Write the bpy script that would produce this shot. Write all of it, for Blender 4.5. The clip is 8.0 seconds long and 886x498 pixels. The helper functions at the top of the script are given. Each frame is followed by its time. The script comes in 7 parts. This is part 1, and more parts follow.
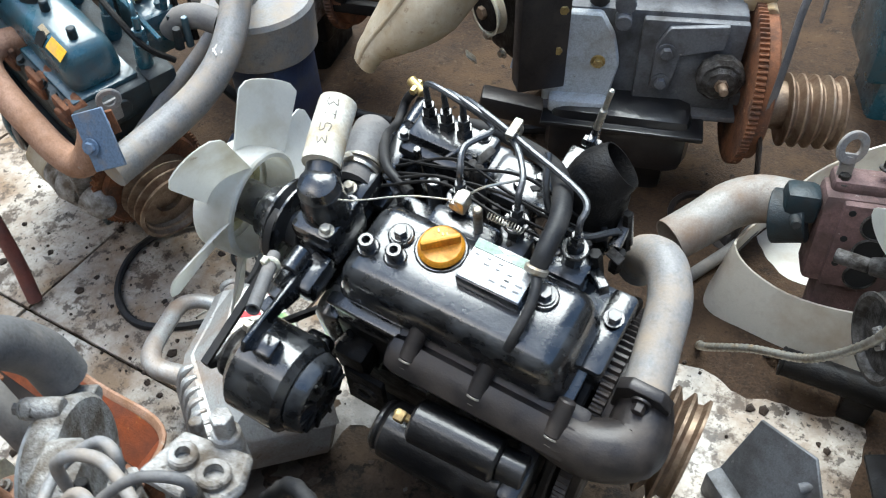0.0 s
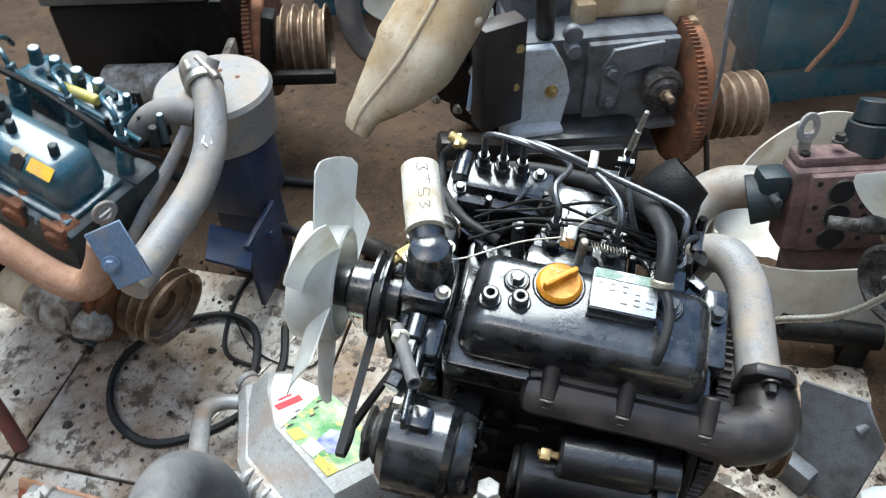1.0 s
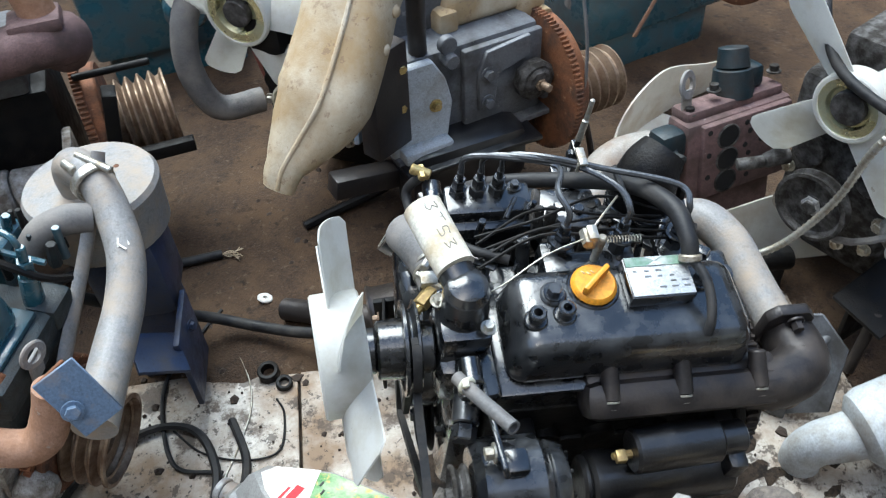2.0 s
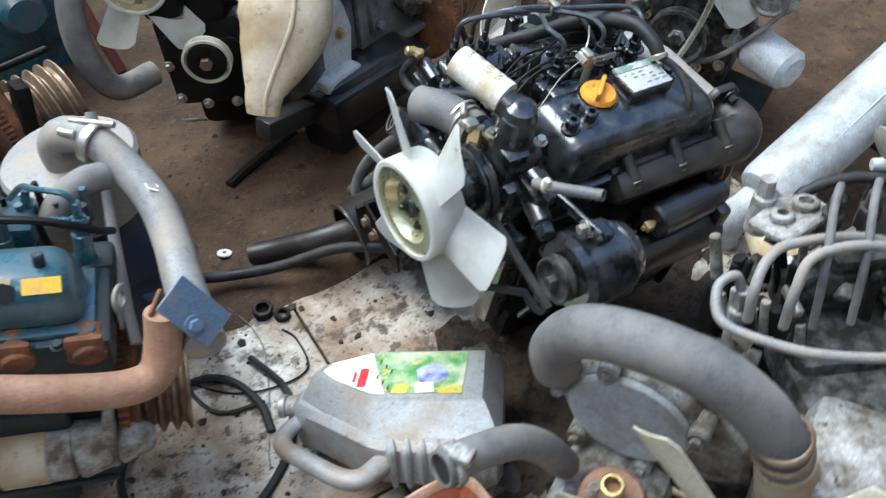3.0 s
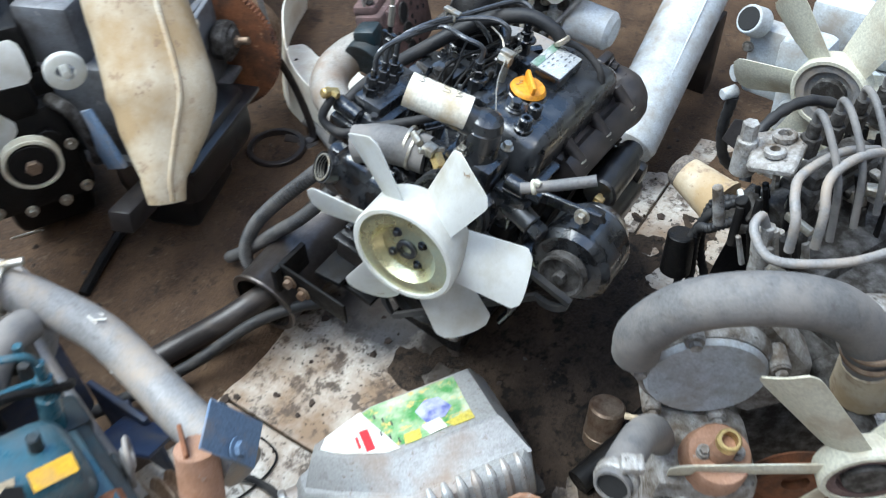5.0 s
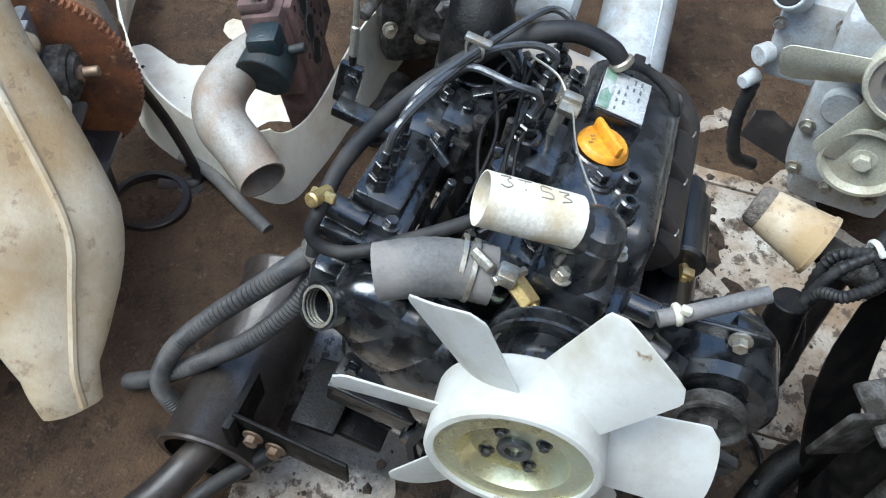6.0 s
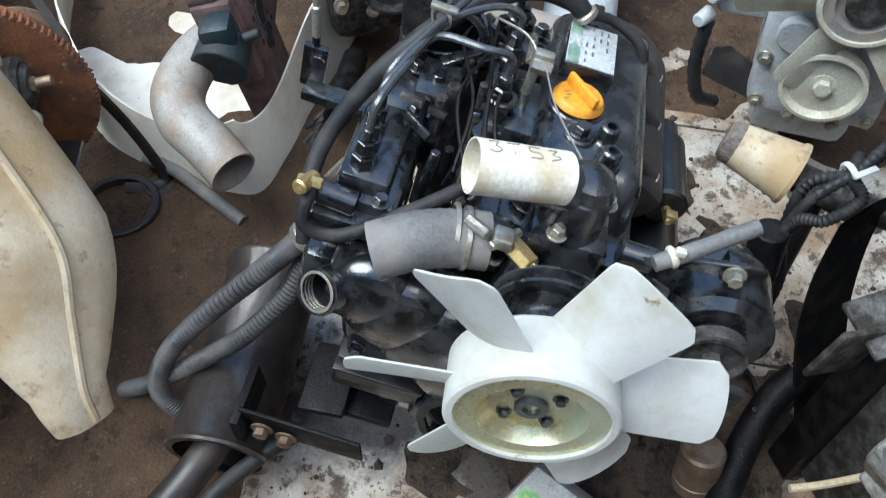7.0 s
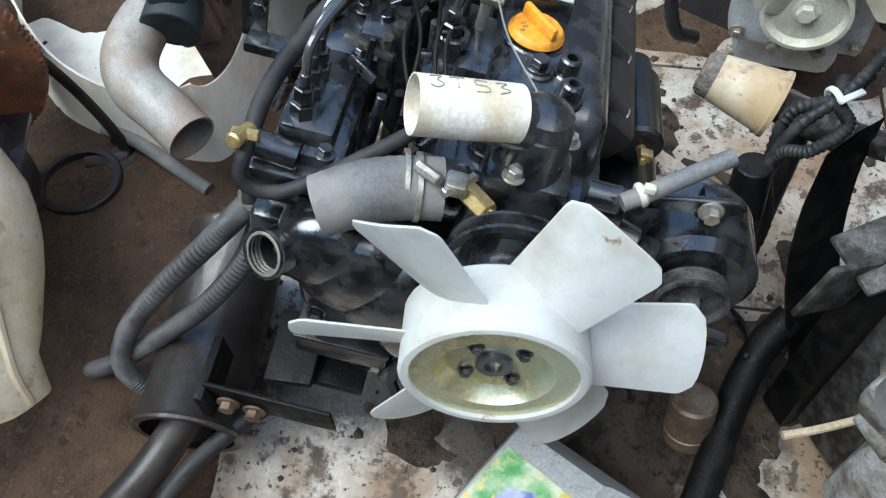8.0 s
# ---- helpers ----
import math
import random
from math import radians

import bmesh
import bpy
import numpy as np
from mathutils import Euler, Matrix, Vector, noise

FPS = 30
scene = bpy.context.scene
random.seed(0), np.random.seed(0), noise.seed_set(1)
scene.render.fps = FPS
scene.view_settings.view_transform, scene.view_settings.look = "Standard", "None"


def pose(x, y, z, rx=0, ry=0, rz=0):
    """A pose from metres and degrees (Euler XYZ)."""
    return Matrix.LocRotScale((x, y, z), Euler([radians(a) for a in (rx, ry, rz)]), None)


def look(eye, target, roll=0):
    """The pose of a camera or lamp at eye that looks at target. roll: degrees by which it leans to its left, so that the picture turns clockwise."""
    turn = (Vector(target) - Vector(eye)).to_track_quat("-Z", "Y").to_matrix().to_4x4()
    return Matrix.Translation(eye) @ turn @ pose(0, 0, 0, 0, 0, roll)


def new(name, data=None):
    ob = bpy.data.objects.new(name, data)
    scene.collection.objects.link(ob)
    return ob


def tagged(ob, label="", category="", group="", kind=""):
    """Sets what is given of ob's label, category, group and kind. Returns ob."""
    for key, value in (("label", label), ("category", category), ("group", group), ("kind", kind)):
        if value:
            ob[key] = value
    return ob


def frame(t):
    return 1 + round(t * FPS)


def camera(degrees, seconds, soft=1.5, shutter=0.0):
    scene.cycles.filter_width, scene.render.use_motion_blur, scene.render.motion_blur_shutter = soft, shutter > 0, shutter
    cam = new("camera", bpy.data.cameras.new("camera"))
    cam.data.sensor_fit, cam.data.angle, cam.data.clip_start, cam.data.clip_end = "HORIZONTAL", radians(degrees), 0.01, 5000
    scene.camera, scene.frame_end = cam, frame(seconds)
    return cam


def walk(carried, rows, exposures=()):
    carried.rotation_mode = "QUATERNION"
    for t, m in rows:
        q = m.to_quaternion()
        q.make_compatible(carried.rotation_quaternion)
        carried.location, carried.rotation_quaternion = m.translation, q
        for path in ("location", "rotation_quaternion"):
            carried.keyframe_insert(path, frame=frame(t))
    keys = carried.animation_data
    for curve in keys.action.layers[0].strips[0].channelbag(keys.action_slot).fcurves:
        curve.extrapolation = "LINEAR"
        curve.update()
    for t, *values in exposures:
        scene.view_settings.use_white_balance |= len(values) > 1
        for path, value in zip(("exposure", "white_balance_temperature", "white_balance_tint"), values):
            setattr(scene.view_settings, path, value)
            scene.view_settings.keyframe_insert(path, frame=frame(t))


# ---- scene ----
cam = camera(56.9, 8.0, soft=1.1, shutter=0.25)
PATH = [
    (0, (0.386, -0.559, 1.306), (-0.372, 0.578, -0.154), -4.5),
    (0.5, (0.229, -0.649, 1.336), (-0.349, 0.61, -0.107), -3.0),
    (1, (0.058, -0.703, 1.349), (-0.326, 0.663, -0.06), -3.6),
    (1.2, (-0.001, -0.693, 1.358), (-0.282, 0.702, -0.048), -3.8),
    (2.3, (-0.33, -0.658, 1.333), (-0.065, 0.746, -0.067), -5.2),
    (2.5, (-0.402, -0.694, 1.33), (-0.042, 0.693, -0.065), -5.7),
    (3, (-0.703, -0.786, 1.341), (-0.051, 0.438, -0.1), -4.3),
    (3.5, (-0.94, -0.839, 1.382), (-0.284, 0.41, -0.035), -7.1),
    (4, (-1.106, -0.69, 1.36), (-0.344, 0.521, -0.038), -7.2),
    (4.5, (-1.147, -0.635, 1.377), (-0.184, 0.421, -0.022), -4.4),
    (4.7, (-1.086, -0.613, 1.383), (-0.045, 0.347, -0.029), -3.8),
    (5.8, (-0.662, -0.033, 1.194), (0.53, 0.344, -0.366), 3.4),
    (6, (-0.652, -0.008, 1.199), (0.544, 0.321, -0.37), 3.9),
    (6.5, (-0.663, 0.009, 1.224), (0.541, 0.254, -0.354), 3.3),
    (7, (-0.661, 0.021, 1.203), (0.5, 0.247, -0.41), 0.6),
    (7.5, (-0.665, -0.009, 1.142), (0.437, 0.206, -0.513), -1.6),
    (8, (-0.631, -0.019, 1.146), (0.463, 0.201, -0.514), -2.8),
]
walk(cam, [(t, look(e, a, r)) for t, e, a, r in PATH], exposures=((0.0, 1.78, 6200, 2), (3.0, 1.66, 5950, 2), (4.3, 1.80, 5900, 2), (6.0, 1.60, 5900, 2), (8.0, 1.50, 5850, 2)))

# ---- daylight ----
world = bpy.data.worlds.new("overcast_sky")
scene.world = world
world.use_nodes = True
wn = world.node_tree.nodes
sky = wn.new("ShaderNodeTexSky")
sky.sky_type = "NISHITA"
sky.sun_disc = False
sky.sun_elevation, sky.sun_rotation = radians(52), radians(200)
sky.dust_density, sky.ozone_density = 1.5, 1.0
world.node_tree.links.new(sky.outputs[0], wn["Background"].inputs[0])
wn["Background"].inputs[1].default_value = 0.135
sun = new("sun", bpy.data.lights.new("sun", "SUN"))
sun.data.energy, sun.data.angle, sun.data.color = 2.3, radians(46), (1.0, 0.985, 0.96)
sun.matrix_world = look((-0.9, 2.0, 4.0), (0, 0, 0))


# ---- materials ----
def mat(name, base, rough=0.5, metal=0.0, dirt=None, amount=0.4, scale=30.0, bump=0.15, grain=260.0, spec=0.5, wear=None, wear_amount=0.3, coat=0.0, vary=0.15, grime=0.55, thin=0.0):
    """Painted, cast, rubber or bare surface with patches of dirt, fine grain and worn spots."""
    m = bpy.data.materials.new(name)
    m.use_nodes = True
    nt = m.node_tree
    n, ln = nt.nodes, nt.links
    b = n["Principled BSDF"]
    tc = n.new("ShaderNodeTexCoord")
    oi = n.new("ShaderNodeObjectInfo")
    add = n.new("ShaderNodeVectorMath")
    ln.new(tc.outputs["Object"], add.inputs[0])
    ln.new(oi.outputs["Random"], add.inputs[1])

    def tex(s, det, rgh=0.6):
        t = n.new("ShaderNodeTexNoise")
        t.inputs["Scale"].default_value, t.inputs["Detail"].default_value, t.inputs["Roughness"].default_value = s, det, rgh
        ln.new(add.outputs[0], t.inputs["Vector"])
        return t.outputs[0]

    def ramp(src, lo, hi):
        r = n.new("ShaderNodeMapRange")
        r.inputs["From Min"].default_value, r.inputs["From Max"].default_value = lo, hi
        ln.new(src, r.inputs["Value"])
        return r.outputs[0]

    def mix(f, a, c):
        x = n.new("ShaderNodeMix")
        x.data_type = "RGBA"
        if f is not None:
            ln.new(f, x.inputs[0])
        for s, v in ((6, a), (7, c)):
            if isinstance(v, tuple):
                x.inputs[s].default_value = (*v, 1)
            else:
                ln.new(v, x.inputs[s])
        return x.outputs[2]

    big, fine = tex(scale, 5.0), tex(grain, 3.0)
    col = mix(ramp(fine, 0.35, 0.7), tuple(c * (1 - vary) for c in base), tuple(min(1, c * (1 + vary)) for c in base))
    if grime:
        gm = n.new("ShaderNodeMapRange")
        gm.inputs["From Min"].default_value, gm.inputs["From Max"].default_value = 0.52, 0.68
        gm.inputs["To Max"].default_value = grime
        ln.new(tex(scale * 4.5, 8.0, 0.72), gm.inputs["Value"])
        col = mix(gm.outputs[0], col, tuple(c * k for c, k in zip(base, (0.42, 0.37, 0.32))))
    rough_out = None
    if dirt:
        f = ramp(big, 0.62 - amount * 0.45, 0.80 - amount * 0.25)
        col = mix(f, col, dirt)
        rm = n.new("ShaderNodeMapRange")
        rm.inputs["To Min"].default_value, rm.inputs["To Max"].default_value = rough, min(0.95, rough + 0.35)
        ln.new(f, rm.inputs["Value"])
        rough_out = rm.outputs[0]
    if wear:
        w = ramp(tex(scale * 2.3, 8.0, 0.7), 0.72 - wear_amount * 0.35, 0.78 - wear_amount * 0.3)
        col = mix(w, col, wear)
    ln.new(col, b.inputs["Base Color"])
    b.inputs["Roughness"].default_value, b.inputs["Metallic"].default_value = rough, metal
    b.inputs["Specular IOR Level"].default_value = spec
    b.inputs["Coat Weight"].default_value = coat
    b.inputs["Coat Roughness"].default_value = 0.12
    if rough_out is not None:
        ln.new(rough_out, b.inputs["Roughness"])
    if thin:
        tr, ms = n.new("ShaderNodeBsdfTranslucent"), n.new("ShaderNodeMixShader")
        ln.new(col, tr.inputs[0])
        ms.inputs[0].default_value = thin
        ln.new(b.outputs[0], ms.inputs[1])
        ln.new(tr.outputs[0], ms.inputs[2])
        ln.new(ms.outputs[0], n["Material Output"].inputs[0])
    if bump:
        bp = n.new("ShaderNodeBump")
        bp.inputs["Strength"].default_value, bp.inputs["Distance"].default_value = bump, 0.004
        hh = n.new("ShaderNodeMath")
        hh.operation = "ADD"
        ln.new(big, hh.inputs[0])
        ln.new(fine, hh.inputs[1])
        ln.new(hh.outputs[0], bp.inputs["Height"])
        ln.new(bp.outputs[0], b.inputs["Normal"])
    return m


def spill(m, spots, colour):
    """Old oil soaked into a floor: dark patches with ragged edges at places (x, y, radius)."""
    nt = m.node_tree
    n, ln = nt.nodes, nt.links
    b = n["Principled BSDF"]
    geo, nz = n.new("ShaderNodeNewGeometry"), n.new("ShaderNodeTexNoise")
    nz.inputs["Scale"].default_value, nz.inputs["Detail"].default_value, nz.inputs["Roughness"].default_value = 9.0, 8.0, 0.68
    ln.new(geo.outputs["Position"], nz.inputs["Vector"])
    total = None
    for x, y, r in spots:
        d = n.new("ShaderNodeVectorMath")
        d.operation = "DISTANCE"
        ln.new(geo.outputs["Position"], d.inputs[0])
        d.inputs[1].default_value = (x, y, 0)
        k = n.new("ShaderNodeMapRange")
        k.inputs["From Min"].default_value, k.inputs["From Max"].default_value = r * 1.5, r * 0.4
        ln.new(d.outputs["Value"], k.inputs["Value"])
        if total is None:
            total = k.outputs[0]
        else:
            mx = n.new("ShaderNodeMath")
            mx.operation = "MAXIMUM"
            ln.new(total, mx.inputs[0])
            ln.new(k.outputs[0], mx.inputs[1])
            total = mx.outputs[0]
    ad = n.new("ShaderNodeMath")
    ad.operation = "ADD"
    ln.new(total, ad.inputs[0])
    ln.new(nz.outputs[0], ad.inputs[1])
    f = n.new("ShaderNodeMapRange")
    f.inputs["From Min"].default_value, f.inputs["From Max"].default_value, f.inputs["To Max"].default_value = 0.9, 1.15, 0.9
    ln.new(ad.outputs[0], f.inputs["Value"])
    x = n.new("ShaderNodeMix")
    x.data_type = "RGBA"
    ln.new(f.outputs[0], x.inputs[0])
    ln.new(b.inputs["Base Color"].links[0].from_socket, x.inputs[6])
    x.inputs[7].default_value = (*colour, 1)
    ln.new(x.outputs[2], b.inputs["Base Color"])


def speckle(m, scale, lo, hi, colour, most):
    """Small hard-edged spots of dirt or rust over a finished surface."""
    nt = m.node_tree
    n, ln = nt.nodes, nt.links
    b = n["Principled BSDF"]
    geo, nz, f, x = n.new("ShaderNodeNewGeometry"), n.new("ShaderNodeTexNoise"), n.new("ShaderNodeMapRange"), n.new("ShaderNodeMix")
    nz.inputs["Scale"].default_value, nz.inputs["Detail"].default_value, nz.inputs["Roughness"].default_value = scale, 6.0, 0.7
    f.inputs["From Min"].default_value, f.inputs["From Max"].default_value, f.inputs["To Max"].default_value = lo, hi, most
    x.data_type = "RGBA"
    ln.new(geo.outputs["Position"], nz.inputs["Vector"])
    ln.new(nz.outputs[0], f.inputs["Value"])
    ln.new(f.outputs[0], x.inputs[0])
    ln.new(b.inputs["Base Color"].links[0].from_socket, x.inputs[6])
    x.inputs[7].default_value = (*colour, 1)
    ln.new(x.outputs[2], b.inputs["Base Color"])


# Oily dust patches, lifted pale and bluish to stand in for sky reflections.
BLACK = mat("oily_black_paint", (0.005, 0.0056, 0.0066), 0.20, dirt=(0.036, 0.038, 0.041), amount=0.42, scale=28, bump=0.16, coat=1.0, spec=0.5)
BLACK_CAST = mat("black_cast_iron", (0.004, 0.004, 0.0045), 0.42, dirt=(0.012, 0.010, 0.008), amount=0.45, scale=34, bump=0.3, spec=0.22)
MUFFLER = mat("oily_browned_steel", (0.10, 0.085, 0.075), 0.28, 0.6, dirt=(0.030, 0.021, 0.015), amount=0.5, scale=14, bump=0.15, coat=0.4)
SUMP_PAINT = mat("dull_black_sump_paint", (0.007, 0.007, 0.008), 0.30, dirt=(0.028, 0.026, 0.025), amount=0.32, scale=16, bump=0.2, coat=0.4)
DARK_IRON = mat("dark_brown_iron", (0.030, 0.026, 0.025), 0.38, 0.3, dirt=(0.07, 0.055, 0.045), amount=0.35, scale=16, bump=0.10)
GREY_PAINT = mat("dark_grey_paint", (0.125, 0.13, 0.14), 0.42, dirt=(0.05, 0.047, 0.045), amount=0.42, scale=14, bump=0.2, wear=(0.28, 0.27, 0.26), wear_amount=0.25)
TEAL = mat("teal_paint", (0.022, 0.088, 0.12), 0.22, dirt=(0.05, 0.075, 0.085), amount=0.45, scale=18, bump=0.15, wear=(0.22, 0.30, 0.33), wear_amount=0.15, coat=0.6)
TEAL_DARK = mat("dark_teal_cast", (0.006, 0.022, 0.030), 0.36, dirt=(0.018, 0.018, 0.017), amount=0.6, scale=24, bump=0.3)
BLUE_PLATE = mat("blue_grey_plate", (0.13, 0.19, 0.28), 0.45, dirt=(0.25, 0.22, 0.2), amount=0.3, scale=30)
NAVY = mat("navy_paint", (0.02, 0.035, 0.08), 0.4, dirt=(0.06, 0.06, 0.07), amount=0.4, scale=20)
RUST = mat("rusty_iron", (0.22, 0.085, 0.035), 0.75, 0.1, dirt=(0.07, 0.04, 0.028), amount=0.5, scale=26, bump=0.45, wear=(0.38, 0.22, 0.12), wear_amount=0.3)
RUST_PALE = mat("pale_rusty_pipe", (0.36, 0.21, 0.14), 0.7, 0.1, dirt=(0.24, 0.12, 0.06), amount=0.5, scale=16, bump=0.3, wear=(0.35, 0.30, 0.26), wear_amount=0.3)
ORANGE_RUST = mat("orange_primer", (0.24, 0.055, 0.016), 0.42, dirt=(0.11, 0.036, 0.02), amount=0.5, scale=14, bump=0.25, wear=(0.5, 0.28, 0.08), wear_amount=0.2)
PULLEY = mat("worn_pulley_steel", (0.27, 0.20, 0.14), 0.42, 0.6, dirt=(0.13, 0.075, 0.045), amount=0.5, scale=24, bump=0.2)
CREAM = mat("cream_paint", (0.51, 0.46, 0.36), 0.5, dirt=(0.33, 0.235, 0.125), amount=0.80, scale=9, bump=0.22, wear=(0.24, 0.17, 0.11), wear_amount=0.42, vary=0.05, grime=0.35)
CREAM_SHEET = mat("cream_plastic_sheet", (0.80, 0.77, 0.68), 0.42, dirt=(0.55, 0.45, 0.32), amount=0.3, scale=7, bump=0.08, vary=0.03, grime=0.2, thin=0.2)
WHITE = mat("white_plastic", (0.80, 0.80, 0.765), 0.36, dirt=(0.62, 0.59, 0.50), amount=0.26, scale=13, bump=0.05, wear=(0.34, 0.24, 0.14), wear_amount=0.19, vary=0.02, grime=0.12, thin=0.5)
IVORY = mat("aged_ivory_plastic", (0.70, 0.68, 0.56), 0.42, dirt=(0.5, 0.42, 0.3), amount=0.35, scale=14, bump=0.06, grime=0.2, thin=0.3)
GOLD = mat("yellow_zinc", (0.62, 0.58, 0.34), 0.26, 0.8, dirt=(0.52, 0.60, 0.50), amount=0.4, scale=11, bump=0.05, wear=(0.62, 0.40, 0.22), wear_amount=0.22, grime=0.2)
ELBOW = mat("rust_stained_pipe", (0.27, 0.255, 0.23), 0.5, dirt=(0.20, 0.125, 0.075), amount=0.42, scale=9, bump=0.15, wear=(0.10, 0.06, 0.04), wear_amount=0.2)
PIPE_GREY = mat("grey_pipe_paint", (0.22, 0.215, 0.21), 0.5, dirt=(0.32, 0.26, 0.20), amount=0.45, scale=18, bump=0.15, wear=(0.18, 0.10, 0.06), wear_amount=0.1)
GREY_LIGHT = mat("light_grey_paint", (0.46, 0.49, 0.51), 0.42, dirt=(0.30, 0.27, 0.23), amount=0.4, scale=16, bump=0.15, wear=(0.16, 0.13, 0.1), wear_amount=0.12)
ALU = mat("dirty_cast_aluminium", (0.42, 0.41, 0.39), 0.5, 0.3, dirt=(0.12, 0.095, 0.07), amount=0.62, scale=34, bump=0.6, wear=(0.05, 0.04, 0.03), wear_amount=0.35)
ALU_DARK = mat("grimy_aluminium", (0.15, 0.145, 0.14), 0.45, 0.3, dirt=(0.022, 0.018, 0.014), amount=0.85, scale=42, bump=0.5)
RUBBER = mat("grey_black_rubber", (0.016, 0.016, 0.017), 0.5, dirt=(0.05, 0.046, 0.042), amount=0.4, scale=24, bump=0.12, spec=0.3)
LOOM = mat("dusty_corrugated_plastic", (0.045, 0.044, 0.043), 0.45, dirt=(0.12, 0.11, 0.10), amount=0.5, scale=20, bump=0.1)
HOSE = mat("dusty_grey_hose", (0.12, 0.117, 0.115), 0.6, dirt=(0.22, 0.20, 0.18), amount=0.45, scale=14, bump=0.2)
STEEL = mat("zinc_steel", (0.48, 0.46, 0.40), 0.35, 0.8, dirt=(0.25, 0.19, 0.12), amount=0.35, scale=50)
WIRE = mat("bundled_steel_pipe", (0.10, 0.104, 0.11), 0.26, 0.5)
BRASS = mat("brass_fitting", (0.55, 0.42, 0.18), 0.35, 0.8, dirt=(0.3, 0.2, 0.1), amount=0.4, scale=60)
ORANGE = mat("orange_plastic", (0.72, 0.30, 0.02), 0.45, dirt=(0.42, 0.16, 0.02), amount=0.25, scale=50, bump=0.1)
YELLOW = mat("yellow_sticker", (0.80, 0.45, 0.03), 0.45, dirt=(0.6, 0.35, 0.1), amount=0.2, scale=40)
PAPER = mat("masking_paper", (0.66, 0.63, 0.54), 0.75, dirt=(0.46, 0.36, 0.22), amount=0.4, scale=20, bump=0.12, grime=0.2)
SILVER = mat("silver_plastic", (0.37, 0.37, 0.36), 0.38, 0.3, dirt=(0.27, 0.20, 0.15), amount=0.40, scale=9, bump=0.12, grime=0.4)
LABEL = mat("silver_label", (0.62, 0.63, 0.62), 0.25, 0.4, dirt=(0.42, 0.42, 0.4), amount=0.35, scale=40)
GREEN = mat("green_print", (0.08, 0.27, 0.08), 0.35, dirt=(0.46, 0.50, 0.36), amount=0.55, scale=24, wear=(0.55, 0.40, 0.14), wear_amount=0.5)
DARK_GREEN = mat("dark_green_print", (0.13, 0.22, 0.16), 0.35, dirt=(0.4, 0.42, 0.4), amount=0.4, scale=40)
BLUE = mat("blue_print", (0.10, 0.12, 0.34), 0.4, dirt=(0.4, 0.42, 0.5), amount=0.5, scale=40)
RED = mat("red_print", (0.50, 0.03, 0.04), 0.45)
PENCIL = mat("faded_pen", (0.24, 0.225, 0.19), 0.7)
INK = mat("black_ink", (0.05, 0.05, 0.05), 0.6)
WHITE_PRINT = mat("white_print", (0.72, 0.71, 0.67), 0.4, dirt=(0.5, 0.46, 0.38), amount=0.45, scale=25)
YELLOW_PRINT = mat("yellow_print", (0.50, 0.42, 0.08), 0.4, dirt=(0.45, 0.45, 0.3), amount=0.3, scale=25)
RED_HOSE = mat("red_brown_rubber", (0.20, 0.06, 0.045), 0.55, dirt=(0.14, 0.07, 0.06), amount=0.4, scale=20)
PURPLE = mat("purple_brown_iron", (0.16, 0.095, 0.09), 0.6, 0.15, dirt=(0.09, 0.06, 0.055), amount=0.5, scale=22, bump=0.4, wear=(0.30, 0.25, 0.23), wear_amount=0.2)
# Near-black for flat caps that paint the shade inside holes and mouths.
VOID = mat("hole_shade_black", (0.008, 0.008, 0.008), 0.8)
STRAW = mat("frayed_cord", (0.45, 0.36, 0.24), 0.8)
FOAM = mat("crumbled_foam", (0.10, 0.085, 0.075), 0.95, dirt=(0.2, 0.17, 0.14), amount=0.5, scale=90, bump=1.0)
TILE = mat("dirty_white_tile", (0.56, 0.525, 0.465), 0.36, dirt=(0.23, 0.155, 0.095), amount=0.70, scale=7, bump=0.3, grain=140, wear=(0.085, 0.058, 0.038), wear_amount=0.55, grime=0.85)
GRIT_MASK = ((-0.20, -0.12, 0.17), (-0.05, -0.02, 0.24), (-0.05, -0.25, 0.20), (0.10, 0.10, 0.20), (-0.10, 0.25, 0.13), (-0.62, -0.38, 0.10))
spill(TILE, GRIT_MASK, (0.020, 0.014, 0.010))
speckle(TILE, 26.0, 0.565, 0.60, (0.050, 0.034, 0.022), 0.85)
speckle(TILE, 75.0, 0.60, 0.63, (0.025, 0.018, 0.012), 0.9)
SOIL = mat("trodden_brown_soil", (0.052, 0.030, 0.0165), 0.7, dirt=(0.088, 0.055, 0.032), amount=0.45, scale=11, bump=1.0, grain=190, wear=(0.026, 0.017, 0.011), wear_amount=0.42, vary=0.4, grime=0.8, spec=0.25)
speckle(SOIL, 60.0, 0.60, 0.65, (0.14, 0.105, 0.075), 0.45)
speckle(SOIL, 34.0, 0.585, 0.63, (0.017, 0.011, 0.007), 0.55)
speckle(SILVER, 70.0, 0.62, 0.66, (0.17, 0.11, 0.07), 0.7)
speckle(CREAM, 55.0, 0.60, 0.64, (0.20, 0.13, 0.08), 0.6)
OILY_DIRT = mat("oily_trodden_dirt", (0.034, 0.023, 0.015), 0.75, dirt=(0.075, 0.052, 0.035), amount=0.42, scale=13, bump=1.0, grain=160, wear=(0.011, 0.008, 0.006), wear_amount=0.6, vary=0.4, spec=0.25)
CLOD = mat("dark_soil_crumbs", (0.05, 0.035, 0.026), 0.9, bump=0.6, grain=120)


# ---- mesh tools ----
def frame_to(d):
    return Vector(d).normalized().to_track_quat("Z", "Y").to_matrix().to_4x4()


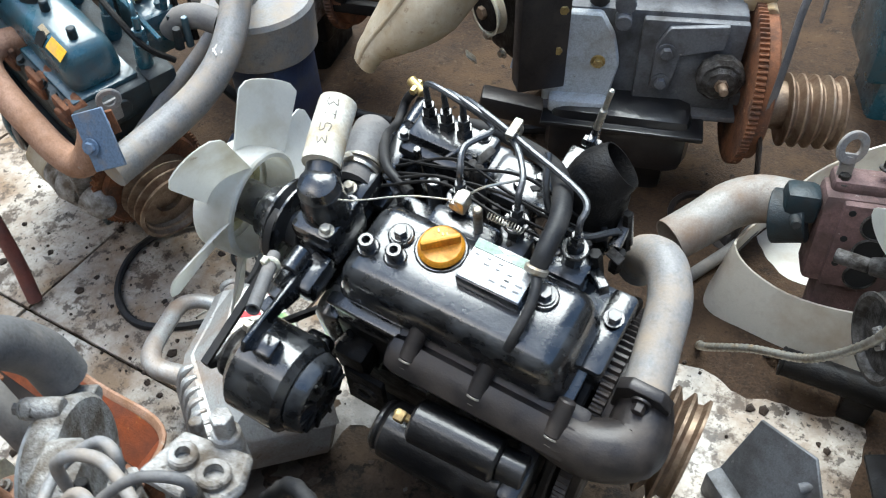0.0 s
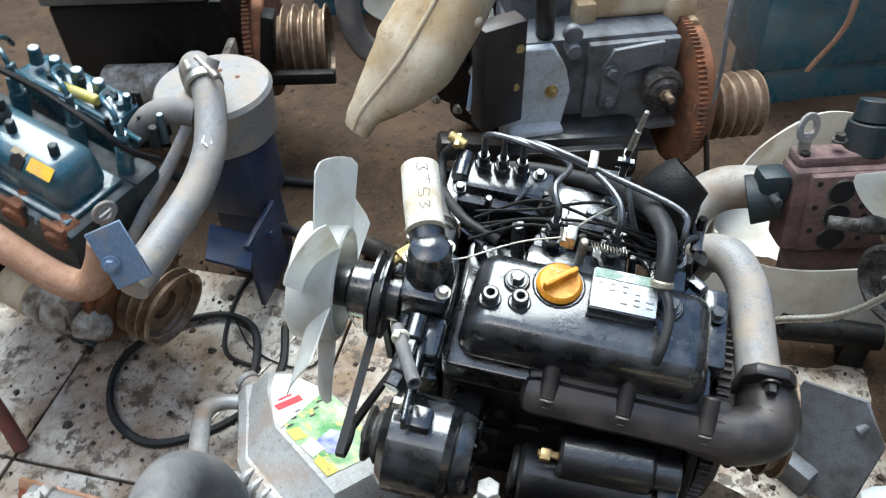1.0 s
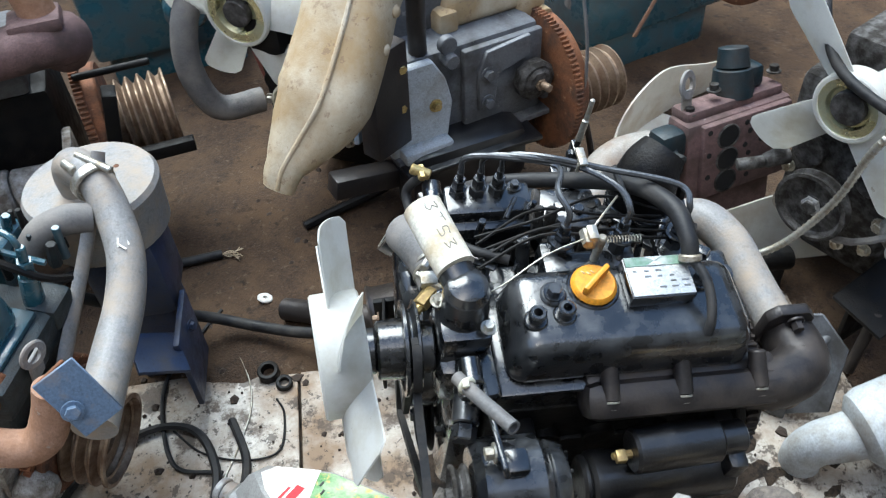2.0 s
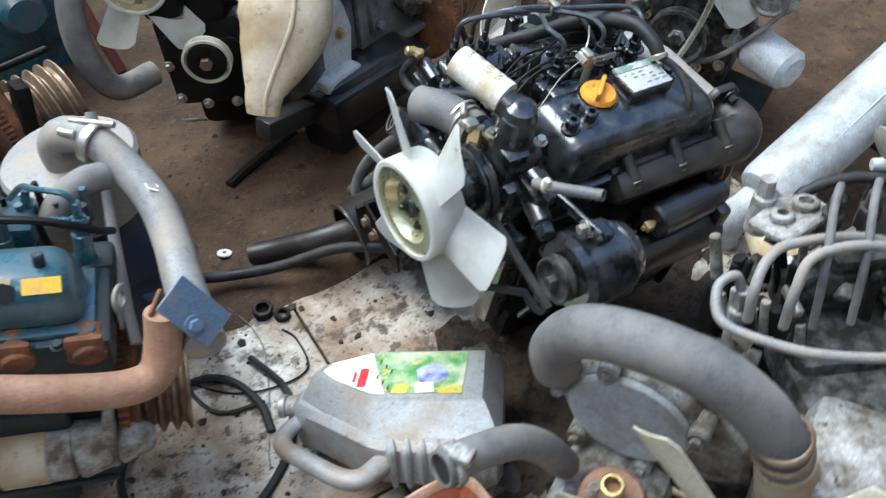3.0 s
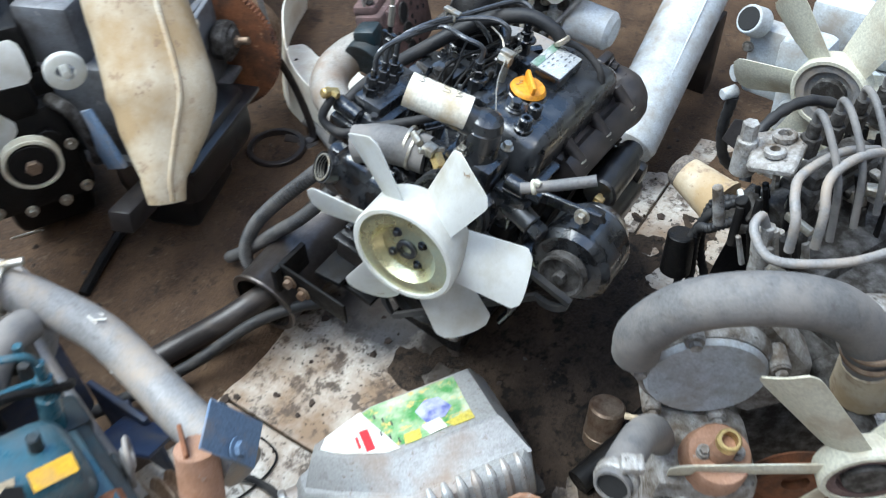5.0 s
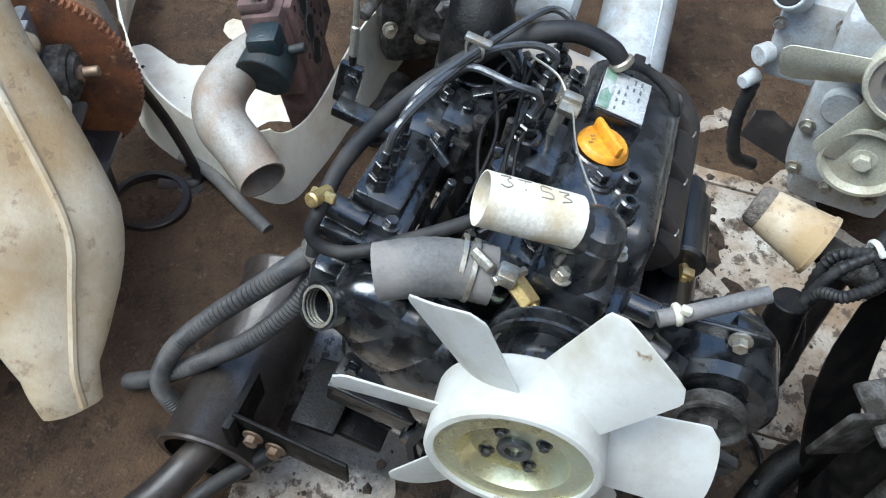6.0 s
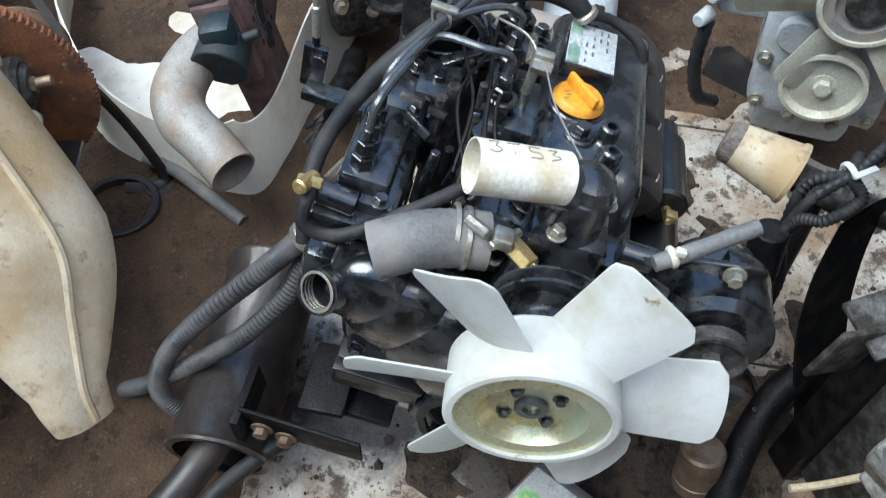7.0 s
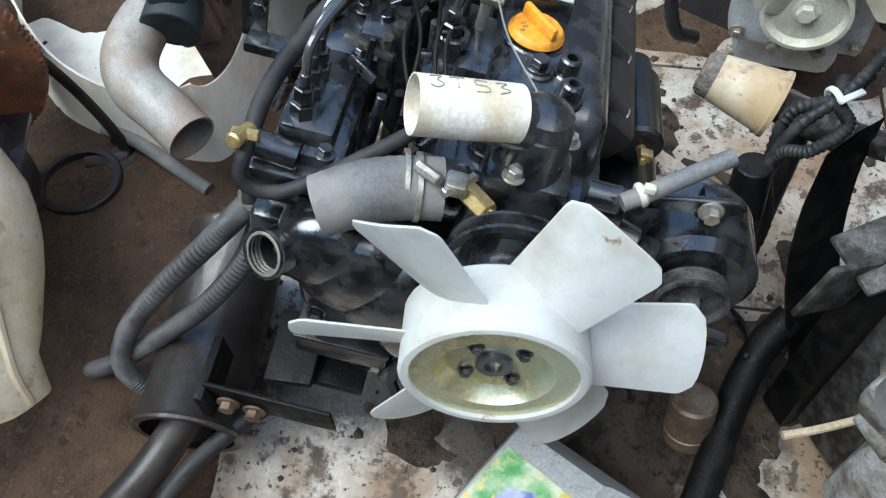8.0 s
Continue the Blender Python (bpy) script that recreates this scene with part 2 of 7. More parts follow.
def merge(bm, tmp, m=None):
    if m is not None:
        bmesh.ops.transform(tmp, matrix=m, verts=tmp.verts)
    me = bpy.data.meshes.new("tmp")
    tmp.to_mesh(me)
    tmp.free()
    bm.from_mesh(me)
    bpy.data.meshes.remove(me)


def box(bm, c, s, bev=0.004, rot=(0, 0, 0), taper=1.0, seg=2):
    t = bmesh.new()
    bmesh.ops.create_cube(t, size=1.0)
    for v in t.verts:
        k = taper if v.co.z > 0 else 1.0
        v.co = Vector((v.co.x * s[0] * k, v.co.y * s[1] * k, v.co.z * s[2]))
    bev = min(bev, min(s) * 0.45)
    if bev > 0:
        bmesh.ops.bevel(t, geom=t.edges[:], offset=bev, segments=seg, profile=0.5, affect="EDGES", clamp_overlap=True)
    merge(bm, t, pose(*c, *rot))


def lathe(bm, a, d, prof, seg=24):
    """Turns a profile of (radius, height) round the axis from a towards d."""
    m = Matrix.Translation(a) @ frame_to(d)
    rings = []
    for r, h in prof:
        if r < 1e-5:
            rings.append([bm.verts.new(m @ Vector((0, 0, h)))])
        else:
            rings.append([bm.verts.new(m @ Vector((r * math.cos(k * math.tau / seg), r * math.sin(k * math.tau / seg), h))) for k in range(seg)])
    for p, q in zip(rings, rings[1:]):
        for k in range(seg):
            l = (k + 1) % seg
            if len(p) == 1 and len(q) == 1:
                continue
            if len(p) == 1:
                bm.faces.new((p[0], q[l], q[k]))
            elif len(q) == 1:
                bm.faces.new((p[k], p[l], q[0]))
            else:
                bm.faces.new((p[k], p[l], q[l], q[k]))


def cyl(bm, a, b, r, r2=None, bev=0.002, seg=20):
    a, b = Vector(a), Vector(b)
    r2 = r if r2 is None else r2
    h = (b - a).length
    bev = min(bev, h * 0.4, min(r, r2) * 0.5)
    lathe(bm, a, b - a, [(0, 0), (r - bev, 0), (r, bev), (r2, h - bev), (r2 - bev, h), (0, h)], seg)


def ring(bm, a, b, r, inner, bev=0.002, seg=28):
    """A hollow round piece: washer, rim, cup wall."""
    a, b = Vector(a), Vector(b)
    h = (b - a).length
    lathe(bm, a, b - a, [(inner, 0), (r - bev, 0), (r, bev), (r, h - bev), (r - bev, h), (inner, h), (inner, 0)], seg)


def smooth_line(pts, n):
    p = [Vector(q) for q in pts]
    if len(p) < 3 or n < 2:
        return p
    ext = [2 * p[0] - p[1], *p, 2 * p[-1] - p[-2]]
    out = []
    for i in range(1, len(ext) - 2):
        a, b, c, d = ext[i - 1:i + 3]
        for k in range(n):
            t = k / n
            out.append(0.5 * ((2 * b) + (c - a) * t + (2 * a - 5 * b + 4 * c - d) * t * t + (3 * b - a - 3 * c + d) * t ** 3))
    out.append(p[-1])
    return out


def sweep(bm, pts, r, n=6, seg=10, ribs=0.0, hollow=0.0, flat=1.0):
    """A tube along a smooth line. r: radius or one per point; ribs: depth of corrugation; hollow: wall seen at the open end."""
    line = smooth_line(pts, n)
    rr = r if isinstance(r, (list, tuple)) else [r] * len(pts)
    rad = [max(1e-4, np.interp(i * (len(pts) - 1) / max(1, len(line) - 1), range(len(pts)), rr)) for i in range(len(line))]
    tang = [(line[min(i + 1, len(line) - 1)] - line[max(i - 1, 0)]).normalized() for i in range(len(line))]
    side = tang[0].orthogonal().normalized()
    rings = []
    for i, (p, t) in enumerate(zip(line, tang)):
        side = (side - t * side.dot(t)).normalized()
        up = t.cross(side)
        q = rad[i] - (ribs if i % 2 else 0.0)
        rings.append([bm.verts.new(p + side * q * math.cos(k * math.tau / seg) + up * q * flat * math.sin(k * math.tau / seg)) for k in range(seg)])
    for a, b in zip(rings, rings[1:]):
        for k in range(seg):
            l = (k + 1) % seg
            bm.faces.new((a[k], a[l], b[l], b[k]))
    bm.faces.new(rings[0][::-1])
    if hollow:
        c, t = line[-1], tang[-1]
        inner = [bm.verts.new(c + (v.co - c) * (1 - hollow)) for v in rings[-1]]
        deep = [bm.verts.new(v.co - t * rad[-1] * 1.6) for v in inner]
        for k in range(seg):
            l = (k + 1) % seg
            bm.faces.new((rings[-1][k], rings[-1][l], inner[l], inner[k]))
            bm.faces.new((inner[k], inner[l], deep[l], deep[k]))
        bm.faces.new(deep)
    else:
        bm.faces.new(rings[-1])


def plate(bm, outline, thick, m=None, bev=0.0015):
    """A flat plate: an outline in x, y, thickened along z."""
    t = bmesh.new()
    f = t.faces.new([t.verts.new((x, y, 0)) for x, y in outline])
    ex = bmesh.ops.extrude_face_region(t, geom=[f])
    bmesh.ops.translate(t, verts=[g for g in ex["geom"] if isinstance(g, bmesh.types.BMVert)], vec=(0, 0, thick))
    bmesh.ops.recalc_face_normals(t, faces=t.faces[:])
    if bev:
        bmesh.ops.bevel(t, geom=t.edges[:], offset=bev, segments=1, affect="EDGES", clamp_overlap=True)
    merge(bm, t, m)


def bolt(bm, p, d, r=0.006, h=0.006):
    p, d = Vector(p), Vector(d).normalized()
    cyl(bm, p, p + d * h * 0.3, r * 1.5, seg=14, bev=0.0005)
    cyl(bm, p + d * h * 0.3, p + d * h * 1.3, r, seg=6, bev=0.0008)


def gear(bm, a, d, r, width, teeth=70, depth=0.006, inner=0.0):
    m = Matrix.Translation(a) @ frame_to(d)
    n = teeth * 4
    rings = []
    for h in (0, width):
        rings.append([bm.verts.new(m @ Vector(((r - (depth if k % 4 > 1 else 0)) * math.cos(k * math.tau / n), (r - (depth if k % 4 > 1 else 0)) * math.sin(k * math.tau / n), h))) for k in range(n)])
    for k in range(n):
        l = (k + 1) % n
        bm.faces.new((rings[0][k], rings[0][l], rings[1][l], rings[1][k]))
    bm.faces.new(rings[0][::-1])
    bm.faces.new(rings[1])


def groove_pulley(bm, a, d, r, grooves=2, pitch=0.016, bore=0.02, dish=0.012):
    """A V-belt pulley with a dished, bored face."""
    prof = [(0, 0), (r * 0.93, 0), (r, 0.002)]
    h = 0.002
    for k in range(grooves):
        prof += [(r, h + 0.003), (r * 0.80, h + pitch * 0.5), (r * 0.80, h + pitch * 0.6), (r, h + pitch - 0.001)]
        h += pitch
    prof += [(r, h + 0.003), (r * 0.90, h + 0.004), (r * 0.80, h - dish), (bore, h - dish), (bore, h - dish - 0.012), (0, h - dish - 0.012)]
    lathe(bm, a, d, prof, 32)


def blade(bm, a0, a1, r0, r1, z0, z1, thick=0.0022, skew=0.0, nr=8, nc=9):
    """A twisted fan blade between two radii; angles in degrees clockwise from up, z forward."""
    def pt(i, j, s):
        u, v = i / (nr - 1), j / (nc - 1)
        r = r0 + (r1 - r0) * u
        half = (a1 - a0) / 2 * 0.72 * r1 / r * (0.80 + 0.20 * u)
        ang = radians((a0 + a1) / 2 + skew * u + (v - 0.5) * 2 * half)
        z = z0 + (z1 - z0) * v + 0.010 * math.sin(v * math.pi) * (1 - 0.4 * u)
        corner = 1.0 - 0.05 * (u > 0.9) * abs(2 * v - 1) ** 8
        return Vector((r * corner * math.sin(ang), r * corner * math.cos(ang), z + s * thick / 2))
    g = [[[bm.verts.new(pt(i, j, s)) for j in range(nc)] for i in range(nr)] for s in (-1, 1)]
    for i in range(nr - 1):
        for j in range(nc - 1):
            bm.faces.new((g[1][i][j], g[1][i + 1][j], g[1][i + 1][j + 1], g[1][i][j + 1]))
            bm.faces.new((g[0][i][j], g[0][i][j + 1], g[0][i + 1][j + 1], g[0][i + 1][j]))
    for i in range(nr - 1):
        for j in (0, nc - 1):
            q = (g[0][i][j], g[0][i + 1][j], g[1][i + 1][j], g[1][i][j])
            bm.faces.new(q if j == 0 else q[::-1])
    for j in range(nc - 1):
        for i in (0, nr - 1):
            q = (g[0][i][j], g[1][i][j], g[1][i][j + 1], g[0][i][j + 1])
            bm.faces.new(q if i == 0 else q[::-1])


def mk(*ops, m=None):
    bm = bmesh.new()
    for op, *args in ops:
        kw = args.pop() if args and isinstance(args[-1], dict) else {}
        op(bm, *args, **kw)
    bmesh.ops.recalc_face_normals(bm, faces=bm.faces[:])
    if m is not None:
        bmesh.ops.transform(bm, matrix=m, verts=bm.verts)
    return bm


def part(name, bm, material, parent=None, label=""):
    me = bpy.data.meshes.new(name)
    bm.to_mesh(me)
    bm.free()
    me.materials.append(material)
    me.polygons.foreach_set("use_smooth", [True] * len(me.polygons))
    me.set_sharp_from_angle(angle=radians(38))
    ob = new(name, me)
    if parent is not None:
        ob.parent = parent
    if label:
        ob["label"] = label
    return ob


def thing(name, label, category, m=None, group=""):
    e = new(name)
    e.empty_display_size = 0.05
    if m is not None:
        e.matrix_world = m
    return tagged(e, label, category, group)


def solo(name, bm, material, label, category, group="", kind=""):
    return tagged(part(name, bm, material), label, category, group, kind)


def bolts(parent, where, d, material, r=0.006, h=0.006):
    for p in where:
        part("bolt", mk((bolt, p, d, r, h)), material, parent)


def basis(o, yaw=0.0, pitch=0.0, roll=0.0):
    """Place and turn of a thing: x along its length, pitch lowers the x end, roll lifts the y side."""
    return Matrix.Translation(o) @ Matrix.Rotation(radians(yaw), 4, "Z") @ Matrix.Rotation(radians(pitch), 4, "Y") @ Matrix.Rotation(radians(roll), 4, "X")


def fan(parent, m, r, hub_r, material, count=6, phase=20.0, width=26.0, twist=0.03, hub_depth=0.045, plate_material=None, dish=True, back=0.0):
    """An engine fan facing +z of m: a moulded hub, a plated centre disc and its blades."""
    hub = part("fan_hub", mk((ring, (0, 0, -hub_depth), (0, 0, 0), hub_r, hub_r - 0.009, 0.003, 40), (ring, (0, 0, -0.016), (0, 0, -0.010), hub_r - 0.004, hub_r * 0.86, 0.001, 40), m=m), material, parent)
    pm = plate_material or GOLD
    prof = [(hub_r * 0.9, -0.004), (hub_r * 0.64, -0.004), (hub_r * 0.58, -0.012), (hub_r * 0.50, -0.018 if dish else -0.012), (0.0, -0.018 if dish else -0.012)]
    part("centre_disc", mk((lathe, (0, 0, 0), (0, 0, 1), prof, 40), m=m), pm, hub, "iridescent zinc-plated centre disc")
    z = -0.018 if dish else -0.012
    part("shaft_nose", mk((ring, (0, 0, z), (0, 0, z + 0.006), hub_r * 0.2, hub_r * 0.11, 0.001, 20), m=m), BLACK, hub)
    for k in range(4):
        a = radians(45 + 90 * k)
        part("bolt", mk((bolt, (hub_r * 0.36 * math.sin(a), hub_r * 0.36 * math.cos(a), z), (0, 0, 1), 0.005, 0.005), m=m), BLACK if dish else STEEL, hub)
    for k in range(count):
        a = phase + 360 / count * k
        part("blade", mk((blade, a - width / 2, a + width / 2, hub_r - 0.004, r, -0.012 - twist - back, -0.012 - back), m=m), material, hub)
    return hub


# ---- ground ----
def soil_sheet():
    """One uneven sheet of soil: fine near the engines, reaching the horizon."""
    xs = [-900, -80, -12, -4] + [-2.4 + 0.03 * k for k in range(161)] + [4, 12, 80, 900]
    ys = [-900, -80, -12, -4] + [-1.8 + 0.03 * k for k in range(141)] + [4, 12, 80, 900]
    verts = []
    for y in ys:
        for x in xs:
            bumpy = 0.010 * noise.noise(Vector((x * 2.1, y * 2.1, 0.3))) + 0.005 * noise.noise(Vector((x * 9, y * 9, 1.7)))
            edge = max(y - 0.40, (x - 0.56) * 0.8) + 0.09 * noise.noise(Vector((x * 3.1, y * 3.1, 5.0))) + 0.03 * noise.noise(Vector((x * 12, y * 12, 2.0)))
            low = -0.024 + 0.030 * min(1.0, max(0.0, edge / 0.10 + 0.5))
            verts.append((x, y, low + (bumpy if abs(x) < 4 and abs(y) < 4 else 0)))
    w = len(xs)
    faces = [(j * w + i, j * w + i + 1, (j + 1) * w + i + 1, (j + 1) * w + i) for j in range(len(ys) - 1) for i in range(w - 1)]
    me = bpy.data.meshes.new("ground")
    me.from_pydata(verts, [], faces)
    me.materials.append(SOIL)
    me.polygons.foreach_set("use_smooth", [True] * len(me.polygons))
    return tagged(new("ground", me), "trodden brown soil with oil-dark damp patches", "ground", kind="structure")


ground = soil_sheet()


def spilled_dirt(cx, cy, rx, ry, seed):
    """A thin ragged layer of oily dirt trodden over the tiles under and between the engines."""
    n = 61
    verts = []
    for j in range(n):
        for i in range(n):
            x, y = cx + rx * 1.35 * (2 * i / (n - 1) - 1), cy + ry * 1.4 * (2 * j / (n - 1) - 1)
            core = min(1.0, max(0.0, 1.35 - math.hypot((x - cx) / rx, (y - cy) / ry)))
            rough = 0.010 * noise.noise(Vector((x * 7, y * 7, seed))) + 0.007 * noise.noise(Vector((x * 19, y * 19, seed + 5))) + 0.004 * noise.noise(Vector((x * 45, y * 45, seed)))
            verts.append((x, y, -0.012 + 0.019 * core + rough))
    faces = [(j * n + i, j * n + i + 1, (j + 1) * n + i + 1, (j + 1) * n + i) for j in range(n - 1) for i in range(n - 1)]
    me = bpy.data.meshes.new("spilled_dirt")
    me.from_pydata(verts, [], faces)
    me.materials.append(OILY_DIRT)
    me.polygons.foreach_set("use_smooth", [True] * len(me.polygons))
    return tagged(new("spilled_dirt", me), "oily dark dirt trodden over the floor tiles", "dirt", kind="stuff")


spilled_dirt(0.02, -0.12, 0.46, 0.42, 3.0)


# ---- black three-cylinder engine in the middle ----
E_M = basis((0.008, 0.005, 0.58), 0, 6, 12)


def black_engine():
    e = thing("diesel_engine", "glossy black three-cylinder diesel engine with white fan, leaning on the floor", "engine", E_M, "diesel engines")
    part("block", mk((box, (0.035, 0, -0.27), (0.33, 0.19, 0.24), 0.012), (box, (0.03, -0.096, -0.30), (0.26, 0.012, 0.10), 0.005), (cyl, (-0.04, -0.09, -0.24), (-0.04, -0.107, -0.24), 0.024), (cyl, (0.04, -0.09, -0.24), (0.04, -0.107, -0.24), 0.024), (cyl, (0.12, -0.09, -0.24), (0.12, -0.107, -0.24), 0.024), (box, (-0.09, -0.11, -0.20), (0.05, 0.04, 0.06), 0.008), (box, (-0.06, 0.10, -0.25), (0.10, 0.05, 0.12), 0.01)), BLACK_CAST, e)
    part("sump", mk((box, (0.03, 0, -0.475), (0.27, 0.16, 0.165), 0.02), (box, (0.035, 0, -0.395), (0.34, 0.21, 0.014), 0.004)), BLACK_CAST, e)
    part("cylinder_head", mk((box, (0.04, 0.004, -0.122), (0.345, 0.185, 0.075), 0.008), (box, (0.214, 0.03, -0.10), (0.036, 0.12, 0.06), 0.008), (box, (-0.02, 0.075, -0.06), (0.05, 0.05, 0.05), 0.008), (box, (0.06, 0.075, -0.06), (0.05, 0.05, 0.05), 0.008), (box, (0.14, 0.075, -0.06), (0.05, 0.05, 0.05), 0.008)), BLACK, e)
    cover = part("rocker_cover", mk((box, (0.046, -0.024, -0.040), (0.330, 0.138, 0.082), 0.024, (0, 0, 0), 0.88, 4), (cyl, (0, 0, -0.01), (0, 0, 0.003), 0.034), (box, (0.0, 0.048, -0.045), (0.10, 0.05, 0.05), 0.012), (cyl, (-0.053, -0.007, -0.01), (-0.053, -0.007, 0.006), 0.017), (cyl, (0.139, 0.0, -0.01), (0.139, 0.0, 0.006), 0.018)), BLACK, e)
    part("cover_flange", mk((box, (0.046, -0.026, -0.084), (0.340, 0.150, 0.010), 0.004)), BLACK, cover)
    for p in ((-0.044, -0.036, -0.01), (-0.081, -0.040, -0.01)):
        part("spacer_nut", mk((ring, p, (p[0], p[1], 0.020), 0.011, 0.0055), (ring, (p[0], p[1], -0.006), (p[0], p[1], 0.003), 0.015, 0.006)), BLACK, cover)
    for p in ((-0.053, -0.007, 0.006), (0.139, 0.0, 0.006), (0.214, 0.045, -0.066)):
        part("bolt", mk((bolt, p, (0, 0, 1), 0.009, 0.009)), BLACK, cover)
    cap = part("oil_cap", mk((cyl, (0, 0, 0.003), (0, 0, 0.013), 0.0295, 0.028, 0.003, 32), (box, (0, 0, 0.018), (0.050, 0.0075, 0.018), 0.003, (0, 0, 42))), ORANGE, e, "orange plastic oil filler cap with embossed letters")
    for k, (a, b) in enumerate(((-0.006, 0.013), (0.001, 0.011), (0.006, 0.013))):
        part("embossed_mark", mk((box, (a - 0.006, b + 0.002, 0.0135), (0.0025, 0.006, 0.0012), 0.0004, (0, 0, 42))), BRASS, cap)
    nb = part("name_box", mk((box, (0.080, -0.003, 0.010), (0.084, 0.060, 0.022), 0.003)), BLACK, e)
    lab = part("data_label", mk((box, (0.080, -0.003, 0.0225), (0.080, 0.056, 0.002), 0.0006)), LABEL, nb, "silver data plate with unreadable print")
    part("label_header", mk((plate, [(-0.040, 0), (0.040, 0), (0.040, 0.013), (-0.040, 0.013)], 0.0012, pose(0.080, 0.011, 0.0232), 0), ), DARK_GREEN, nb)
    part("label_mark", mk((plate, [(-0.012, 0.013), (0.0, 0.0065), (0.012, 0.013)], 0.0008, pose(0.078, 0.011, 0.0243), 0), (plate, [(-0.012, 0), (0.012, 0), (0.0, 0.0065)], 0.0008, pose(0.078, 0.011, 0.0243), 0)), LABEL, nb)
    rng = random.Random(4)
    for row in range(4):
        for col in range(5):
            if rng.random() < 0.75:
                w = rng.uniform(0.005, 0.011)
                part("print_bar", mk((box, (0.049 + col * 0.0155, 0.004 - row * 0.008, 0.0238), (w, 0.0022, 0.0006), 0)), GREY_PAINT, nb)
    # exhaust manifold and its grey pipe
    mf = part("exhaust_manifold", mk((box, (0.115, -0.109, -0.097), (0.27, 0.052, 0.058), 0.018, (32, 0, 0)), (box, (0.115, -0.085, -0.09), (0.26, 0.03, 0.04), 0.01), *[(cyl, (x, -0.080, -0.052), (x, -0.120, -0.078), 0.011, 0.012) for x in (0.014, 0.110, 0.212)], (sweep, [(0.20, -0.106, -0.098), (0.255, -0.104, -0.102), (0.296, -0.080, -0.106), (0.296, -0.045, -0.105), (0.290, -0.02, -0.108)], [0.032, 0.037, 0.04, 0.038, 0.034], 6, 14)), DARK_IRON, e, "dark brown cast exhaust manifold")
    for x in (0.014, 0.110, 0.212):
        part("bolt", mk((bolt, (x, -0.120, -0.078), (0, -0.83, -0.55), 0.0075, 0.009)), STEEL, mf)
        part("bolt", mk((bolt, (x + 0.003, -0.116, -0.122), (0, -0.9, -0.4), 0.0065, 0.008)), ALU_DARK, mf)
    part("flange", mk((plate, [(-0.055, -0.02), (-0.04, -0.034), (0.04, -0.034), (0.055, -0.02), (0.055, 0.02), (0.04, 0.034), (-0.04, 0.034), (-0.055, 0.02)], 0.016, Matrix.Translation((0.286, -0.02, -0.108)) @ frame_to((0, -1, 0.05)) @ pose(0, 0, 0, 0, 0, 90)), (bolt, (0.286, -0.038, -0.062), (0, -1, 0.0), 0.008, 0.012), (bolt, (0.286, -0.038, -0.155), (0, -1, 0.0), 0.008, 0.012)), DARK_IRON, mf)
    part("exhaust_pipe", mk((sweep, [(0.286, -0.02, -0.108), (0.275, 0.05, -0.105), (0.262, 0.12, -0.10), (0.235, 0.168, -0.105), (0.205, 0.185, -0.135), (0.200, 0.188, -0.18)], 0.029, 8, 18, 0.0, 0.12)), PIPE_GREY, e, "bent grey exhaust pipe with rusty specks")
    # flywheel end
    fw = part("flywheel_plate", mk((cyl, (0.212, 0, -0.28), (0.226, 0, -0.28), 0.175, None, 0.003, 48), (box, (0.219, 0, -0.40), (0.014, 0.30, 0.10), 0.004)), BLACK_CAST, e)
    part("ring_gear", mk((gear, (0.232, 0, -0.25), (1, 0, 0), 0.150, 0.016, 84), (cyl, (0.246, 0, -0.25), (0.262, 0, -0.25), 0.135, None, 0.003, 48)), DARK_IRON, e, "worn steel starter ring gear")
    part("drive_pulley", mk((cyl, (0.262, 0, -0.262), (0.31, 0, -0.262), 0.045), (groove_pulley, (0.296, 0, -0.262), (1, 0, 0), 0.080, 3, 0.022, 0.04, 0.03)), PULLEY, e, "worn three-groove drive pulley")
    # starter motor pair
    st = part("starter_motor", mk((cyl, (0.00, -0.175, -0.215), (0.20, -0.17, -0.215), 0.041, None, 0.005, 28), (cyl, (-0.012, -0.175, -0.215), (0.0, -0.175, -0.215), 0.036, None, 0.004, 28), (box, (0.19, -0.15, -0.20), (0.03, 0.10, 0.10), 0.01)), SUMP_PAINT, e, "oily black starter motor")
    part("solenoid", mk((cyl, (0.045, -0.165, -0.142), (0.165, -0.16, -0.142), 0.030, None, 0.004, 24), (cyl, (0.165, -0.16, -0.142), (0.20, -0.158, -0.142), 0.022)), SUMP_PAINT, st)
    part("terminal", mk((cyl, (0.045, -0.168, -0.142), (0.018, -0.170, -0.140), 0.006, 0.005, 0.001, 8), (box, (0.028, -0.172, -0.137), (0.014, 0.016, 0.012), 0.002)), BRASS, st)
    part("lug", mk((plate, [(-0.035, -0.045), (0.03, -0.045), (0.03, 0.045), (-0.035, 0.045)], 0.010, Matrix.Translation((-0.065, -0.13, -0.255)) @ frame_to((0, -1, 0.1)))), BLACK_CAST, e)
    part("lug_hole", mk((ring, (-0.067, -0.138, -0.255), (-0.067, -0.144, -0.254), 0.021, 0.012)), ALU_DARK, e)
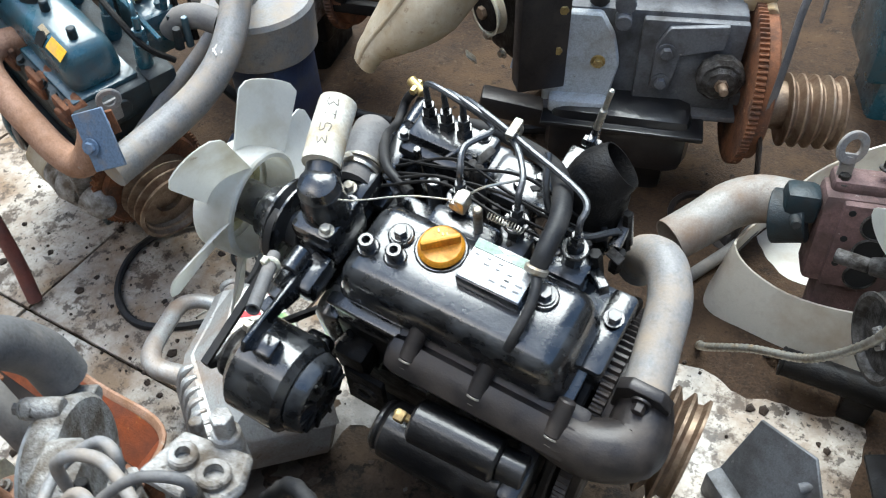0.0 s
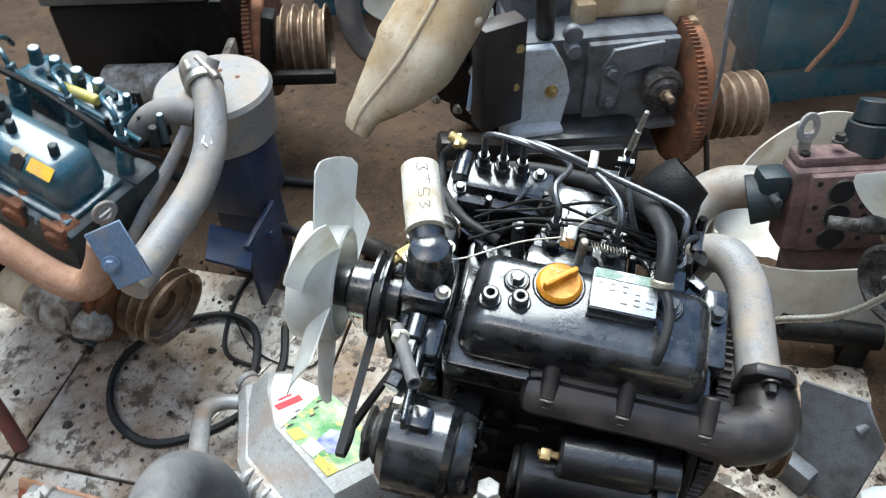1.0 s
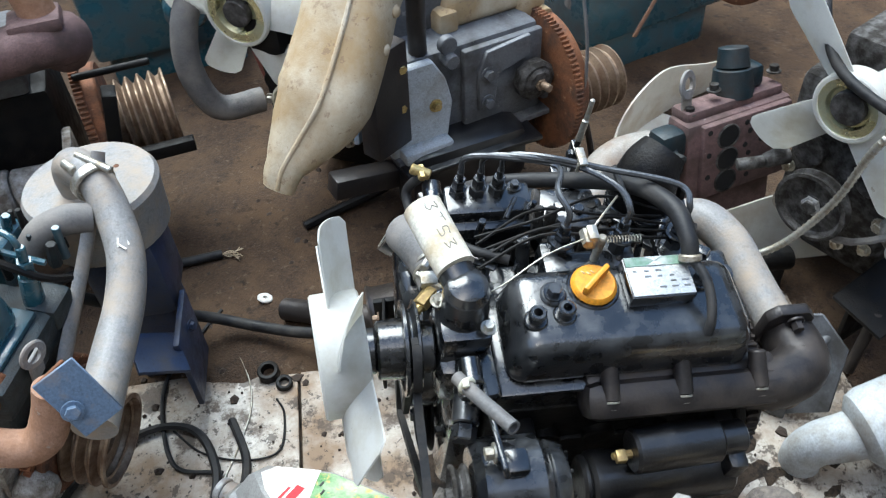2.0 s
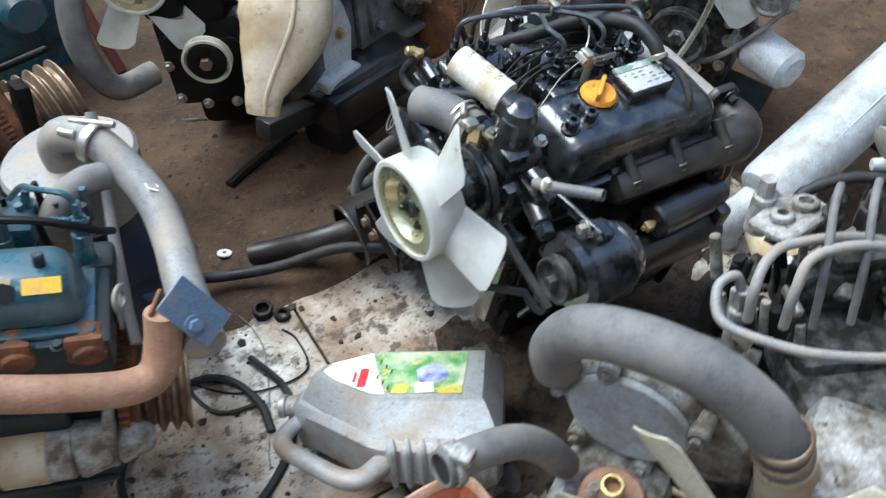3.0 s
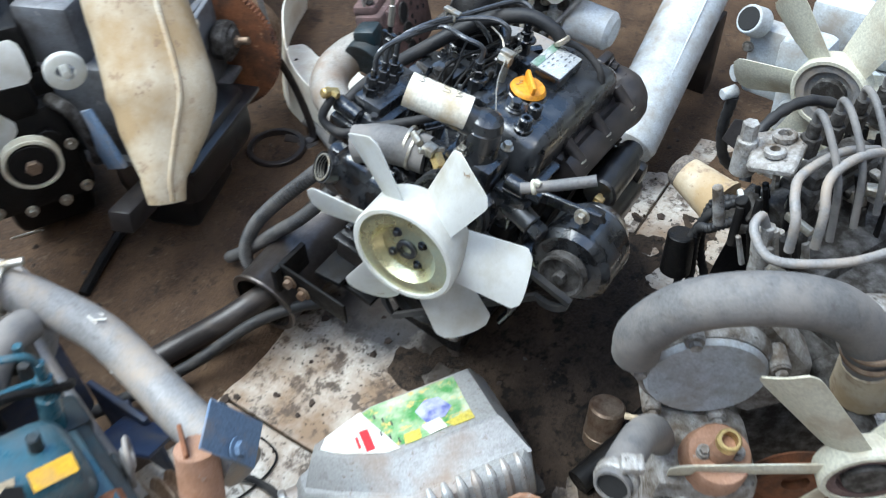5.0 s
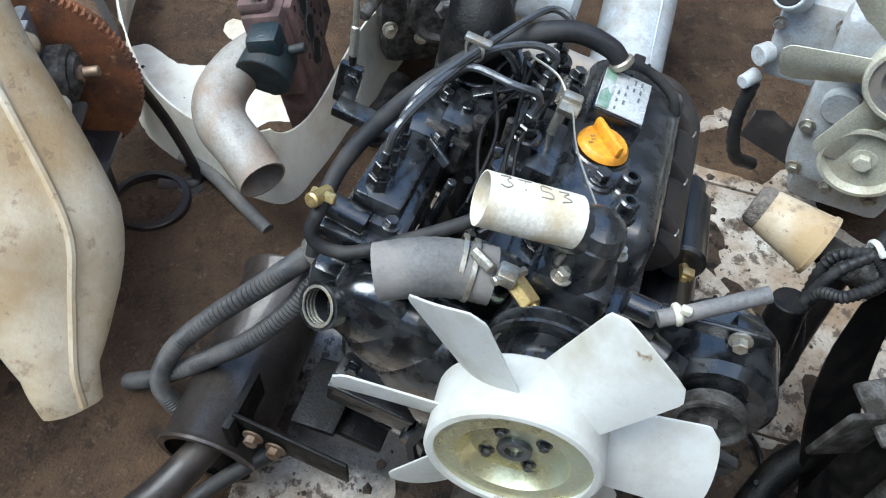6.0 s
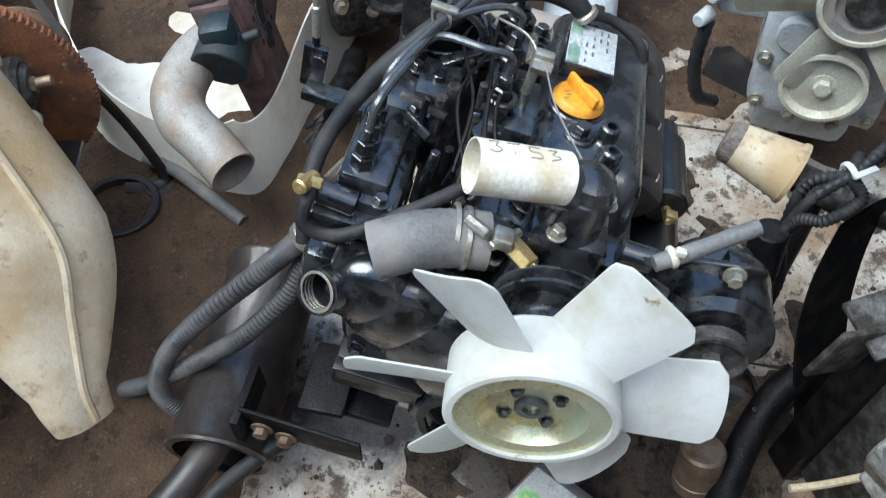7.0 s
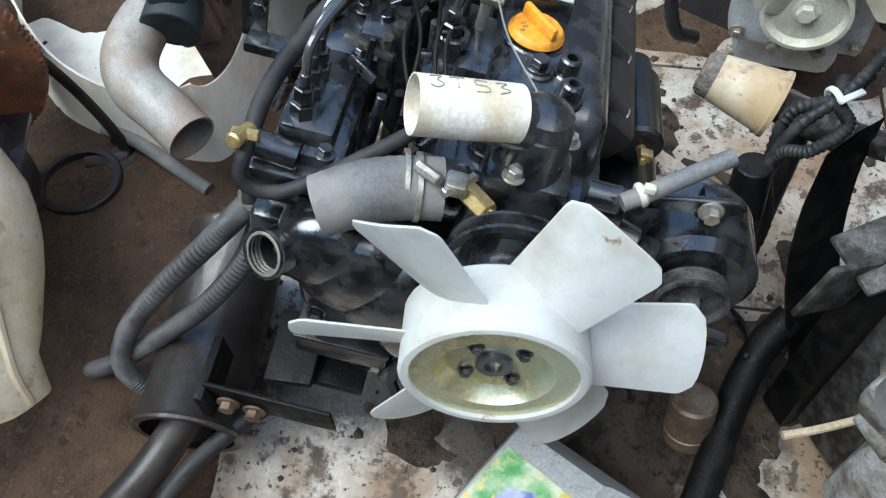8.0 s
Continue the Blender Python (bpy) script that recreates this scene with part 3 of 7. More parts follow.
    # front: thermostat, water pump, timing case
    th = part("thermostat_housing", mk((box, (-0.165, -0.015, -0.045), (0.065, 0.08, 0.07), 0.010), (cyl, (-0.165, -0.012, -0.02), (-0.165, -0.012, 0.038), 0.033, 0.028, 0.004), (lathe, (-0.165, -0.012, 0.038), (0, 0, 1), [(0.028, 0), (0.024, 0.012), (0.012, 0.019), (0, 0.020)], 24), (cyl, (-0.165, -0.012, 0.03), (-0.19, 0.05, 0.05), 0.023, None), (box, (-0.155, -0.085, -0.06), (0.05, 0.06, 0.04), 0.010), (cyl, (-0.16, -0.07, -0.065), (-0.175, -0.135, -0.072), 0.019, 0.017), (cyl, (-0.165, -0.07, -0.03), (-0.165, -0.105, -0.03), 0.014)), BLACK, e)
    bolts(th, ((-0.140, -0.045, 0.0), (-0.195, 0.0, -0.005), (-0.150, 0.022, 0.0)), (0, 0, 1), STEEL, 0.007, 0.008)
    part("sender", mk((cyl, (-0.165, -0.105, -0.03), (-0.165, -0.128, -0.03), 0.010, 0.009, 0.002, 6), (cyl, (-0.175, -0.135, -0.072), (-0.18, -0.155, -0.074), 0.015, None, 0.002, 6)), BLACK, th)
    tube = part("taped_outlet", mk((sweep, [(-0.176, 0.012, 0.048), (-0.190, 0.05, 0.052), (-0.206, 0.098, 0.056)], 0.025, 3, 22, 0.0, 0.05)), PAPER, e, "outlet wrapped in masking paper with handwriting")
    ax0, ax1 = Vector((-0.176, 0.012, 0.048)), Vector((-0.206, 0.098, 0.056))
    ax = (ax1 - ax0).normalized()
    side = ax.cross(Vector((0, 0, 1))).normalized()
    top = side.cross(ax).normalized()
    # hand-drawn strokes round the tube: along it from the mouth, and degrees across
    for line in (((0.10, 22), (0.20, 24), (0.16, 10), (0.21, 0), (0.15, -8), (0.09, -4)), ((0.28, 24), (0.42, 26)), ((0.35, 24), (0.34, -6)), ((0.62, 18), (0.52, 22), (0.51, 6), (0.60, 4), (0.62, -8), (0.50, -10)), ((0.70, 18), (0.80, 18), (0.74, 6), (0.82, -2), (0.72, -10))):
        pts = []
        for u, v in line:
            g = radians(v - 4)
            pts.append(ax1.lerp(ax0, u) + (top * math.cos(g) + side * math.sin(g)) * 0.0254)
        part("pen_stroke", mk((sweep, pts, 0.0007, 5, 5)), PENCIL, tube)
    hs = part("bypass_hose", mk((sweep, [(-0.180, 0.055, -0.058), (-0.186, 0.083, -0.060), (-0.200, 0.12, -0.064), (-0.216, 0.160, -0.082)], 0.030, 8, 20, 0.0006, 0.14)), HOSE, e, "cut ribbed grey rubber hose")
    for y in (0.075, 0.087):
        part("hose_clamp", mk((ring, (-0.183, y, -0.059), (-0.184, y + 0.005, -0.0592), 0.0325, 0.029, 0.0005)), STEEL, hs)
    part("clamp_screw", mk((cyl, (-0.19, 0.082, -0.025), (-0.205, 0.06, -0.022), 0.006, None, 0.001, 8), (cyl, (-0.185, 0.03, -0.026), (-0.215, 0.055, -0.026), 0.005, None, 0.001, 6), (box, (-0.200, 0.045, -0.026), (0.022, 0.02, 0.014), 0.003)), STEEL, e)
    part("temperature_switch", mk((cyl, (-0.195, 0.035, -0.035), (-0.215, 0.012, -0.035), 0.011, None, 0.001, 6), (cyl, (-0.20, 0.03, -0.035), (-0.222, 0.002, -0.036), 0.006, None, 0.001, 8)), BRASS, e)
    part("water_pump", mk((box, (-0.175, -0.02, -0.105), (0.05, 0.11, 0.09), 0.018), (cyl, (-0.20, -0.022, -0.079), (-0.225, -0.022, -0.079), 0.034), (box, (-0.17, 0.06, -0.065), (0.045, 0.06, 0.045), 0.012)), BLACK, e)
    part("pump_pulley", mk((groove_pulley, (-0.218, -0.022, -0.079), (-1, 0, 0), 0.062, 1, 0.016, 0.02, 0.004), (cyl, (-0.230, -0.022, -0.079), (-0.272, -0.022, -0.079), 0.040, 0.038, 0.003, 28), (cyl, (-0.272, -0.022, -0.079), (-0.318, -0.022, -0.079), 0.030, None, 0.003, 24)), BLACK, e)
    part("timing_case", mk((box, (-0.155, 0.01, -0.30), (0.05, 0.21, 0.26), 0.02), (plate, [(0.0, -0.15), (0.05, -0.16), (0.11, -0.10), (0.125, -0.02), (0.11, 0.05), (0.06, 0.085), (0.0, 0.06), (-0.04, -0.02)], 0.022, Matrix.Translation((-0.178, 0.06, -0.17)) @ Matrix(((0, 0, -1, 0), (1, 0, 0, 0), (0, 1, 0, 0), (0, 0, 0, 1))), 0.007), (box, (-0.178, 0.12, -0.14), (0.05, 0.09, 0.03), 0.01)), BLACK, e, "black timing case cover")
    dome = bmesh.new()
    outline = [(0.150, -0.155, 0.052), (0.118, -0.175, 0.060), (0.070, -0.205, 0.066), (0.030, -0.245, 0.060)]
    for y, z, r in outline:
        lathe(dome, (-0.170, y, z), (-1, 0, 0), [(r, 0.0), (r, 0.040), (r - 0.004, 0.052), (r - 0.016, 0.060), (0, 0.063)], 28)
    bmesh.ops.recalc_face_normals(dome, faces=dome.faces[:])
    part("timing_cover", dome, BLACK, e, "rounded glossy black timing cover")
    bolts(e, ((-0.190, 0.178, -0.205), (-0.190, 0.125, -0.105), (-0.190, 0.03, -0.320), (-0.190, 0.105, -0.262)), (-1, 0, 0), BLACK, 0.008, 0.010)
    part("engine_mount", mk((box, (-0.165, 0.115, -0.325), (0.09, 0.11, 0.06), 0.006), (box, (-0.215, 0.115, -0.300), (0.02, 0.11, 0.008), 0.002)), SUMP_PAINT, e)
    part("front_fitting", mk((cyl, (-0.175, 0.055, -0.36), (-0.215, 0.055, -0.36), 0.014, 0.012), (cyl, (-0.175, 0.02, -0.40), (-0.21, 0.02, -0.40), 0.011, None, 0.001, 6), (box, (-0.18, 0.03, -0.33), (0.03, 0.05, 0.05), 0.008)), BLACK, e)
    part("pump_flange", mk((box, (-0.172, 0.17, -0.095), (0.035, 0.13, 0.022), 0.005), (box, (-0.178, 0.17, -0.118), (0.02, 0.12, 0.018), 0.004), (cyl, (-0.16, 0.105, -0.10), (-0.16, 0.108, -0.065), 0.010, None, 0.001, 6)), BLACK, e)
    nk = part("filler_neck", mk((sweep, [(-0.185, 0.165, -0.185), (-0.205, 0.185, -0.165), (-0.235, 0.203, -0.148)], [0.026, 0.024, 0.026], 4, 20, 0.0, 0.22)), BLACK, e)
    part("threaded_mouth", mk(*[(ring, (-0.235 + 0.004 * k, 0.203 - 0.0025 * k, -0.148 - 0.002 * k), (-0.2362 + 0.004 * k, 0.2038 - 0.0025 * k, -0.1474 - 0.002 * k), 0.0225, 0.0195, 0.0004) for k in range(4)]), STEEL, nk)
    part("crank_pulley", mk((groove_pulley, (-0.185, -0.005, -0.33), (-1, 0, 0), 0.060, 1, 0.016, 0.022, 0.006)), BLACK_CAST, e)
    # alternator
    al = part("alternator", mk((cyl, (-0.175, -0.207, -0.108), (-0.085, -0.207, -0.108), 0.064, 0.064, 0.010, 36), (cyl, (-0.085, -0.207, -0.108), (-0.062, -0.207, -0.108), 0.055, 0.05, 0.004, 32), (box, (-0.13, -0.20, -0.042), (0.03, 0.03, 0.035), 0.006), (box, (-0.13, -0.16, -0.16), (0.04, 0.08, 0.03), 0.008)), BLACK, e, "black alternator with slotted rear cover")
    for k in range(10):
        a = k * math.tau / 10
        part("vent_rib", mk((box, (-0.060, -0.207 + 0.034 * math.sin(a), -0.108 + 0.034 * math.cos(a)), (0.004, 0.005, 0.024), 0.001, (-math.degrees(a), 0, 0))), BLACK_CAST, al)
    part("pulley", mk((groove_pulley, (-0.178, -0.207, -0.108), (-1, 0, 0), 0.036, 1, 0.016, 0.008, 0.002), (cyl, (-0.19, -0.207, -0.108), (-0.206, -0.207, -0.108), 0.010, None, 0.001, 6)), ALU_DARK, al)
    # belt round the three pulleys
    path = []
    centres = [((-0.022, -0.079), 0.060), ((-0.207, -0.108), 0.034), ((-0.005, -0.33), 0.058)]
    for (c, r), a0, a1 in zip(centres, (20, 100, 205), (100, 205, 380)):
        for k in range(7):
            a = radians(a0 + (a1 - a0) * k / 6)
            path.append((-0.2265, c[0] - r * math.sin(a), c[1] + r * math.cos(a)))
    bm = bmesh.new()
    n = len(path)
    rings = []
    for i, p in enumerate(path):
        q0, q1 = Vector(path[i - 1]), Vector(path[(i + 1) % n])
        t = (q1 - q0).normalized()
        o = t.cross(Vector((1, 0, 0))).normalized()
        rings.append([bm.verts.new(Vector(p) + o * s * 0.0045 + Vector((w * 0.0055, 0, 0))) for s, w in ((-1, -0.8), (1, -1), (1, 1), (-1, 0.8))])
    for i in range(n):
        a, b = rings[i], rings[(i + 1) % n]
        for k in range(4):
            bm.faces.new((a[k], a[(k + 1) % 4], b[(k + 1) % 4], b[k]))
    bmesh.ops.recalc_face_normals(bm, faces=bm.faces[:])
    part("fan_belt", bm, RUBBER, e, "dusty black V-belt")
    arm = part("adjuster_arm", mk((plate, [(0, -0.011), (0.115, -0.011), (0.125, 0), (0.115, 0.011), (0, 0.011), (-0.01, 0)], 0.007, Matrix.Translation((-0.155, -0.10, -0.040)) @ Matrix(((0.05, 0.2, 0.98, 0), (-0.99, 0.0, 0.05, 0), (0.17, -0.98, 0.2, 0), (0, 0, 0, 1))))), BLACK, e)
    part("bolt", mk((bolt, (-0.153, -0.19, -0.024), (-1, 0, 0), 0.008, 0.010)), STEEL, arm)
    part("drain_hose", mk((sweep, [(-0.185, -0.10, -0.012), (-0.170, -0.13, 0.003), (-0.140, -0.185, 0.033)], 0.0085, 5, 14, 0, 0.3)), HOSE, e, "short grey rubber hose stub")
    part("cable_tie", mk((ring, (-0.178, -0.112, -0.006), (-0.175, -0.118, -0.003), 0.0115, 0.008), (box, (-0.180, -0.118, 0.008), (0.008, 0.01, 0.007), 0.001)), IVORY, e)
    fan_m = Matrix.Translation((-0.347, -0.022, -0.086)) @ Matrix.Rotation(radians(5), 4, "Z") @ Matrix.Rotation(radians(-1), 4, "Y") @ Matrix(((0, 0, -1, 0), (-1, 0, 0, 0), (0, 1, 0, 0), (0, 0, 0, 1)))
    fan(e, fan_m, 0.174, 0.080, WHITE, 6, 18.4, 38.0, 0.038, 0.062, back=0.010)
    # injection pump and pipes
    ip = part("injection_pump", mk((box, (-0.09, 0.185, -0.115), (0.16, 0.075, 0.09), 0.012), (box, (-0.095, 0.19, -0.065), (0.125, 0.055, 0.03), 0.008), (box, (0.02, 0.17, -0.10), (0.09, 0.08, 0.08), 0.012), (box, (0.03, 0.15, -0.055), (0.07, 0.05, 0.02), 0.006), (cyl, (-0.17, 0.19, -0.075), (-0.17, 0.235, -0.07), 0.014), (box, (-0.10, 0.19, -0.20), (0.18, 0.09, 0.10), 0.015)), BLACK, e, "black in-line fuel injection pump")
    for x in (-0.138, -0.110, -0.082):
        part("delivery_valve", mk((cyl, (x, 0.198, -0.052), (x, 0.198, -0.034), 0.0125, None, 0.001, 6), (cyl, (x, 0.198, -0.034), (x, 0.198, -0.016), 0.0095, None, 0.001, 6), (cyl, (x, 0.198, -0.016), (x, 0.198, 0.0), 0.005)), BLACK, ip)
    bolts(ip, ((-0.165, 0.168, -0.068), (-0.055, 0.205, -0.05), (-0.035, 0.165, -0.05), (0.045, 0.18, -0.055), (0.0, 0.14, -0.055)), (0, 0, 1), BLACK, 0.007, 0.008)
    for k, x in enumerate((-0.02, 0.06, 0.14)):
        part("injector", mk((cyl, (x, 0.078, -0.045), (x, 0.082, 0.008), 0.0125, 0.011, 0.002, 6), (cyl, (x, 0.082, 0.008), (x, 0.083, 0.022), 0.008, None, 0.001, 6), (ring, (x, 0.08, -0.01), (x, 0.08, -0.004), 0.018, 0.011)), BLACK, e)
        x0 = (-0.138, -0.110, -0.082)[k]
        bend = 0.016 * k
        part("injector_pipe", mk((sweep, [(x0, 0.198, -0.004), (x0 + 0.004, 0.196, 0.03), (x0 + 0.05, 0.185 - 0.005 * k, 0.040 + 0.004 * k), (x0 + 0.12, 0.165 - 0.006 * k, 0.040 + 0.003 * k), (x - 0.01, 0.115, 0.052), (x, 0.085, 0.045), (x, 0.083, 0.018)], 0.0043, 7, 8)), WIRE, e)
    part("pipe_tie", mk((ring, (0.01, 0.168, 0.043), (0.014, 0.166, 0.043), 0.014, 0.009), (box, (0.012, 0.166, 0.055), (0.012, 0.03, 0.006), 0.002)), STEEL, e)
    part("fuel_hose", mk((sweep, [(-0.185, 0.235, -0.05), (-0.205, 0.235, -0.085), (-0.20, 0.20, -0.095), (-0.185, 0.15, -0.060), (-0.14, 0.09, -0.03), (-0.09, 0.068, -0.03)], 0.0072, 8, 12)), RUBBER, e)
    part("banjo_fitting", mk((cyl, (-0.172, 0.236, -0.052), (-0.200, 0.245, -0.045), 0.008), (cyl, (-0.185, 0.25, -0.048), (-0.185, 0.225, -0.046), 0.006, None, 0.001, 6)), BRASS, e)
    part("return_hose", mk((sweep, [(-0.16, 0.24, -0.17), (-0.13, 0.25, -0.115), (-0.06, 0.248, -0.09), (0.03, 0.215, -0.055), (0.085, 0.15, 0.012), (0.115, 0.085, 0.046), (0.121, 0.035, 0.046), (0.121, 0.01, 0.032)], [0.008, 0.009, 0.010, 0.012, 0.013, 0.013, 0.012, 0.011], 8, 12)), RUBBER, e, "thick dull black breather hose")
    part("vent_pipe", mk((sweep, [(0.121, 0.012, 0.034), (0.131, -0.01, 0.033), (0.135, -0.035, 0.026), (0.133, -0.062, 0.012), (0.130, -0.075, -0.006)], 0.0062, 6, 10)), RUBBER, e)
    part("hose_clip", mk((ring, (0.121, 0.016, 0.037), (0.121, 0.009, 0.031), 0.0145, 0.010)), STEEL, e)
    cup = part("intake_elbow", mk((cyl, (0.122, 0.165, -0.11), (0.122, 0.172, -0.045), 0.046, 0.047, 0.004, 28), (ring, (0.122, 0.165, -0.06), (0.122, 0.167, -0.045), 0.050, 0.045)), BLACK, e)
    part("torn_rubber_boot", mk((sweep, [(0.122, 0.172, -0.05), (0.123, 0.176, -0.02), (0.130, 0.184, 0.006), (0.146, 0.198, 0.024)], [0.046, 0.046, 0.042, 0.033], 6, 24, 0, 0.05)), BLACK_CAST, cup, "torn black rubber intake boot")
    part("boot_pipe", mk((sweep, [(0.06, 0.165, 0.035), (0.075, 0.13, 0.01), (0.095, 0.115, -0.022), (0.135, 0.115, -0.035), (0.17, 0.14, -0.032), (0.175, 0.15, -0.06)], 0.0048, 6, 8)), WIRE, e)
    part("throttle_lever", mk((box, (0.002, 0.052, 0.036), (0.014, 0.022, 0.026), 0.003), (cyl, (-0.004, 0.04, 0.036), (-0.004, 0.062, 0.036), 0.008, None, 0.001, 6), (cyl, (0.02, 0.055, 0.03), (0.02, 0.055, -0.03), 0.006)), STEEL, e)
    part("control_wire", mk((sweep, [(0.0, 0.05, 0.04), (-0.06, 0.03, 0.035), (-0.12, -0.005, 0.03), (-0.15, -0.02, 0.035)], 0.0011, 6, 6), (sweep, [(0.0, 0.055, 0.04), (0.02, 0.075, 0.05), (0.05, 0.11, 0.04)], 0.0016, 6, 6)), STEEL, e)
    part("return_spring", mk((sweep, [(0.03 + 0.05 * k / 60, 0.062 + 0.0045 * math.cos(k * 1.3), 0.012 + 0.0045 * math.sin(k * 1.3)) for k in range(60)], 0.0008, 1, 5)), STEEL, e)
    part("stop_bracket", mk((box, (0.068, 0.305, -0.115), (0.012, 0.03, 0.06), 0.003), (cyl, (0.068, 0.305, -0.09), (0.074, 0.312, -0.05), 0.005), (cyl, (0.055, 0.30, -0.10), (0.082, 0.30, -0.10), 0.009, None, 0.001, 6), (box, (0.05, 0.25, -0.14), (0.03, 0.12, 0.014), 0.003)), BLACK, e)
    part("stud", mk((cyl, (0.0695, 0.307, -0.075), (0.0745, 0.314, -0.036), 0.0055), (cyl, (0.0745, 0.314, -0.036), (0.079, 0.321, 0.0), 0.004)), STEEL, e, "yellow zinc threaded stud")
    rng = random.Random(5)
    for k in range(46):
        x, y = rng.uniform(-0.13, 0.19), rng.uniform(0.065, 0.16)
        r = rng.uniform(0.004, 0.011)
        z = rng.uniform(-0.075, -0.045)
        if k % 4:
            part("fitting", mk((cyl, (x, y, z - 0.03), (x + rng.uniform(-0.012, 0.012), y + rng.uniform(-0.008, 0.008), z + rng.uniform(0.012, 0.045)), r, r * 0.85, 0.001, rng.choice((6, 6, 12)))), rng.choice((BLACK, BLACK, BLACK_CAST, ALU_DARK)), e)
        else:
            part("lever", mk((box, (x, y, z + 0.01), (rng.uniform(0.02, 0.06), rng.uniform(0.006, 0.016), rng.uniform(0.006, 0.016)), 0.002, (rng.uniform(-25, 25), rng.uniform(-25, 25), rng.uniform(0, 180)))), rng.choice((BLACK, ALU_DARK, BLACK)), e)
    for k in range(5):
        y = 0.06 + 0.012 * k
        part("loose_wire", mk((sweep, [(-0.13, y, -0.03), (-0.05, y + 0.03 * rng.random(), 0.0), (0.04, y + 0.03 * rng.random(), 0.005), (0.13, y + 0.02, -0.02)], 0.0022, 6, 6)), BLACK_CAST, e)
    bolts(e, ((-0.205, 0.09, -0.10), (-0.205, 0.16, -0.14), (-0.205, 0.15, -0.27), (-0.205, 0.05, -0.31), (-0.18, 0.10, -0.38), (-0.18, -0.07, -0.25)), (-1, 0, 0), BLACK, 0.008, 0.008)
    part("oil_filter", mk((cyl, (0.12, -0.115, -0.34), (0.12, -0.17, -0.345), 0.038, 0.036, 0.006, 28)), BLACK, e)
    part("front_mount", mk((box, (-0.175, 0.13, -0.43), (0.06, 0.10, 0.012), 0.003), (box, (-0.145, 0.10, -0.40), (0.012, 0.06, 0.10), 0.003)), BLACK_CAST, e)
    part("oil_pipe", mk((sweep, [(-0.15, -0.14, -0.33), (-0.14, -0.15, -0.27), (-0.12, -0.12, -0.20), (-0.10, -0.10, -0.16)], 0.007, 6, 10)), BLACK, e)
    return e


black_engine()


# ---- soil-free floor of large tiles ----
def tile_floor():
    bed = part("floor", mk((box, (-0.90, -0.85, -0.034), (3.2, 2.53, 0.03), 0.0)), SOIL)
    tagged(bed, "stained white floor tiles bordered by soil", "floor", kind="structure")
    s = 0.535
    bm = mk((box, (0, 0, -0.006), (s - 0.006, s - 0.006, 0.012), 0.0015, (0, 0, 0), 1.0, 1))
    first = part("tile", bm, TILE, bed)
    first.location = (-0.99 + s * 0.5, 0.435 - s * 0.5, 0)
    rng = random.Random(2)
    for i in range(-2, 4):
        for j in range(0, 4):
            if (i, j) == (0, 0) or (i == 3 and j == 0):
                continue
            t = new("tile", first.data)
            t.parent = bed
            t.location = (-0.99 + s * (i + 0.5), 0.435 - s * (j + 0.5), rng.uniform(-0.002, 0.001))
            t.rotation_euler = (radians(rng.uniform(-0.2, 0.2)), radians(rng.uniform(-0.2, 0.2)), 0)
    return bed


# ---- white fan with plain spindle, pulleys and flywheels shared by the engines ----
FRONT = Matrix(((0, 0, -1, 0), (-1, 0, 0, 0), (0, 1, 0, 0), (0, 0, 0, 1)))


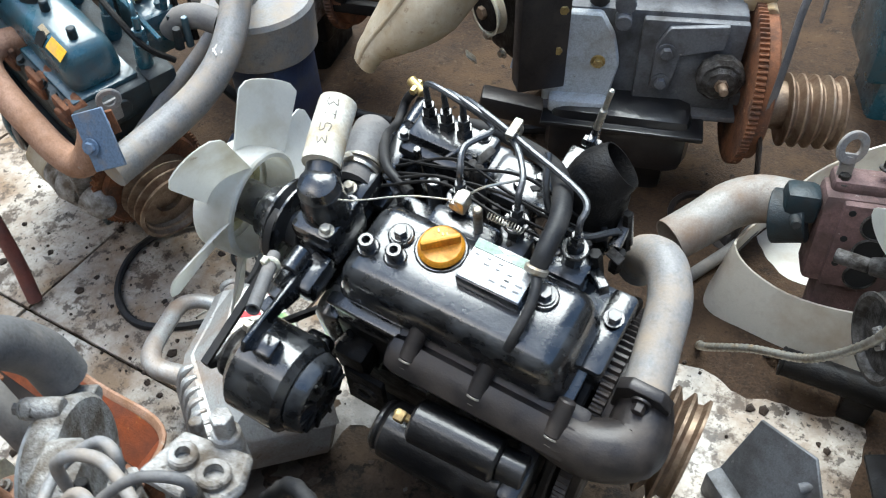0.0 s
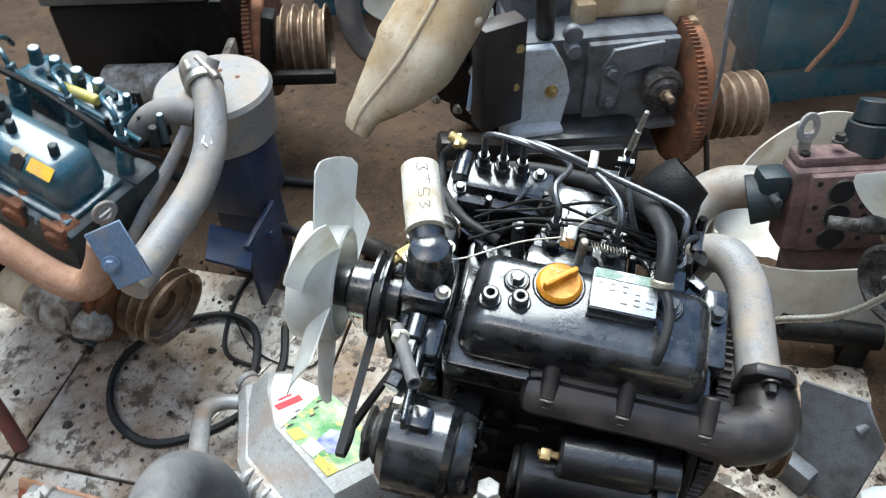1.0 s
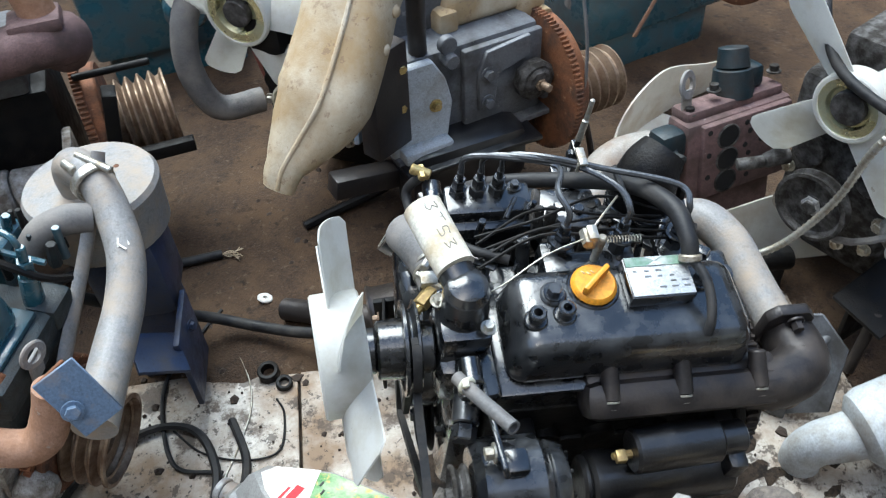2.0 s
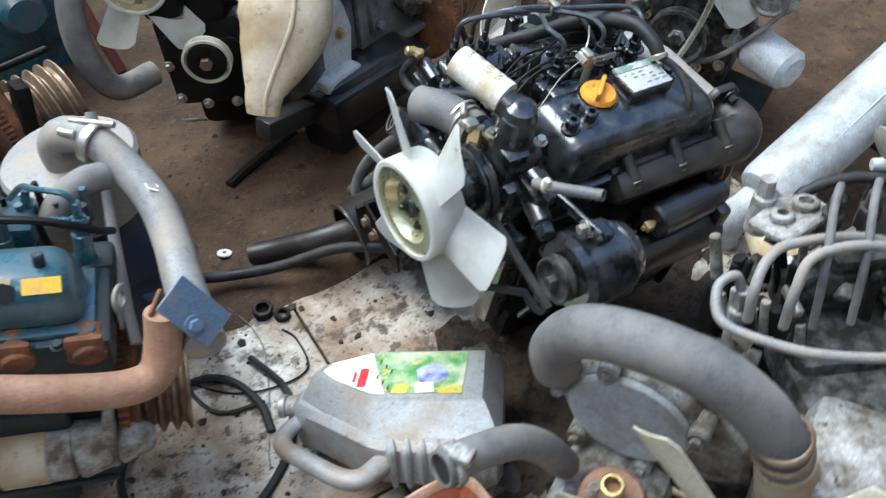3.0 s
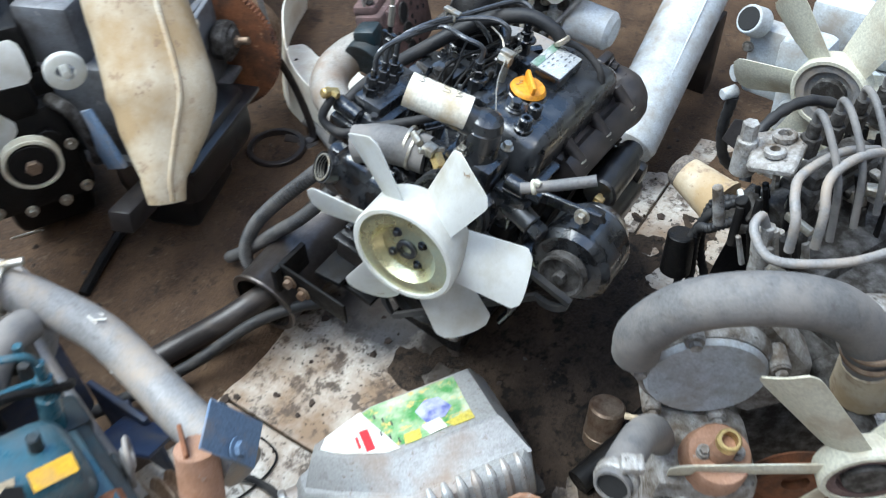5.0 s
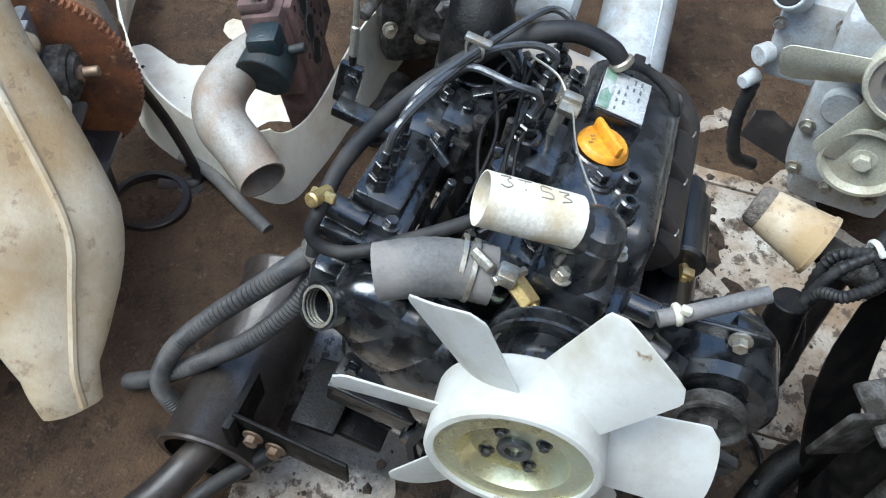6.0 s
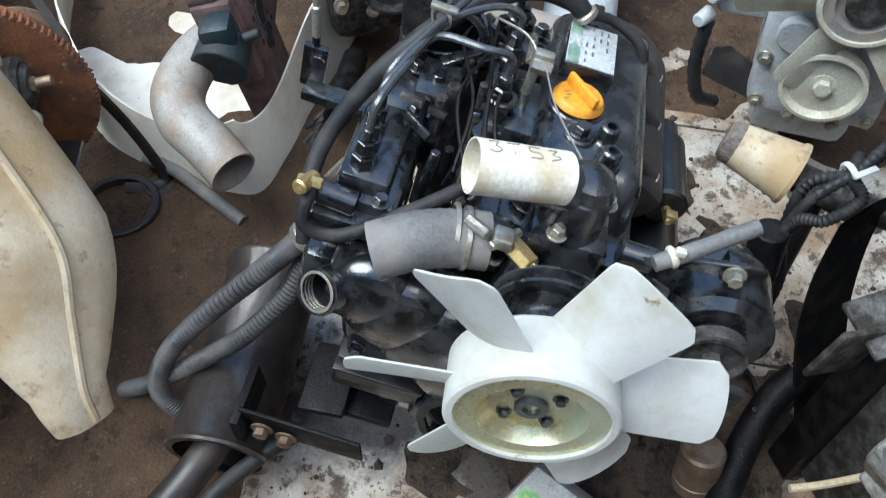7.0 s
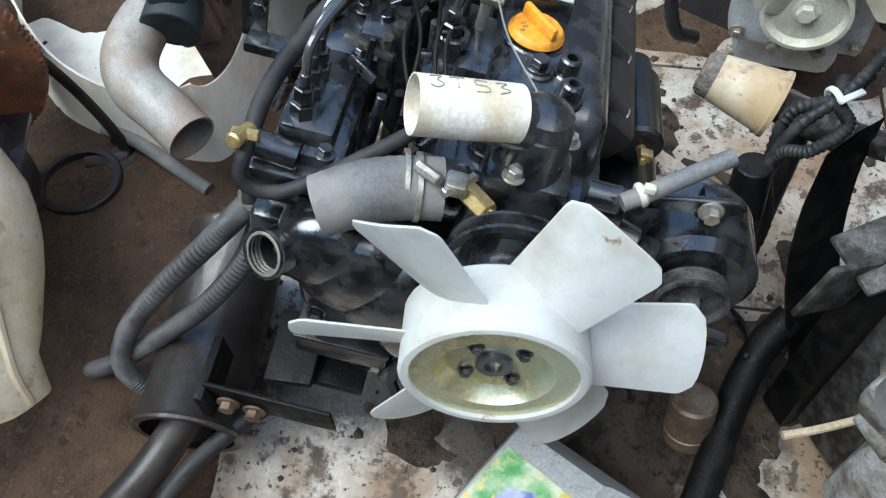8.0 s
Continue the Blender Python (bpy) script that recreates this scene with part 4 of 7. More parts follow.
def oil_can():
    """A flat plastic can lying on its back, label up."""
    m = basis((-0.294, -0.130, 0.031), 145.3, 2.7, 17.9) @ Matrix.Diagonal((0.945, 0.945, 0.80, 1.0))
    can = thing("oil_can", "silver-grey plastic oil can lying flat with torn label", "can", m)
    low = [(-0.035, 0.12), (-0.035, -0.11), (0.21, -0.11), (0.34, -0.055), (0.365, -0.04), (0.365, 0.02), (0.31, 0.05), (0.19, 0.125), (-0.015, 0.14)]
    top = [(-0.008, 0.062), (-0.008, -0.095), (0.20, -0.092), (0.31, -0.05), (0.325, -0.015), (0.285, 0.015), (0.19, 0.058)]
    low_mid = [(-0.035, 0.115), (-0.035, -0.108), (0.205, -0.098), (0.335, -0.033), (0.352, 0.0), (0.295, 0.045), (0.19, 0.112)]
    bm = bmesh.new()
    plate(bm, low, 0.115, pose(0, 0, 0.005), 0.014)
    t = bmesh.new()
    r0 = [t.verts.new((x, y, 0.112)) for x, y in low_mid]
    r1 = [t.verts.new((x, y, 0.168)) for x, y in top]
    r2 = [t.verts.new((0.10 + (x - 0.10) * 0.94, y * 0.92, 0.177)) for x, y in top]
    for a, b in ((r0, r1), (r1, r2)):
        for k in range(7):
            t.faces.new((a[k], a[(k + 1) % 7], b[(k + 1) % 7], b[k]))
    t.faces.new(r2)
    bmesh.ops.recalc_face_normals(t, faces=t.faces[:])
    merge(bm, t, None)
    body = part("body", bm, SILVER, can)
    for k in range(7):
        part("rib", mk((sweep, [(-0.005 + 0.027 * k, 0.129, 0.012), (-0.005 + 0.027 * k, 0.132, 0.06), (-0.005 + 0.027 * k, 0.129, 0.108), (-0.005 + 0.027 * k, 0.112, 0.122)], [0.006, 0.010, 0.010, 0.004], 5, 8)), SILVER, body)
    part("handle", mk((sweep, [(0.352, 0.01, 0.07), (0.372, 0.055, 0.075), (0.362, 0.095, 0.078), (0.31, 0.132, 0.08), (0.245, 0.170, 0.08), (0.205, 0.168, 0.075), (0.175, 0.125, 0.07)], [0.017, 0.017, 0.018, 0.018, 0.019, 0.021, 0.022], 5, 14)), SILVER, can)
    part("spout", mk((cyl, (0.355, -0.018, 0.085), (0.385, -0.018, 0.085), 0.024, 0.022, 0.003), (ring, (0.385, -0.018, 0.085), (0.398, -0.018, 0.085), 0.025, 0.018)), SILVER, can)
    lz = 0.1775
    part("label_green", mk((plate, [(0.030, -0.080), (0.034, 0.018), (0.05, 0.040), (0.15, 0.046), (0.215, 0.026), (0.235, -0.065), (0.19, -0.082)], 0.0012, pose(0, 0, lz), 0)), GREEN, can, "scuffed green printed label")
    part("label_white", mk((plate, [(0.215, -0.078), (0.175, 0.048), (0.20, 0.046), (0.272, 0.008), (0.303, -0.022), (0.288, -0.048)], 0.0012, pose(0, 0, lz + 0.0008), 0)), WHITE_PRINT, can)
    part("brand_mark", mk((box, (0.222, 0.0, lz + 0.0024), (0.016, 0.055, 0.0008), 0), (box, (0.238, -0.002, lz + 0.0024), (0.005, 0.03, 0.0008), 0)), RED, can)
    part("label_blue", mk((plate, [(0.075, -0.04), (0.06, -0.005), (0.08, 0.015), (0.115, 0.012), (0.125, -0.025), (0.10, -0.045)], 0.0008, pose(0, 0, lz + 0.001), 0)), BLUE, can)
    part("label_yellow", mk((plate, [(0.035, 0.02), (0.035, 0.046), (0.075, 0.046), (0.085, 0.03)], 0.0008, pose(0, 0, lz + 0.001), 0), (plate, [(0.13, 0.02), (0.135, 0.045), (0.165, 0.045), (0.16, 0.02)], 0.0008, pose(0, 0, lz + 0.0015), 0)), YELLOW_PRINT, can)
    part("label_cup", mk((plate, [(0.09, 0.012), (0.085, 0.042), (0.118, 0.044), (0.125, 0.016)], 0.0008, pose(0, 0, lz + 0.0018), 0)), WHITE_PRINT, can)
    for k in range(6):
        part("print_bar", mk((box, (0.195 - 0.012 * (k % 3), -0.05 + 0.016 * k, lz + 0.003), (0.003, 0.012, 0.0006), 0)), INK, can)
    return can


def teal_engine():
    m = basis((-0.792, 0.109, 0.466), -15, 12, 0)
    e = thing("diesel_engine", "teal-painted diesel engine with rusty exhaust, standing on tiles", "engine", m, "diesel engines")
    part("block", mk((box, (-0.21, 0.06, -0.15), (0.44, 0.17, 0.17), 0.012), (box, (-0.20, -0.03, -0.17), (0.30, 0.03, 0.07), 0.01), (box, (-0.20, 0.06, -0.27), (0.42, 0.20, 0.12), 0.012)), TEAL_DARK, e)
    part("sump", mk((box, (-0.24, 0.06, -0.38), (0.34, 0.17, 0.11), 0.02), (box, (-0.22, 0.06, -0.33), (0.44, 0.21, 0.012), 0.003)), TEAL_DARK, e)
    part("cylinder_head", mk((box, (-0.20, 0.06, -0.035), (0.45, 0.19, 0.07), 0.010), (cyl, (0.02, 0.05, -0.03), (0.032, 0.05, -0.03), 0.02), (box, (0.005, 0.14, -0.02), (0.05, 0.06, 0.05), 0.01)), TEAL_DARK, e)
    cov = part("rocker_cover", mk((box, (-0.165, 0.042, 0.045), (0.330, 0.112, 0.085), 0.028, (0, 0, 0), 0.86, 4), (box, (-0.165, 0.042, 0.004), (0.340, 0.128, 0.012), 0.004)), TEAL, e)
    for x in (-0.055, -0.145):
        part("cover_nut", mk((cyl, (x, 0.038, 0.082), (x, 0.038, 0.108), 0.0085, 0.008)), TEAL_DARK, cov)
    part("filler_cap", mk((cyl, (-0.195, 0.045, 0.08), (-0.195, 0.045, 0.102), 0.03, 0.027, 0.003, 24), (box, (-0.195, 0.045, 0.112), (0.05, 0.009, 0.02), 0.003, (0, 0, 40)), (cyl, (-0.195, 0.045, 0.108), (-0.190, 0.05, 0.135), 0.008)), TEAL_DARK, e)
    part("broken_hole", mk((plate, [(-0.012, -0.014), (0.012, -0.012), (0.014, 0.008), (0.0, 0.014), (-0.013, 0.006)], 0.003, Matrix.Translation((-0.098, 0.000, 0.076)) @ pose(0, 0, 0, 55), 0)), VOID, cov)
    part("sticker", mk((plate, [(-0.024, -0.011), (0.024, -0.011), (0.024, 0.011), (-0.024, 0.011)], 0.0012, Matrix.Translation((-0.052, 0.003, 0.081)) @ pose(0, 0, 0, 42), 0)), YELLOW, cov, "torn yellow sticker")
    part("sticker_scrap", mk((plate, [(-0.015, -0.004), (0.012, -0.006), (0.016, 0.005), (-0.010, 0.007)], 0.0012, Matrix.Translation((-0.103, 0.010, 0.085)) @ pose(0, 0, 0, 42), 0)), STRAW, cov)
    for x in (-0.245, -0.115, -0.01):
        part("injector", mk((cyl, (x, 0.130, -0.01), (x, 0.133, 0.055), 0.016, 0.014, 0.002, 12), (cyl, (x, 0.133, 0.055), (x, 0.134, 0.085), 0.012, None, 0.001, 6), (cyl, (x, 0.134, 0.085), (x, 0.135, 0.112), 0.007)), TEAL, e)
        part("injector_pipe", mk((sweep, [(x, 0.135, 0.10), (x - 0.012, 0.138, 0.124), (x - 0.05, 0.155, 0.122), (x - 0.075, 0.19, 0.10), (x - 0.10, 0.22, 0.055)], 0.005, 6, 8)), TEAL, e)
    part("leak_pipe", mk((sweep, [(-0.28, 0.16, 0.065), (-0.2, 0.165, 0.06), (-0.1, 0.168, 0.055), (0.0, 0.165, 0.05)], 0.005, 5, 8)), TEAL, e)
    part("fuel_filter_cap", mk((cyl, (-0.20, 0.19, 0.05), (-0.12, 0.195, 0.055), 0.010)), YELLOW_PRINT, e)
    rng = random.Random(21)
    for k in range(22):
        x, y = -0.30 + 0.30 * rng.random(), 0.135 + 0.12 * rng.random()
        r = rng.uniform(0.005, 0.011)
        part("fitting", mk((cyl, (x, y, 0.0), (x + rng.uniform(-0.01, 0.01), y, 0.035 + 0.03 * rng.random()), r, r * 0.8, 0.001, rng.choice((6, 10)))), rng.choice((TEAL, TEAL_DARK, ALU_DARK, BLACK_CAST)), e)
    for k in range(9):
        x = -0.31 + 0.038 * k
        part("bolt", mk((bolt, (x, -0.03, -0.004), (0, -0.3, 1), 0.007, 0.008)), TEAL_DARK, e)
    part("wire_loom", mk((sweep, [(-0.30, 0.13, 0.10), (-0.24, 0.115, 0.115), (-0.16, 0.125, 0.10), (-0.06, 0.118, 0.095), (0.01, 0.13, 0.06), (0.03, 0.17, 0.02)], 0.006, 6, 8)), BLACK_CAST, e)
    part("hook", mk((plate, [(-0.012, 0), (0.012, 0), (0.014, 0.05), (-0.014, 0.05)], 0.005, Matrix.Translation((-0.275, -0.01, 0.05)) @ pose(0, 0, 0, 75, 0, 20))), TEAL, e)
    part("injection_pump", mk((box, (-0.20, 0.22, -0.02), (0.24, 0.09, 0.10), 0.015), *[(cyl, (-0.29 + 0.05 * k, 0.22, 0.04), (-0.29 + 0.05 * k, 0.22, 0.075), 0.013, 0.011) for k in range(4)]), TEAL, e)
    part("intake_elbow", mk((sweep, [(-0.06, 0.22, 0.0), (-0.04, 0.235, 0.035), (-0.01, 0.255, 0.05), (0.02, 0.275, 0.045)], 0.024, 5, 16)), HOSE, e)
    # rusty exhaust with three short ports
    ex = part("exhaust_pipe", mk((sweep, [(-0.195, 0.0, 0.01), (-0.203, -0.045, 0.012), (-0.185, -0.080, 0.004), (-0.13, -0.090, -0.014), (-0.01, -0.085, -0.044), (0.055, -0.075, -0.054), (0.083, -0.06, -0.042), (0.093, -0.04, -0.004), (0.096, -0.028, 0.04)], [0.024, 0.024, 0.025, 0.026, 0.026, 0.026, 0.027, 0.027, 0.026], 6, 18)), RUST_PALE, e, "rust-brown bent exhaust pipe")
    for x in (-0.195, -0.10, -0.01):
        part("port", mk((cyl, (x, 0.0, -0.012), (x + 0.006, -0.045, -0.02), 0.026, 0.022), (box, (x, -0.036, -0.01), (0.05, 0.012, 0.05), 0.006)), RUST, ex)
    part("clamp_plate", mk((plate, [(-0.03, -0.05), (0.03, -0.05), (0.03, 0.05), (-0.03, 0.05)], 0.004, Matrix.Translation((0.137, -0.040, 0.046)) @ frame_to((0.45, -0.75, 0.5)) @ pose(0, 0, 0, 0, 0, 28)), (bolt, (0.135, -0.057, 0.038), (0.45, -0.75, 0.5), 0.010, 0.008)), BLUE_PLATE, e, "blue-grey drilled bracket plate")
    part("clamp_bracket", mk((plate, [(-0.02, -0.03), (0.035, -0.02), (0.03, 0.03), (-0.02, 0.03)], 0.006, Matrix.Translation((0.085, -0.02, 0.02)) @ frame_to((0.9, -0.3, 0.1)))), RUST, e)
    part("lifting_eye", mk((ring, (0.035, 0.03, 0.015), (0.041, 0.028, 0.016), 0.022, 0.012), (box, (0.035, 0.032, -0.015), (0.006, 0.03, 0.05), 0.002)), PIPE_GREY, e)
    # starter
    low = Matrix.Translation((-0.030, 0.0, -0.028))
    st = part("starter_motor", mk((cyl, (-0.12, -0.055, -0.19), (-0.02, -0.055, -0.19), 0.043, None, 0.004, 28), (cyl, (-0.02, -0.055, -0.19), (0.03, -0.05, -0.185), 0.046, 0.04, 0.006, 24), (cyl, (0.04, -0.05, -0.19), (0.095, -0.05, -0.19), 0.036, 0.022, 0.008, 24), (box, (0.032, -0.04, -0.17), (0.016, 0.07, 0.11), 0.004), m=low), ALU, e, "dirty aluminium starter motor")
    part("paint_band", mk((cyl, (-0.122, -0.055, -0.19), (-0.055, -0.055, -0.19), 0.0445, None, 0.003, 28), m=low), CREAM, st)
    part("flywheel", mk((gear, (0.015, 0.06, -0.225), (1, 0, 0), 0.120, 0.016, 70), (cyl, (0.03, 0.06, -0.225), (0.045, 0.06, -0.225), 0.105, None, 0.003, 40)), RUST, e)
    part("pulley", mk((cyl, (0.04, 0.06, -0.235), (0.06, 0.06, -0.235), 0.07), (groove_pulley, (0.05, 0.06, -0.235), (1, 0, 0), 0.078, 3, 0.022, 0.03, 0.02)), PULLEY, e, "worn brown three-groove pulley")
    # front end: thermostat, hoses, alternator, filter, fan
    up = Matrix.Translation((0.022, 0.0, 0.084))
    part("thermostat_housing", mk((box, (-0.345, 0.03, 0.03), (0.075, 0.09, 0.10), 0.012), (cyl, (-0.335, 0.03, 0.07), (-0.335, 0.03, 0.125), 0.038, 0.033), (cyl, (-0.33, -0.01, 0.025), (-0.30, -0.05, 0.03), 0.02, 0.016), (box, (-0.285, 0.03, 0.085), (0.06, 0.05, 0.05), 0.014), m=up), TEAL_DARK, e)
    part("yellow_plug", mk((cyl, (-0.302, -0.048, 0.03), (-0.288, -0.064, 0.031), 0.014, 0.012), m=up), YELLOW, e)
    part("radiator_hose", mk((sweep, [(-0.335, 0.03, 0.12), (-0.335, 0.035, 0.165), (-0.355, 0.055, 0.20), (-0.42, 0.09, 0.215), (-0.52, 0.13, 0.215), (-0.62, 0.17, 0.20)], 0.026, 6, 18), m=up), HOSE, e, "dusty grey radiator hose")
    part("hose_clamp", mk((ring, (-0.335, 0.03, 0.135), (-0.335, 0.03, 0.145), 0.037, 0.033), m=up), PULLEY, e)
    part("bypass_hose", mk((sweep, [(-0.36, 0.06, 0.14), (-0.40, 0.06, 0.15), (-0.42, 0.06, 0.10), (-0.42, 0.06, 0.02)], 0.018, 5, 14), m=up), HOSE, e)
    al = part("alternator", mk((cyl, (-0.405, -0.075, -0.10), (-0.325, -0.075, -0.10), 0.068, None, 0.010, 36), (cyl, (-0.32, -0.075, -0.10), (-0.29, -0.075, -0.10), 0.066, 0.055, 0.010, 32), (box, (-0.335, -0.06, -0.025), (0.03, 0.03, 0.07), 0.006), m=up), TEAL, e, "teal painted alternator")
    part("pulley", mk((groove_pulley, (-0.41, -0.075, -0.10), (-1, 0, 0), 0.048, 1, 0.016, 0.01, 0.002), m=up), TEAL, al)
    part("adjuster_strap", mk((sweep, [(-0.37, -0.05, 0.0), (-0.355, -0.09, -0.02), (-0.35, -0.125, -0.06), (-0.365, -0.13, -0.10)], 0.007, 5, 8, 0, 0, 0.4), m=up), TEAL, e)
    part("oil_filter", mk((cyl, (-0.40, -0.05, -0.275), (-0.345, -0.115, -0.235), 0.062, 0.06, 0.012, 32), m=up), TEAL, e, "teal spin-on oil filter")
    part("crank_pulley", mk((groove_pulley, (-0.44, 0.06, -0.19), (-1, 0, 0), 0.07, 1, 0.018, 0.02, 0.006), m=up), PULLEY, e)
    part("pump_pulley", mk((groove_pulley, (-0.42, 0.06, 0.02), (-1, 0, 0), 0.062, 2, 0.015, 0.02, 0.004), m=up), PULLEY, e)
    fan(e, Matrix.Translation((-0.50, 0.06, 0.092)) @ FRONT, 0.17, 0.07, WHITE, 6, 5.0, 34.0, 0.03)
    part("front_case", mk((box, (-0.42, 0.06, -0.10), (0.04, 0.17, 0.22), 0.015)), TEAL_DARK, e)
    part("oil_pipe", mk((sweep, [(-0.27, -0.06, -0.16), (-0.26, -0.08, -0.22), (-0.265, -0.07, -0.30)], 0.009, 5, 10)), TEAL, e)
    part("fuel_line", mk((sweep, [(-0.22, -0.05, -0.17), (-0.21, -0.08, -0.18), (-0.195, -0.085, -0.21), (-0.21, -0.08, -0.25)], 0.006, 5, 8)), PIPE_GREY, e)
    part("lift_pump", mk((cyl, (-0.20, -0.03, -0.21), (-0.20, -0.085, -0.21), 0.035, 0.03), (cyl, (-0.16, -0.03, -0.24), (-0.16, -0.07, -0.24), 0.02)), BLACK_CAST, e)
    return e


def red_strap():
    return solo("rubber_hose", mk((sweep, [(-1.03, 0.10, 0.70), (-1.038, 0.04, 0.66), (-1.04, 0.0, 0.60), (-1.035, -0.03, 0.45), (-1.02, -0.045, 0.30), (-1.0, -0.06, 0.12), (-0.98, -0.08, 0.012)], [0.011, 0.014, 0.014, 0.015, 0.015, 0.015, 0.015], 6, 12)), RED_HOSE, "red-brown rubber hose hanging off the teal engine", "hose")


def air_cleaner():
    """Drum air cleaner on its own bracket with a bent pipe to the exhaust side."""
    a = thing("air_cleaner", "grey round air cleaner drum with bent pipe and strap", "air cleaner", Matrix.Translation((-0.725, 0.50, -0.012)))
    sunk = Matrix.Translation((-0.006, 0.010, -0.026))
    part("drum", mk((lathe, (0, 0, 0.33), (0, 0, 1), [(0, 0.070), (0.104, 0.070), (0.110, 0.076), (0.115, 0.16), (0.117, 0.168), (0.111, 0.178), (0.06, 0.184), (0, 0.185)], 48), m=sunk), PIPE_GREY, a)
    part("base_box", mk((box, (0.01, 0.0, 0.29), (0.14, 0.14, 0.18), 0.02), (box, (0.01, 0.0, 0.105), (0.11, 0.11, 0.21), 0.01)), NAVY, a, "dark blue bracket box under the drum")
    for p in ((0.0, 0.04, 0.512), (0.045, 0.025, 0.511)):
        part("hole", mk((cyl, p, (p[0], p[1], p[2] + 0.004), 0.006), m=sunk), RUST, a)
    part("pipe", mk((sweep, [(-0.015, -0.015, 0.47), (-0.015, -0.018, 0.525), (0.01, -0.045, 0.556), (0.045, -0.085, 0.548), (0.07, -0.14, 0.515), (0.085, -0.20, 0.485), (0.082, -0.27, 0.455), (0.068, -0.36, 0.435), (0.058, -0.47, 0.425)], [0.030, 0.030, 0.030, 0.029, 0.029, 0.029, 0.030, 0.031, 0.031], 6, 18)), PIPE_GREY, a, "bent grey intake pipe with chalk mark")
    part("strap", mk((sweep, [(0.055, -0.055, 0.585), (0.045, -0.09, 0.55), (0.012, -0.19, 0.47), (-0.02, -0.31, 0.40), (-0.03, -0.36, 0.37)], 0.013, 5, 10, 0, 0, 0.55)), PIPE_GREY, a)
    part("pipe_clamp", mk((ring, (0.035, -0.078, 0.552), (0.045, -0.092, 0.548), 0.035, 0.030), (cyl, (0.02, -0.055, 0.585), (0.08, -0.10, 0.578), 0.006), (cyl, (0.0, -0.06, 0.575), (0.02, -0.085, 0.575), 0.008)), STEEL, a)
    for k, (dx, dy) in enumerate(((0, 0), (0.012, 0.004), (0.006, -0.008))):
        part("chalk_mark", mk((box, (0.083 + dx, -0.20 + dy, 0.5165 - abs(dx) * 0.15), (0.003, 0.016, 0.0015), 0, (25, 0, 30 * k))), WHITE_PRINT, a)
    part("side_bracket", mk((box, (0.06, -0.19, 0.24), (0.09, 0.10, 0.008), 0.002, (0, 30, 20)), (box, (0.09, -0.11, 0.15), (0.012, 0.14, 0.18), 0.003), (bolt, (0.10, -0.10, 0.20), (1, -0.4, 0.2), 0.008, 0.008)), NAVY, a)
    return a


